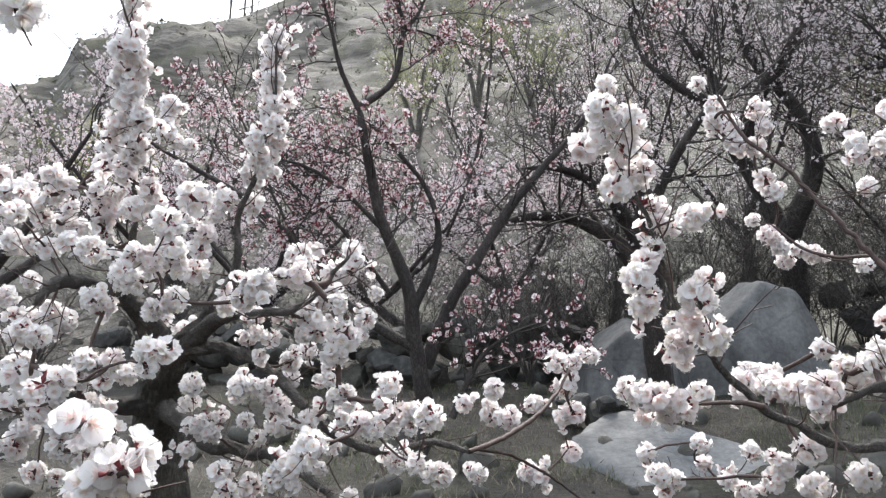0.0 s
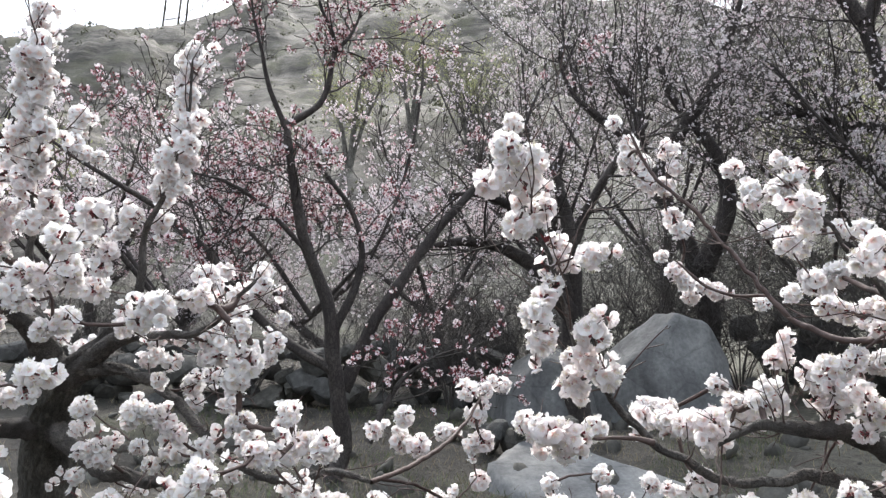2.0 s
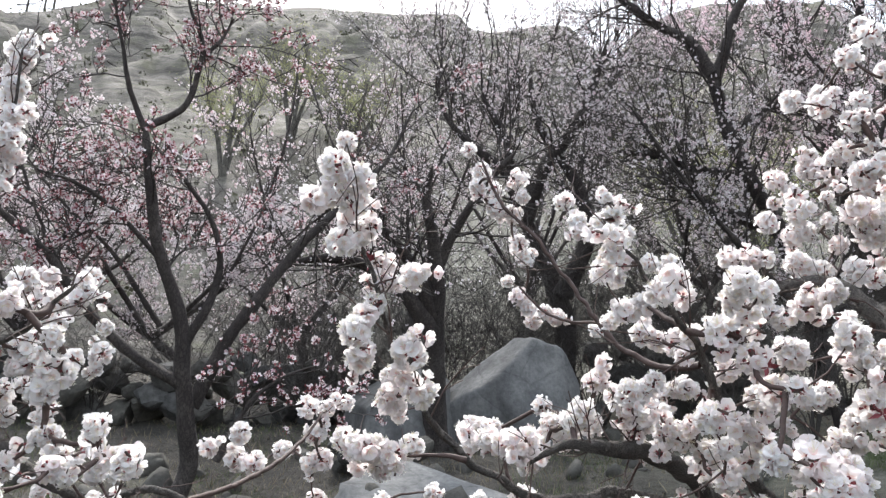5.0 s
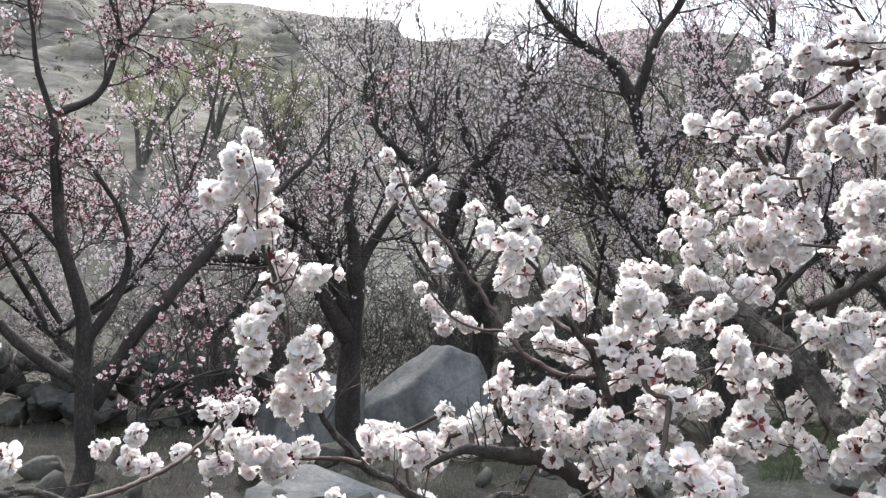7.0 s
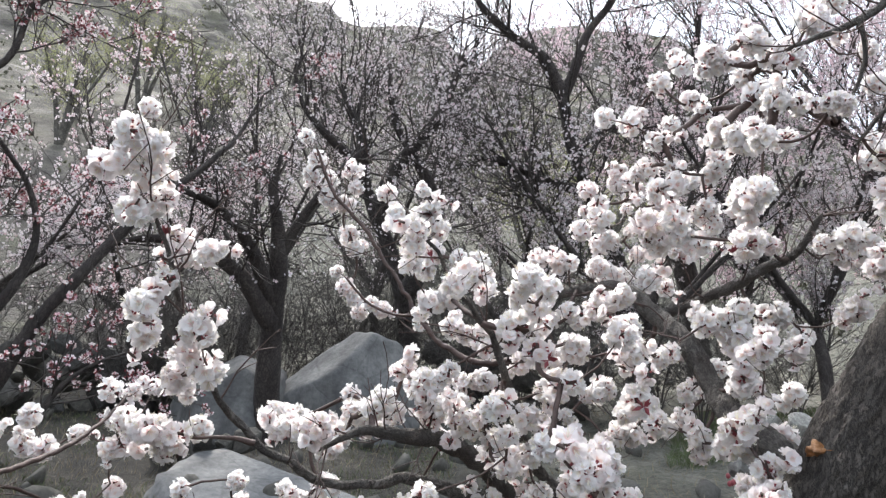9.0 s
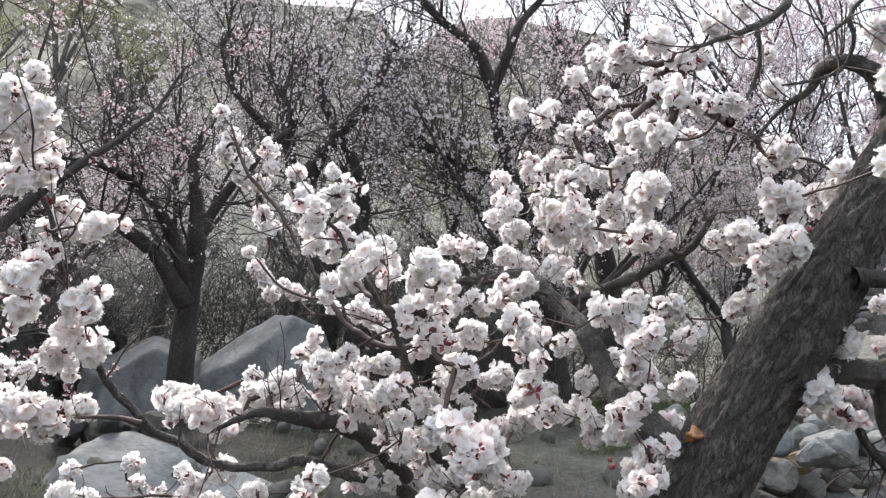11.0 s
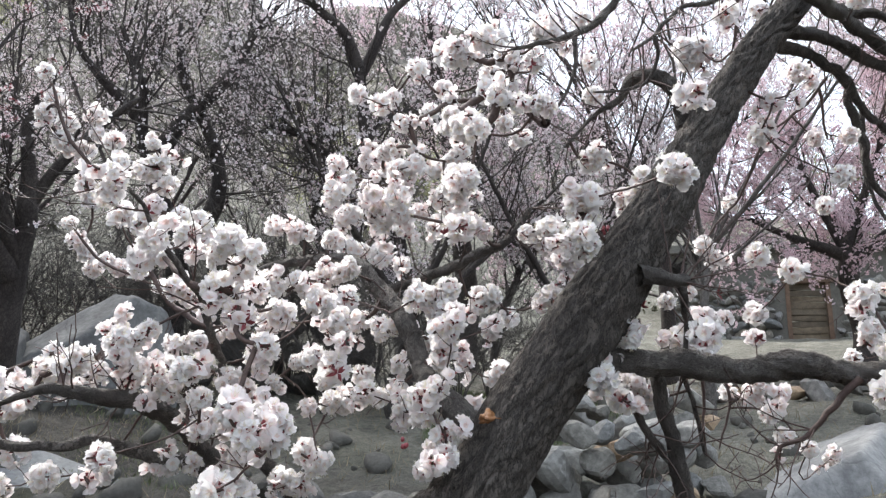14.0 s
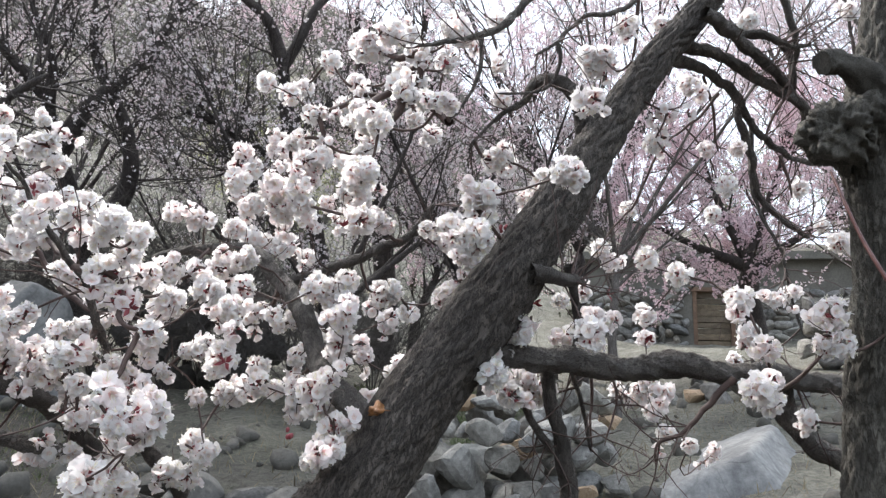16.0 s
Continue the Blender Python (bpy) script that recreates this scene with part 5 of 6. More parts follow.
near_left_spots += [(-0.693, 1.452, 2.245, 0.89), (-0.672, 1.456, 2.259, 0.89), (-0.635, 1.444, 2.248, 0.98), (-0.643, 1.457, 2.208, 0.88), (-0.685, 1.464, 2.224, 0.84), (-0.751, 1.581, 2.244, 0.80), (-0.656, 1.479, 2.178, 0.98), (-0.675, 1.477, 2.158, 0.94), (-0.708, 1.500, 2.558, 0.77), (-0.725, 1.807, 2.443, 0.97), (-0.729, 1.819, 2.400, 0.97), (-0.703, 1.746, 2.338, 0.92), (-0.769, 1.968, 2.402, 0.90), (-0.733, 1.985, 2.395, 0.84), (-0.758, 1.999, 2.331, 0.77), (-0.393, 1.596, 2.528, 0.81), (-0.410, 1.604, 2.505, 0.97), (-0.388, 1.579, 2.469, 0.84), (-0.403, 1.590, 2.441, 1.00), (-0.384, 1.567, 2.398, 0.87), (-0.394, 1.579, 2.368, 0.98), (-0.374, 1.550, 2.326, 0.90)]
near_left_spots += [(-0.387, 1.557, 2.302, 1.00), (-0.360, 1.517, 2.257, 0.87), (-0.403, 1.627, 2.282, 0.88), (-0.385, 1.639, 2.265, 0.72), (-0.412, 1.519, 2.225, 0.92), (-0.411, 1.639, 2.246, 0.78), (-0.419, 1.576, 2.199, 0.89), (-0.401, 1.587, 2.182, 0.84), (-0.479, 1.721, 2.222, 0.92), (-0.466, 1.731, 2.203, 0.92), (-0.479, 1.777, 2.156, 1.04), (-0.503, 1.637, 2.124, 1.03), (-0.522, 1.641, 2.088, 0.67), (-0.475, 1.357, 2.044, 1.25), (-0.857, 1.752, 2.257, 1.06), (-0.904, 1.617, 2.181, 1.00), (-1.057, 1.760, 2.192, 1.04), (-0.909, 1.629, 2.136, 0.95), (-0.882, 1.637, 2.159, 0.95), (-0.940, 1.768, 2.150, 0.89), (-0.802, 1.615, 2.138, 0.86), (-0.769, 1.632, 2.137, 0.81)]
near_left_spots += [(-0.792, 1.633, 2.096, 0.97), (-0.771, 1.645, 2.092, 1.08), (-0.666, 1.514, 2.067, 1.08), (-0.633, 1.514, 2.112, 0.99), (-0.618, 1.531, 2.079, 0.89), (-0.673, 1.486, 2.136, 0.89), (-0.954, 1.632, 2.110, 0.95), (-0.873, 1.430, 2.038, 0.90), (-1.094, 1.741, 2.179, 0.92), (-1.157, 1.818, 2.250, 0.97), (-0.939, 1.648, 2.086, 0.95), (-0.958, 1.771, 2.106, 1.01), (-0.924, 1.792, 2.097, 1.01), (-0.793, 1.643, 2.057, 0.97), (-1.095, 1.793, 2.067, 1.05), (-1.052, 1.819, 2.066, 0.92), (-0.855, 1.539, 1.985, 0.93), (-0.717, 1.371, 1.957, 0.91), (-0.571, 1.163, 1.897, 0.88), (-0.782, 1.655, 2.033, 0.81), (-0.462, 1.199, 1.950, 1.00), (-0.523, 1.376, 1.947, 1.13)]
near_left_spots += [(-0.551, 1.526, 2.045, 0.87), (-0.513, 1.546, 2.019, 0.82), (-0.524, 1.550, 1.988, 0.92), (-0.514, 1.387, 1.915, 0.96), (-0.576, 1.671, 1.961, 1.24), (-0.522, 1.214, 1.899, 0.78), (-0.614, 1.390, 1.905, 0.98), (-0.497, 1.226, 1.891, 0.86), (-0.586, 1.406, 1.885, 0.98), (-0.492, 1.278, 1.825, 0.80), (-0.470, 1.286, 1.832, 0.92), (-0.504, 1.276, 1.810, 0.72), (-0.728, 1.898, 1.879, 0.88), (-0.682, 1.919, 1.852, 1.00), (-0.618, 1.393, 1.877, 0.62), (-0.663, 1.377, 1.847, 0.89), (-0.640, 1.390, 1.838, 0.71), (-0.814, 1.345, 1.847, 0.78), (-1.033, 1.795, 1.965, 0.84), (-0.901, 1.579, 1.836, 0.95), (-0.854, 1.575, 1.854, 0.88), (-0.918, 1.573, 1.798, 0.95)]
near_left_spots += [(-0.674, 1.218, 1.758, 0.81), (-0.850, 1.583, 1.812, 0.88), (-0.981, 1.661, 1.744, 0.72), (-0.953, 1.678, 1.752, 0.72), (-0.822, 1.596, 1.826, 0.68), (-0.590, 1.223, 1.716, 0.79), (-0.596, 1.221, 1.697, 0.79), (-0.577, 1.230, 1.707, 0.87), (-0.517, 1.169, 1.716, 0.67), (-0.506, 1.174, 1.717, 0.74), (-0.625, 1.387, 1.702, 0.79), (-0.594, 1.400, 1.709, 0.88), (-0.420, 1.074, 1.721, 0.84), (-0.422, 1.075, 1.696, 0.61), (-0.584, 1.405, 1.704, 0.66), (-0.689, 1.238, 1.679, 1.07), (-0.567, 1.085, 1.664, 0.85), (-0.555, 1.091, 1.680, 0.78), (-0.663, 1.369, 1.686, 0.62), (-0.577, 1.080, 1.631, 0.78), (-0.722, 1.406, 1.624, 0.91), (-0.846, 1.525, 1.602, 1.00)]
near_left_spots += [(-0.860, 1.516, 1.569, 1.06), (-0.712, 1.411, 1.603, 0.78), (-0.713, 1.410, 1.572, 0.91), (-0.656, 1.397, 1.645, 0.98), (-0.645, 1.410, 1.593, 0.94), (-0.661, 1.402, 1.578, 0.67), (-0.625, 1.420, 1.609, 0.67), (-0.890, 1.655, 1.510, 0.97), (-0.849, 1.676, 1.497, 0.76), (-0.801, 1.360, 1.644, 0.91), (-0.499, 1.492, 1.692, 0.91), (-0.578, 1.692, 1.657, 0.77), (-0.486, 1.649, 1.632, 0.74), (-0.518, 1.639, 1.596, 0.89), (-0.500, 1.645, 1.589, 0.74), (-0.548, 1.628, 1.560, 0.69), (-0.530, 1.635, 1.614, 0.69), (-0.438, 1.483, 1.852, 0.90), (-0.345, 1.277, 1.830, 0.85), (-0.326, 1.277, 1.856, 0.97), (-0.312, 1.280, 1.862, 0.89), (-0.276, 1.396, 1.894, 0.92)]
near_left_spots += [(-0.317, 1.673, 1.968, 0.85), (-0.338, 1.875, 2.056, 0.95), (-0.303, 1.390, 1.893, 0.63), (-0.225, 1.808, 2.047, 0.96), (-0.183, 1.561, 1.958, 0.78), (-0.202, 1.572, 1.928, 0.70), (-0.239, 1.565, 1.933, 0.79), (-0.265, 1.690, 1.918, 1.00), (-0.199, 1.411, 1.841, 0.83), (-0.289, 1.586, 1.843, 0.94), (-0.294, 1.590, 1.806, 0.84), (-0.291, 1.690, 1.891, 0.85), (-0.263, 1.915, 1.866, 0.95), (-0.205, 1.921, 1.882, 1.00), (-0.140, 1.575, 1.891, 0.64), (-0.212, 1.925, 1.845, 0.67), (-0.441, 1.712, 1.861, 0.92), (-0.400, 1.592, 1.807, 0.71), (-0.360, 1.597, 1.845, 0.62), (-0.370, 1.601, 1.795, 0.81), (-0.452, 1.716, 1.808, 0.77), (-0.393, 1.599, 1.758, 0.67)]
near_left_spots += [(-0.352, 1.726, 1.756, 1.01), (-0.342, 1.872, 1.796, 0.93), (-0.205, 1.431, 1.749, 1.04), (-0.258, 1.728, 1.736, 0.90), (-0.312, 1.884, 1.718, 0.71), (-0.399, 1.952, 1.729, 0.97), (-0.369, 1.381, 1.681, 0.83), (-0.387, 1.496, 1.620, 0.67), (-0.314, 1.396, 1.666, 0.83), (-0.293, 1.402, 1.646, 0.70), (-0.322, 1.512, 1.614, 1.02), (-0.363, 1.502, 1.587, 0.67), (-0.256, 1.468, 1.614, 0.94), (-0.181, 1.109, 1.583, 0.91), (-0.219, 1.218, 1.562, 0.82), (-0.255, 1.787, 1.562, 0.83), (-0.183, 1.453, 1.668, 0.84), (-0.199, 1.570, 1.637, 0.82), (-0.200, 1.451, 1.668, 0.63), (-0.485, 1.802, 1.528, 0.64), (-0.507, 1.793, 1.490, 0.75), (-0.252, 1.209, 1.531, 0.79)]
near_left_spots += [(-0.245, 1.211, 1.544, 0.72), (-0.230, 1.213, 1.518, 0.61), (-0.286, 1.789, 1.510, 0.68), (-0.117, 1.192, 1.615, 0.76), (-0.175, 1.573, 1.626, 0.77), (-0.099, 1.194, 1.606, 0.69), (-0.082, 1.296, 1.683, 0.82), (-0.098, 1.376, 1.656, 0.79), (-0.455, 1.806, 1.464, 1.25), (-0.384, 1.384, 1.494, 0.83), (-0.211, 1.787, 1.447, 0.78), (-0.007, 1.146, 1.624, 0.83), (-0.037, 1.308, 1.634, 0.83), (-0.062, 1.306, 1.634, 0.83), (-0.087, 1.377, 1.605, 0.71), (0.007, 1.379, 1.525, 0.87), (-0.014, 1.379, 1.530, 0.71), (-0.031, 1.210, 1.554, 0.63), (-0.084, 1.484, 1.539, 0.77), (0.088, 1.875, 1.493, 0.97), (0.059, 2.267, 1.672, 1.10), (0.149, 2.178, 1.710, 1.25)]
near_left_spots += [(0.189, 2.179, 1.630, 1.25), (0.143, 2.241, 1.638, 1.25), (0.273, 2.269, 1.672, 1.04), (0.333, 2.183, 1.792, 1.25), (0.393, 2.243, 1.797, 0.97), (0.452, 2.284, 1.818, 1.00), (0.358, 2.199, 1.719, 1.25), (0.383, 2.220, 1.646, 1.25), (0.351, 2.225, 1.638, 1.09), (0.380, 2.282, 1.531, 1.19), (0.280, 2.237, 1.461, 1.25), (0.248, 2.241, 1.477, 1.09)]
near_right_spots += [(0.272, 1.063, 2.136, 0.66), (0.248, 1.003, 2.069, 0.90), (0.287, 0.996, 2.048, 0.96), (0.245, 1.012, 2.028, 0.90), (0.284, 1.016, 2.014, 0.90), (0.269, 1.017, 1.955, 0.96), (0.300, 1.040, 1.973, 0.84), (0.341, 1.107, 1.951, 0.66), (0.385, 1.040, 1.918, 0.90), (0.359, 1.114, 1.921, 0.66), (0.334, 1.081, 1.872, 0.78), (0.302, 1.049, 1.822, 0.96), (0.313, 1.069, 1.787, 0.90), (0.383, 1.037, 1.795, 1.06), (0.406, 1.058, 1.744, 1.01), (0.368, 1.083, 1.730, 0.90), (0.374, 1.126, 1.765, 0.72), (0.399, 1.164, 1.712, 0.66), (0.312, 1.205, 1.670, 0.76), (0.335, 1.171, 1.659, 0.87), (0.362, 1.173, 1.655, 0.87), (0.381, 1.149, 1.646, 1.00)]
near_right_spots += [(0.425, 1.189, 1.660, 0.81), (0.376, 1.195, 1.629, 0.81), (0.612, 1.479, 1.709, 1.01), (0.743, 1.688, 1.715, 0.94), (0.679, 1.693, 1.690, 0.94), (0.648, 1.342, 1.676, 1.09), (0.636, 1.865, 1.568, 0.91), (0.666, 1.949, 1.517, 0.83), (0.504, 1.868, 1.547, 0.91), (0.463, 1.617, 1.511, 0.98), (0.525, 1.737, 1.491, 0.94), (0.761, 1.871, 1.548, 0.91), (0.731, 1.617, 1.529, 0.98), (0.710, 1.450, 1.502, 1.05), (0.707, 1.623, 1.499, 0.98), (0.705, 1.886, 1.480, 0.91), (0.747, 1.893, 1.453, 0.91), (0.650, 1.343, 1.676, 1.25), (0.618, 1.412, 1.688, 0.92), (0.647, 1.441, 1.713, 0.76), (1.585, 0.400, 2.445, 0.93), (1.955, 0.492, 2.670, 0.83)]
near_right_spots += [(1.451, 0.410, 1.797, 1.07), (1.701, 0.533, 1.868, 0.94), (1.704, 0.548, 1.823, 0.94), (1.899, 0.613, 2.049, 0.87), (1.734, 0.441, 1.994, 0.94), (1.782, 0.397, 1.970, 0.94), (1.857, 0.509, 1.905, 0.91), (2.061, 0.602, 1.891, 0.79), (1.789, 0.278, 1.907, 0.98), (2.176, 0.326, 1.985, 0.87), (2.265, 0.318, 2.016, 0.79), (1.703, 0.102, 1.849, 1.07), (2.014, 0.341, 1.880, 0.91), (1.767, 0.230, 1.803, 1.01), (2.214, 0.446, 1.849, 0.79), (1.654, 0.212, 1.721, 1.07), (1.792, 0.239, 1.715, 1.01), (1.954, 0.594, 2.196, 0.79), (1.891, 0.481, 1.655, 0.78), (2.067, 0.507, 1.639, 0.74), (2.296, 0.545, 1.627, 0.71), (1.860, 0.497, 1.699, 0.78)]
near_right_spots += [(1.927, 0.617, 1.755, 0.74), (1.959, 0.591, 1.732, 0.74), (1.957, 0.219, 1.691, 0.81), (1.922, 0.117, 1.705, 0.85), (1.915, 0.125, 2.029, 0.81), (2.341, 0.252, 2.200, 0.71), (1.745, 0.277, 2.124, 0.81), (1.932, 0.383, 2.294, 0.74), (1.978, 0.329, 2.298, 0.74), (1.975, 0.394, 2.152, 0.74), (1.731, 0.387, 2.306, 0.78), (1.727, 0.418, 2.242, 0.78), (1.651, 0.304, 2.311, 0.81), (1.796, 0.229, 2.503, 0.78), (2.071, 0.089, 2.616, 0.74), (1.956, 0.095, 1.666, 0.85), (1.782, 0.010, 1.850, 0.92), (1.814, 0.007, 1.770, 0.92), (1.775, -0.037, 1.979, 0.92), (0.832, 0.801, 1.534, 1.09), (1.017, 1.062, 1.508, 1.03), (0.619, 1.179, 1.669, 1.07)]
near_right_spots += [(0.626, 1.383, 1.687, 0.88), (0.935, 0.949, 1.535, 0.86), (0.810, 2.180, 2.673, 0.95), (0.844, 2.144, 2.580, 1.25), (0.806, 2.067, 2.494, 0.96), (0.888, 2.128, 2.508, 1.25), (0.878, 2.090, 2.436, 1.17), (0.941, 2.101, 2.426, 1.25), (0.956, 2.093, 2.544, 1.20), (0.962, 2.073, 2.481, 0.97), (0.812, 1.425, 2.221, 0.74), (0.964, 2.109, 2.329, 1.25), (0.989, 2.114, 2.288, 1.03), (0.977, 2.256, 2.241, 0.87), (0.983, 2.164, 2.167, 1.18), (1.014, 2.162, 2.135, 1.04), (1.071, 2.264, 2.114, 1.08), (1.123, 2.192, 2.116, 1.13), (1.088, 2.209, 2.137, 0.92), (0.855, 1.295, 2.189, 0.51), (0.871, 1.301, 2.146, 0.92), (0.895, 1.303, 2.113, 0.92)]
near_right_spots += [(0.873, 1.293, 2.163, 0.69), (0.807, 1.332, 2.139, 0.83), (0.680, 0.936, 1.974, 0.77), (0.678, 0.946, 1.948, 0.77), (0.767, 1.148, 1.983, 0.91), (0.838, 1.238, 1.999, 0.86), (1.288, 2.148, 2.318, 1.09), (0.847, 1.224, 2.033, 0.86), (0.892, 1.197, 2.018, 0.77), (0.924, 1.172, 2.013, 0.85), (0.748, 0.930, 1.893, 0.84), (0.821, 1.165, 1.914, 1.01), (0.848, 1.150, 1.926, 0.93), (0.885, 1.363, 1.939, 0.83), (1.239, 2.126, 2.070, 0.98), (0.843, 1.026, 1.939, 0.89), (0.943, 1.177, 1.965, 0.93), (0.820, 0.832, 1.891, 0.96), (0.823, 0.853, 1.869, 0.81), (0.882, 0.867, 1.891, 0.84), (0.901, 0.932, 1.877, 0.88), (1.146, 1.285, 1.954, 0.86)]
near_right_spots += [(0.991, 1.413, 1.924, 1.02), (1.021, 1.397, 1.907, 0.92), (1.019, 1.319, 1.871, 0.60), (0.878, 0.955, 1.843, 1.09), (1.042, 1.301, 1.903, 1.02), (1.042, 1.135, 1.892, 0.93), (1.165, 1.277, 1.936, 0.86), (0.898, 0.919, 1.798, 0.97), (0.987, 1.111, 1.809, 0.81), (1.070, 1.131, 1.832, 0.93), (0.996, 0.950, 1.814, 0.92), (0.986, 0.954, 1.828, 0.74), (0.980, 0.983, 1.756, 1.11), (1.041, 1.110, 1.761, 0.90), (0.921, 0.858, 1.745, 0.73), (1.199, 1.250, 1.957, 0.86), (1.219, 1.243, 1.933, 0.62), (1.194, 1.144, 1.946, 0.99), (1.221, 1.120, 1.959, 0.90), (1.234, 1.107, 1.971, 0.90), (0.974, 0.806, 1.818, 0.93), (1.072, 0.903, 1.818, 0.92)]
near_right_spots += [(1.081, 0.898, 1.804, 0.81), (1.329, 1.185, 1.875, 0.86), (1.183, 1.030, 1.886, 0.92), (1.189, 0.926, 1.825, 0.67), (1.401, 1.133, 1.872, 0.96), (1.424, 1.112, 1.873, 0.72), (1.371, 1.155, 1.852, 0.72), (1.338, 1.176, 1.882, 0.72), (1.223, 1.318, 2.096, 0.91), (1.247, 1.304, 2.091, 0.76), (1.299, 1.272, 2.080, 1.01), (1.439, 1.411, 2.111, 1.23), (1.470, 1.389, 2.104, 0.95), (1.494, 1.349, 2.163, 0.84), (1.391, 1.202, 2.048, 1.11), (1.556, 1.318, 2.075, 0.95), (1.219, 0.980, 2.040, 0.77), (1.328, 1.042, 2.076, 0.88), (1.201, 0.986, 2.062, 0.64), (0.879, 1.410, 1.815, 0.93), (0.788, 1.106, 1.756, 0.98), (0.827, 1.209, 1.753, 0.90)]
near_right_spots += [(0.822, 1.089, 1.778, 0.68), (0.806, 1.098, 1.757, 0.56), (0.947, 1.282, 1.787, 0.71), (0.993, 1.258, 1.795, 0.97), (0.978, 1.267, 1.789, 0.79), (0.966, 1.125, 1.792, 0.53), (0.778, 1.284, 1.737, 1.05), (0.754, 1.273, 1.718, 0.92), (0.848, 1.388, 1.721, 0.91), (0.781, 1.397, 1.710, 0.81), (0.740, 1.344, 1.715, 0.87), (0.810, 1.564, 1.770, 0.90), (0.845, 1.201, 1.701, 0.89), (0.935, 1.260, 1.738, 0.95), (0.869, 1.139, 1.701, 0.86), (0.848, 0.969, 1.706, 0.90), (0.926, 1.087, 1.728, 0.85), (0.883, 1.077, 1.704, 0.76), (0.943, 1.319, 1.673, 0.80), (0.928, 1.114, 1.658, 0.94), (0.880, 0.983, 1.668, 0.71), (0.914, 1.039, 1.619, 0.82)]
near_right_spots += [(1.003, 1.249, 1.615, 0.87), (0.973, 1.073, 1.706, 1.01), (1.000, 1.058, 1.692, 0.78), (0.871, 0.859, 1.648, 0.84), (1.005, 1.111, 1.642, 0.89), (1.089, 1.287, 1.629, 0.92), (1.030, 1.094, 1.669, 0.89), (0.933, 0.875, 1.638, 1.01), (0.866, 0.730, 1.635, 0.81), (0.879, 0.722, 1.624, 0.64), (0.805, 0.677, 1.608, 0.70), (0.867, 0.729, 1.602, 0.76), (0.941, 0.899, 1.587, 0.75), (1.125, 1.045, 1.669, 0.69), (1.266, 1.169, 1.690, 1.01), (1.285, 1.154, 1.691, 0.92), (1.069, 1.080, 1.713, 0.57), (1.051, 0.866, 1.726, 1.06), (1.087, 0.936, 1.714, 0.75), (1.310, 1.129, 1.751, 0.92), (1.264, 1.055, 1.710, 0.95), (1.369, 1.143, 1.708, 0.85)]
near_right_spots += [(1.115, 1.044, 1.758, 0.81), (1.127, 1.034, 1.764, 0.73), (1.098, 1.057, 1.752, 0.61), (1.368, 1.078, 1.777, 0.83), (1.433, 1.159, 1.738, 0.83), (1.470, 1.125, 1.789, 0.73), (1.406, 1.111, 1.704, 0.71), (1.322, 1.002, 1.658, 0.86), (1.321, 1.001, 1.685, 0.86), (1.188, 0.789, 1.683, 1.09), (1.309, 0.926, 1.667, 1.03), (1.366, 0.930, 1.670, 1.06), (1.190, 0.752, 1.700, 0.61), (1.379, 0.902, 1.609, 0.93), (1.210, 0.755, 1.625, 0.90), (1.173, 0.715, 1.591, 0.86), (1.286, 0.862, 1.597, 0.87), (1.198, 0.789, 1.571, 0.73), (1.443, 0.907, 1.685, 0.96), (1.432, 0.920, 1.669, 0.79), (1.101, 0.957, 1.575, 0.84), (1.205, 1.131, 1.559, 0.79)]
near_right_spots += [(0.753, 1.033, 1.569, 0.88), (0.891, 1.399, 1.535, 0.92), (1.102, 1.279, 1.556, 1.01), (1.072, 1.296, 1.554, 0.92), (0.990, 1.216, 1.557, 0.77), (1.033, 1.120, 1.572, 0.82), (1.266, 0.909, 1.887, 1.02), (1.379, 1.044, 1.940, 0.83), (1.292, 0.889, 1.893, 0.74), (1.317, 0.877, 1.911, 0.91), (1.310, 0.878, 1.867, 1.15), (1.309, 0.892, 1.846, 0.91), (1.181, 0.722, 1.802, 0.88), (1.324, 0.886, 1.804, 1.03), (1.327, 0.897, 1.773, 0.91), (1.561, 1.073, 1.807, 0.89), (1.484, 1.102, 1.840, 0.88), (1.518, 0.979, 1.938, 1.19), (1.529, 0.964, 1.944, 0.95), (1.377, 0.814, 1.835, 0.90), (1.579, 0.955, 1.899, 0.96), (1.686, 1.075, 1.799, 1.05)]
near_right_spots += [(1.674, 1.091, 1.779, 0.78), (1.569, 0.821, 1.929, 1.01), (1.557, 0.839, 1.924, 0.69), (1.373, 1.396, 2.332, 1.02), (1.406, 1.388, 2.297, 0.96), (1.210, 1.143, 2.148, 1.03), (1.504, 1.601, 2.300, 1.13), (1.438, 1.389, 2.200, 1.01), (1.416, 1.409, 2.193, 0.96), (1.475, 1.351, 2.223, 0.73), (1.323, 1.185, 2.206, 0.55), (1.425, 1.396, 2.207, 0.84), (1.201, 0.909, 2.078, 1.07), (1.228, 0.965, 2.057, 0.94), (1.216, 0.909, 2.047, 0.90), (1.406, 1.148, 2.208, 0.91), (1.223, 0.976, 2.040, 0.85), (1.544, 1.239, 2.210, 0.83), (1.486, 1.393, 2.409, 0.71), (1.435, 1.236, 2.345, 1.09), (1.420, 1.252, 2.339, 0.76), (1.385, 1.145, 2.252, 1.01)]
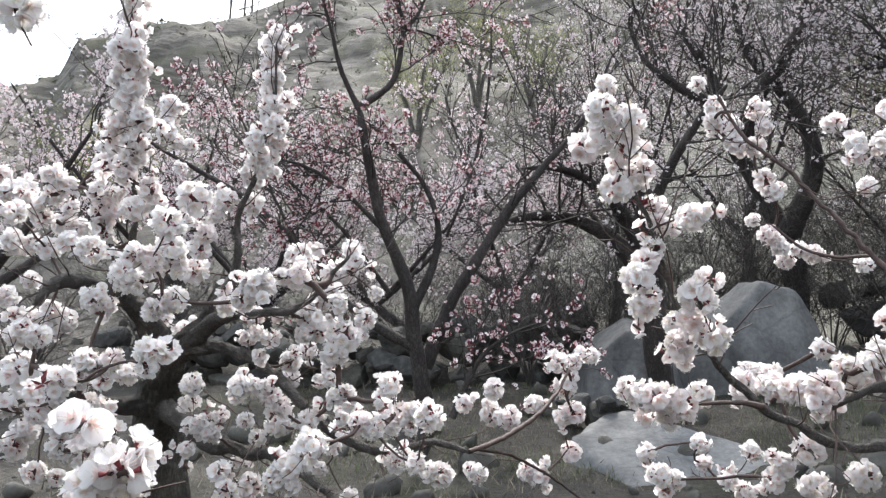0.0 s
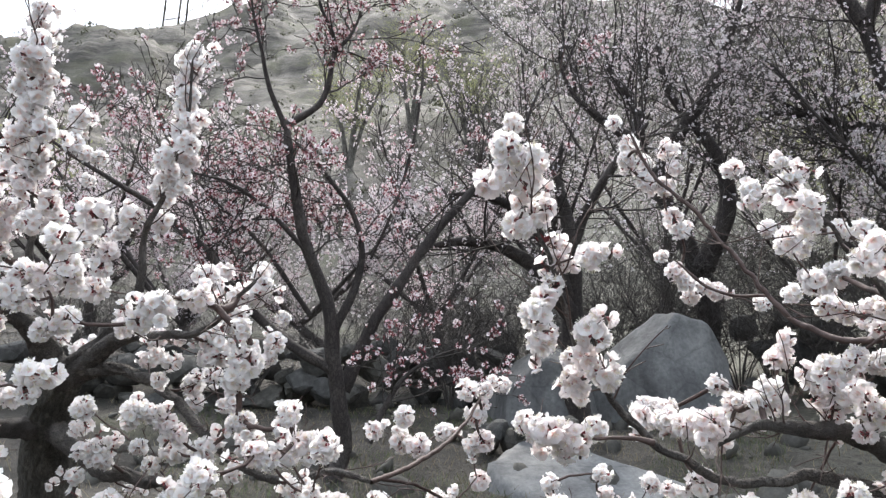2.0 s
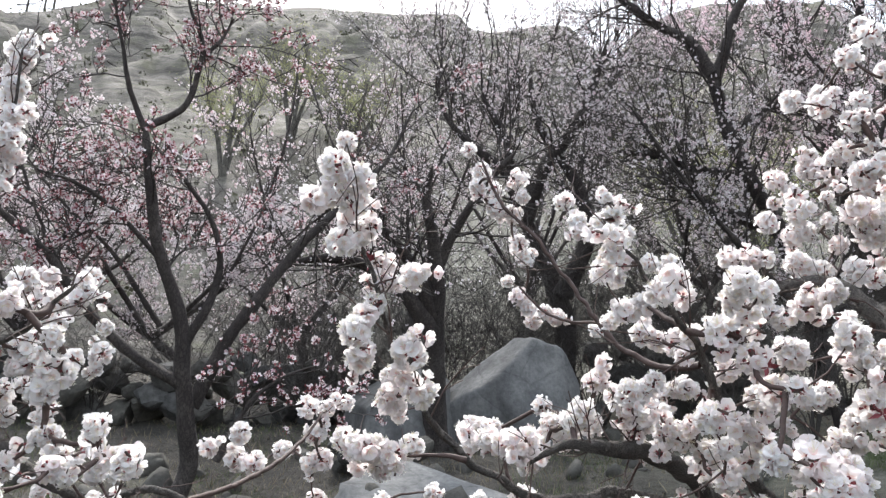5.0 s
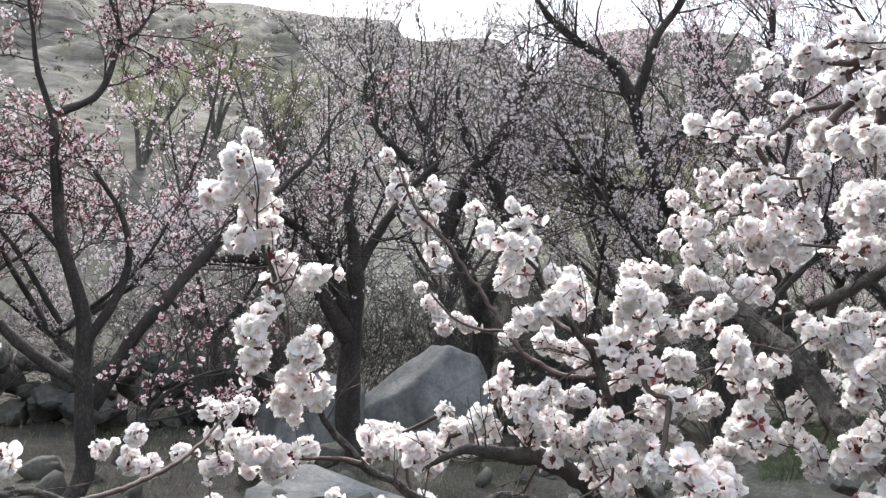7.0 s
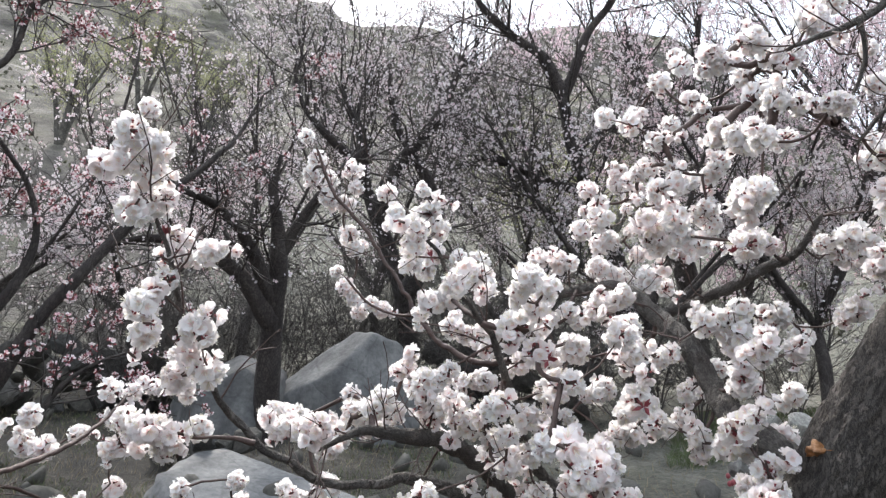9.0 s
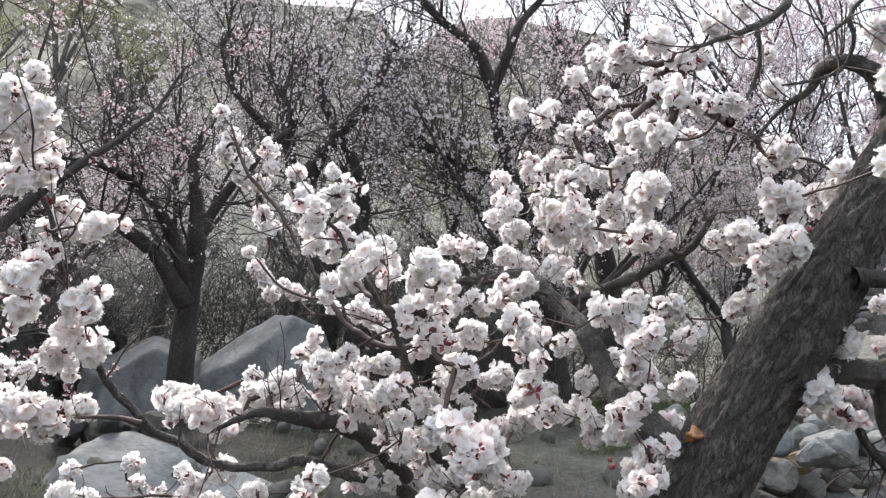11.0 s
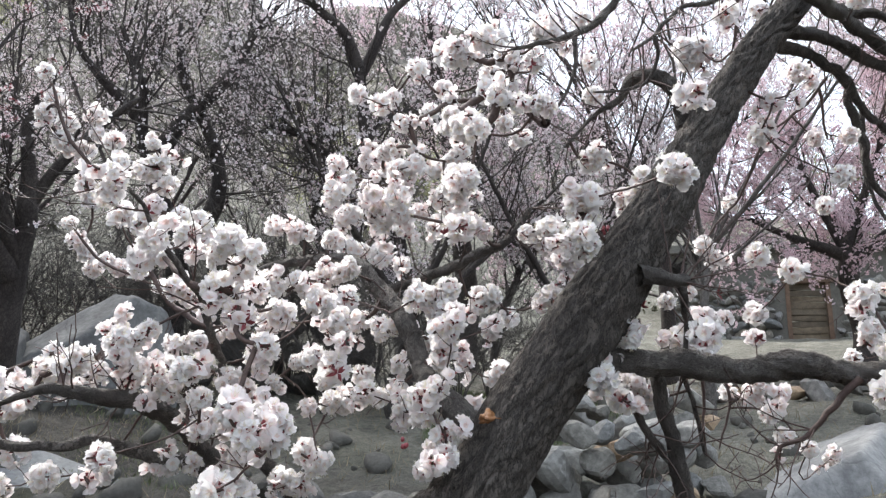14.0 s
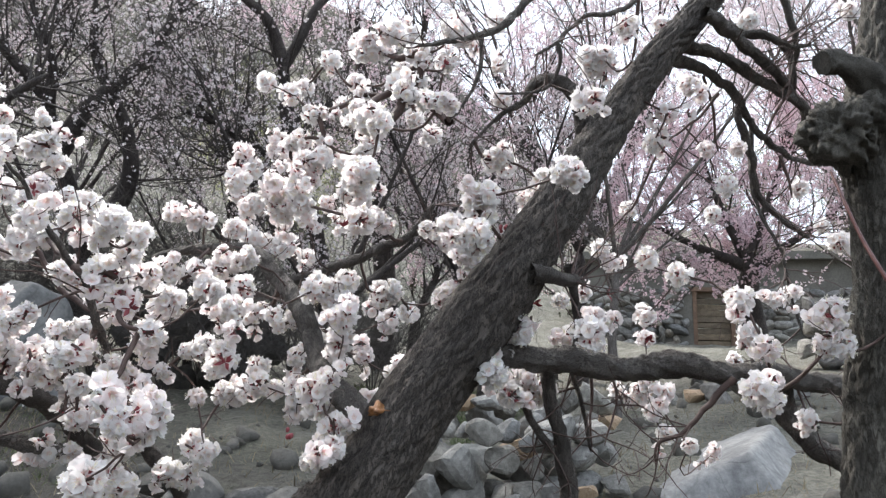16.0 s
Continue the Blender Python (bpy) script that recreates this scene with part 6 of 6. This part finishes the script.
near_right_spots += [(1.471, 1.313, 2.323, 0.84), (1.387, 1.158, 2.220, 0.76), (1.411, 1.115, 2.264, 1.01), (1.750, 1.436, 2.438, 1.17), (1.466, 1.185, 2.345, 0.70), (1.766, 1.416, 2.445, 0.97), (1.381, 1.229, 2.453, 1.09), (1.585, 1.441, 2.624, 0.96), (1.799, 1.512, 2.678, 1.05), (1.427, 1.195, 2.407, 0.97), (1.447, 1.174, 2.413, 0.76), (1.807, 1.484, 2.908, 1.01), (1.619, 1.249, 2.594, 1.09), (1.541, 1.139, 2.491, 0.84), (1.425, 1.011, 2.515, 0.94), (1.442, 0.991, 2.519, 0.94), (1.463, 0.984, 2.531, 0.89), (1.428, 0.986, 2.542, 0.78), (1.277, 0.757, 2.398, 1.05), (1.547, 0.977, 2.613, 0.99), (1.467, 0.869, 2.488, 1.10), (1.742, 1.034, 2.645, 1.08)]
near_right_spots += [(1.746, 1.018, 2.656, 1.08), (1.508, 0.798, 2.553, 1.25), (1.528, 0.793, 2.530, 1.02), (1.644, 1.095, 2.597, 1.05), (1.426, 0.878, 2.387, 1.25), (1.327, 0.763, 2.295, 0.95), (1.823, 1.154, 2.594, 1.13), (1.359, 0.735, 2.282, 0.86), (1.488, 0.882, 2.423, 0.90), (1.276, 0.616, 2.209, 0.70), (1.286, 0.607, 2.203, 0.78), (1.343, 0.908, 2.306, 1.06), (1.342, 0.924, 2.285, 0.83), (1.295, 0.808, 2.230, 1.25), (1.283, 0.820, 2.231, 1.06), (1.213, 0.707, 2.165, 0.89), (1.696, 1.089, 2.471, 0.98), (1.738, 1.061, 2.433, 1.04), (1.585, 1.156, 2.351, 0.94), (1.590, 1.140, 2.371, 0.94), (1.579, 1.170, 2.339, 0.94), (1.205, 0.736, 2.070, 1.21)]
near_right_spots += [(1.201, 0.747, 2.057, 0.98), (1.169, 0.684, 2.057, 0.83), (1.352, 0.890, 2.101, 0.79), (1.580, 1.183, 2.257, 0.99), (1.569, 1.203, 2.237, 0.83), (1.601, 1.185, 2.216, 0.83), (1.584, 1.219, 2.175, 1.10), (1.295, 0.830, 2.022, 1.23), (1.386, 0.884, 2.064, 0.88), (1.404, 0.871, 2.047, 0.79), (1.570, 0.862, 2.071, 0.81), (1.429, 0.773, 2.030, 0.73), (1.456, 0.734, 2.043, 1.07), (1.472, 0.723, 2.021, 0.98), (1.587, 0.847, 2.052, 0.86), (1.566, 0.711, 2.217, 1.07), (1.573, 0.696, 2.220, 0.93), (2.094, 1.073, 2.458, 1.12), (2.078, 1.058, 2.510, 0.92), (1.361, 0.595, 2.042, 1.08), (1.371, 0.574, 2.049, 0.96), (1.372, 0.588, 2.017, 1.08)]
near_right_spots += [(1.287, 0.531, 1.952, 0.91), (1.281, 0.547, 1.937, 0.84), (1.294, 0.533, 1.927, 0.77), (1.432, 0.663, 1.958, 0.81), (1.444, 0.655, 1.938, 0.73), (1.299, 0.521, 1.934, 0.63), (1.733, 0.739, 2.185, 0.90), (1.743, 0.741, 2.155, 0.90), (1.646, 0.658, 2.136, 0.93), (1.647, 0.631, 2.170, 1.25), (1.650, 0.621, 2.174, 1.03), (1.586, 0.530, 2.169, 1.10), (1.365, 0.405, 2.055, 1.01), (1.374, 0.394, 2.045, 0.80), (1.735, 0.576, 2.501, 1.04), (1.749, 0.548, 2.499, 1.04), (1.752, 0.570, 2.477, 0.94), (1.509, 0.449, 2.258, 1.19), (1.504, 0.461, 2.256, 0.85), (1.655, 0.777, 2.512, 0.79), (1.688, 0.791, 2.443, 0.95), (2.064, 1.100, 2.964, 1.25)]
near_right_spots += [(1.458, 0.574, 1.819, 1.17), (1.468, 0.561, 1.810, 0.86), (1.450, 0.590, 1.811, 0.78), (1.402, 0.577, 1.731, 1.05), (1.612, 0.688, 1.723, 0.97), (1.488, 0.593, 1.702, 0.99), (1.594, 0.714, 1.743, 0.79), (1.631, 0.663, 1.754, 0.80), (1.687, 0.579, 1.837, 1.12), (1.692, 0.566, 1.846, 0.89), (1.886, 0.678, 1.979, 0.77), (1.882, 0.630, 2.081, 0.88), (1.660, 0.599, 1.910, 0.67)]
near_right_spots += [(0.781, 1.606, 1.562, 1.25), (0.793, 1.430, 1.521, 1.07), (0.953, 1.233, 1.558, 0.90), (0.986, 1.256, 1.637, 0.92), (1.190, 1.142, 1.588, 1.01), (0.891, 1.131, 1.685, 0.91), (0.859, 1.194, 1.725, 0.86), (0.714, 1.354, 1.666, 1.01), (0.810, 1.390, 1.686, 0.96), (0.690, 1.335, 1.644, 1.00), (1.156, 1.161, 1.533, 1.01), (1.184, 1.143, 1.523, 0.92), (1.714, 0.092, 1.798, 0.82), (1.709, 0.117, 1.794, 0.70), (1.953, 0.119, 1.600, 1.04), (1.644, 0.650, 1.716, 0.91), (1.963, 0.578, 1.758, 0.73), (1.973, 0.555, 1.771, 0.73), (2.300, 0.288, 2.294, 0.87), (0.849, 1.318, 2.133, 0.95), (1.075, 1.275, 1.920, 0.97), (1.195, 0.978, 2.094, 1.13)]
near_right_spots += [(1.487, 1.408, 2.379, 1.12), (1.184, 1.346, 2.102, 0.95), (1.331, 1.262, 2.474, 0.98), (1.544, 1.290, 2.648, 1.09), (1.702, 1.358, 2.784, 1.20)]
near_left_spots += [(-0.186, 1.433, 1.780, 1.25), (-0.267, 1.596, 1.817, 1.11), (-0.331, 1.663, 1.997, 1.05), (-0.338, 1.388, 1.681, 0.79)]
clothe(near_left, near_left_spots)
clothe(near_right, near_right_spots)
for k, place in enumerate(((1.090, 0.719, 1.610), (1.458, 0.602, 2.013), (1.508, 0.627, 2.031))):
    buds = Shape()
    for j in range(6):
        tip = np.array(place) + unit(rng.normal(size=3)) * 0.006
        V, F = BALLS[2]
        buds.add(V * (0.0032, 0.0032, 0.0042) + tip, F)
    part("bud_cluster", buds, CALYX, near_right.ob, "tight crimson flower buds")


def leaf_tuft(t, place, seed):
    """Crimson leaves just unfolding from a bud among the flowers."""
    g = np.random.default_rng(seed)
    s = Shape()
    for k in range(7):
        M = facing(unit(g.normal(size=3) + np.array((-0.4, -0.8, 0.3))), g.uniform(0, 6))
        V = np.array(((0, 0, 0), (0.0035, 0.0012, 0.006), (0, 0, 0.016), (-0.0035, 0.0012, 0.006), (0, -0.0012, 0.006))) * g.uniform(0.8, 1.4)
        s.add(V @ M.T + np.array(place), [(0, 1, 4), (1, 2, 4), (0, 4, 3), (4, 2, 3)])
    part("leaf_tuft", s, CALYX, t.ob, "dark crimson unfolding leaves")


for k, place in enumerate(((0.896, 0.888, 1.781), (0.833, 1.201, 2.016), (1.041, 0.837, 1.715), (0.921, 1.296, 1.666), (1.258, 0.831, 2.001), (1.724, 1.017, 2.628), (1.187, 1.107, 1.560), (0.323, 1.080, 1.944), (-0.563, 1.053, 1.670), (1.609, 0.627, 1.895), (2.037, 0.585, 1.883), (1.673, 0.497, 1.915))):
    leaf_tuft(near_left if place[0] < 0.1 else near_right, place, 400 + k)
gum = rock_shape((0.019, 0.017, 0.011), 5, 3, 9, 0.5, 6.0)
gum.v[0] = gum.v[0] + np.array((1.258, 0.704, 1.657))
part("gum_lump", gum, FUNGUS, near_right.ob, "orange lump of dried gum")
canopy(mid_pink, [(8, 0.55, 58, 0.06), (6, 0.27, 52, 0.08), (2, 0.12, 48, 0.1)], mid_blooms, PETAL_PINK, 1, spread=0.006, size=(1.25, 1.85), parts=300, bare=0.5, tip=0.0028, skip=(7,))
canopy(mid_arch, [(10, 1.0, 60, 0.05), (7, 0.5, 50, 0.05), (4, 0.25, 45, 0.05)], far_blooms, PETAL_PALE, 1, size=(0.5, 0.9), bare=0.6, tip=0.0022)
canopy(far_crown, [(14, 1.2, 48, 0.15), (8, 0.6, 42, 0.2), (4, 0.3, 40, 0.2)], far_blooms, PETAL_PALE, 2, size=(0.6, 1.05), bare=0.5)
canopy(far_dark, [(13, 1.2, 48, 0.12), (7, 0.6, 42, 0.2), (4, 0.3, 40, 0.2)], far_blooms, PETAL_PALE, 2, size=(0.55, 0.95), bare=0.75, tip=0.0022)
canopy(far_green, [(14, 1.3, 48, 0.2), (7, 0.65, 42, 0.2), (3, 0.3, 40, 0.2)], far_blooms, PETAL_PALE, 1, bare=0.3)
canopy(far_lilac, [(13, 1.0, 50, 0.22), (8, 0.5, 42, 0.2), (4, 0.24, 40, 0.15)], far_blooms, PETAL_LILAC, 5, size=(0.8, 1.25), bare=-0.2)


def orchard_tree(x, y, height, spread, label, petals, per, seed, bare=0.0, plan=None, size=(0.75, 1.35), wood=1.0, bark_mat=None, tip=0.002):
    """A background apricot tree: several leaning stems from a short trunk."""
    g = np.random.default_rng(seed)
    z = ground_z(x, y)
    t = tree("apricot_tree", (x, y, z), label, bark_mat or BARK_FAR, "apricot trees")
    limb(t, "trunk", [(x, y, z - 0.1, 0.13 * wood), (x + g.normal(0, 0.05), y, z + height * 0.15, 0.10 * wood), (x + g.normal(0, 0.1), y + g.normal(0, 0.1), z + height * 0.3, 0.085 * wood)])
    top = t.limbs[0][-1]
    for k in range(6):
        a = k * 1.05 + g.normal(0, 0.3)
        d = np.array((math.cos(a), math.sin(a), 0)) * spread * g.uniform(0.6, 1.1)
        h = height * g.uniform(0.5, 0.75)
        limb(t, "limb", [tuple(top[:3]) + (0.06 * wood,), tuple(top[:3] + d * 0.35 + (0, 0, h * 0.3)) + (0.045 * wood,), tuple(top[:3] + d * 0.75 + (0, 0, h * 0.7)) + (0.025 * wood,), tuple(top[:3] + d + (0, 0, h)) + (0.01,)])
    canopy(t, plan or [(9, height * 0.3, 45, 0.25), (7, height * 0.14, 42, 0.2), (3, height * 0.07, 42, 0.2)], far_blooms, petals, per, tip=tip, size=size, bare=bare)
    return t


WHITE_LABEL, PINK_LABEL = "apricot tree on the slope in white blossom", "apricot tree on the slope in pink blossom"
orchard_tree(-4.4, 6.4, 2.6, 1.9, WHITE_LABEL, PETAL_PALE, 2, 1)
orchard_tree(-3.2, 8.6, 2.6, 2.0, PINK_LABEL, PETAL_PINK, 2, 2, 0.3, wood=0.7)
orchard_tree(-0.6, 8.2, 2.2, 2.1, WHITE_LABEL, PETAL_PALE, 2, 3, wood=0.6)
orchard_tree(2.1, 9.2, 4.0, 1.5, WHITE_LABEL, PETAL_PALE, 2, 9, wood=0.6)
orchard_tree(4.2, 10.2, 4.8, 2.2, WHITE_LABEL, PETAL_PALE, 2, 4, 0.6, wood=0.6)
orchard_tree(6.4, 8.8, 4.2, 2.2, WHITE_LABEL, PETAL_PALE, 2, 5, 0.7, wood=0.6)
orchard_tree(4.9, 7.6, 2.6, 1.8, WHITE_LABEL, PETAL_PALE, 1, 11, 0.6, wood=0.5)
orchard_tree(7.0, 6.1, 4.8, 2.2, PINK_LABEL, PETAL_LILAC, 4, 6, -0.2, size=(0.8, 1.2), wood=0.5, tip=0.0014)
orchard_tree(9.2, 5.0, 6.4, 2.7, PINK_LABEL, PETAL_PINK, 2, 12)
orchard_tree(7.0, 3.3, 5.2, 2.1, WHITE_LABEL, PETAL_BLUSH, 6, 41, -0.5, size=(0.7, 1.1), wood=0.45, bark_mat=BARK_HAZED, tip=0.0013)
orchard_tree(11.2, 1.4, 6.6, 2.6, WHITE_LABEL, PETAL_BLUSH, 6, 42, -0.5, size=(0.8, 1.3), wood=0.6, bark_mat=BARK_HAZED, tip=0.0013)
orchard_tree(9.6, 0.6, 6.4, 2.8, WHITE_LABEL, PETAL_BLUSH, 5, 8, -0.3, size=(0.7, 1.1), wood=0.6, bark_mat=BARK_HAZED, tip=0.0013)
orchard_tree(13.5, 2.2, 6.8, 2.8, WHITE_LABEL, PETAL_BLUSH, 5, 43, -0.4, size=(0.9, 1.4), wood=0.7, bark_mat=BARK_HAZED, tip=0.0016)
orchard_tree(0.7, 8.6, 2.5, 1.7, PINK_LABEL, PETAL_PINK, 2, 44, 0.3, wood=0.6)
orchard_tree(-1.9, 7.7, 2.3, 1.6, WHITE_LABEL, PETAL_PALE, 2, 45, wood=0.6)


orchard_tree(5.0, 5.2, 3.0, 1.7, WHITE_LABEL, PETAL_PALE, 2, 15, 0.7, wood=0.6)
orchard_tree(6.2, 4.3, 3.2, 1.7, WHITE_LABEL, PETAL_PALE, 2, 16, wood=0.6)


def shrub(x, y, height, width, seed):
    """A tangle of thin dead stems rising from one root."""
    g = np.random.default_rng(seed)
    z = ground_z(x, y)
    ob = thing("dry_shrub", (x, y, z), "tangled leafless dark shrub among stones", "shrub", "dry shrubs")
    a = np.arange(9) * 0.7 + g.uniform(0, 6)
    foot = np.array((x, y, z - 0.03))
    u = np.linspace(0, 1, 6)[None, :, None]
    tipv = np.stack((np.cos(a) * width * g.uniform(0.3, 1, 9), np.sin(a) * width * g.uniform(0.3, 1, 9), height * g.uniform(0.7, 1.1, 9)), -1)
    P = foot + tipv[:, None] * u ** np.array((1.3, 1.3, 0.8)) + g.normal(0, 0.02, (9, 6, 3)) * u
    R = np.repeat(np.linspace(0.008, 0.003, 6)[None], 9, 0)
    for k in range(9):
        s = Shape()
        tubes(s, P[k:k + 1], R[k:k + 1], 5)
        part("stem", s, DRY_STEM, ob)
    s = Shape()
    A, RA = sprout(P, R, 14, height * 0.45, 50, 0.0, 4, tip=0.002, wob=0.25)
    tubes(s, A, RA, 3)
    B, RB = sprout(A, RA, 5, height * 0.22, 50, 0.0, 2, tip=0.0016, wob=0.25)
    tubes(s, B, RB, 3)
    part("brushwood", s, DRY_STEM, ob, kind="stuff")


for k, (az, r, h) in enumerate(((-30, 6.6, 1.0), (-22, 7.0, 0.9), (-9, 7.2, 0.8), (6, 7.0, 0.9), (12, 7.2, 1.1), (21, 7.6, 1.3), (27, 7.9, 1.3), (32, 7.4, 1.2), (37, 7.0, 1.2), (42, 6.8, 1.0), (47, 7.4, 1.0), (53, 7.8, 1.0), (2, 8.8, 1.0), (9, 8.6, 1.2), (16, 8.8, 1.3), (-15, 8.2, 1.0), (24, 9.4, 1.5), (30, 9.6, 1.5), (44, 8.4, 1.3), (40, 9.5, 1.4), (10, 7.6, 0.9), (15, 8.0, 1.5), (18, 8.2, 1.6), (22, 8.2, 1.5), (25, 8.4, 1.6), (29, 8.6, 1.6), (34, 8.4, 1.5), (5, 7.8, 1.2), (38, 8.0, 1.4), (-3, 7.4, 1.0), (-20, 8.4, 1.2), (49, 8.0, 1.2))):
    shrub(r * math.sin(radians(az)), r * math.cos(radians(az)), h, h * 0.8, 200 + k)


def green_tree(x, y, height, label, seed):
    """A slender tree far up the slope, hazed with first yellow-green leaf."""
    g = np.random.default_rng(seed)
    z = ground_z(x, y)
    t = tree("willow_tree", (x, y, z), label, BARK_GREY, "willow trees")
    for k in range(5):
        a = k * 1.26
        limb(t, "trunk" if k == 0 else "limb", [(x, y, z - 0.2, 0.12), (x + 0.5 * math.cos(a), y + 0.5 * math.sin(a), z + height * 0.4, 0.08), (x + 1.3 * math.cos(a), y + 1.3 * math.sin(a), z + height * g.uniform(0.7, 0.9), 0.03)])
    canopy(t, [(9, height * 0.28, 35, 0.3), (5, height * 0.15, 35, 0.2), (2, height * 0.09, 35, 0.1)], far_blooms[:3], LEAF, 5, spread=0.3, size=(0.9, 1.7), tip=0.006)


for az, r, h, sd in ((-3, 30, 4.5, 31), (2, 33, 5.5, 32), (7, 31, 4.6, 33), (-27, 24, 3.2, 34), (34, 22, 4.5, 35), (39, 20, 4.0, 36), (73, 27, 6.5, 37), (80, 29, 7.0, 38)):
    green_tree(r * math.sin(radians(az)), r * math.cos(radians(az)), h, "willow coming into yellow-green leaf on the hillside", sd)


def poplar(x, y, height, seed):
    """A bare columnar poplar on the ridge."""
    g = np.random.default_rng(seed)
    z = ground_z(x, y)
    t = thing("poplar_tree", (x, y, z), "bare slender poplar on the ridge", "tree", "poplars")
    s = Shape()
    P = np.array([[(x, y, z - 0.5), (x + g.normal(0, 0.1), y, z + height * 0.5), (x + g.normal(0, 0.1), y, z + height)]])
    tubes(s, P, np.array([[0.14, 0.09, 0.02]]), 6)
    part("trunk", s, BARK_GREY, t)
    Q, RQ = sprout(P, np.array([[0.14, 0.09, 0.03]]), 60, height * 0.22, 18, 0.6, 5, low=0.15, tip=0.012, wob=0.06)
    s = Shape()
    tubes(s, Q, RQ, 3)
    part("brushwood", s, BARK_GREY, t, kind="stuff")


for k, (az, r) in enumerate(((-18.5, 80), (-17.4, 82), (-16.8, 79), (-13.2, 80), (28.6, 60), (29.4, 62), (30.3, 61), (31.0, 60), (31.6, 63))):
    poplar(r * math.sin(radians(az)), r * math.cos(radians(az)), 9.0 if az < 0 else 11.0, 70 + k)
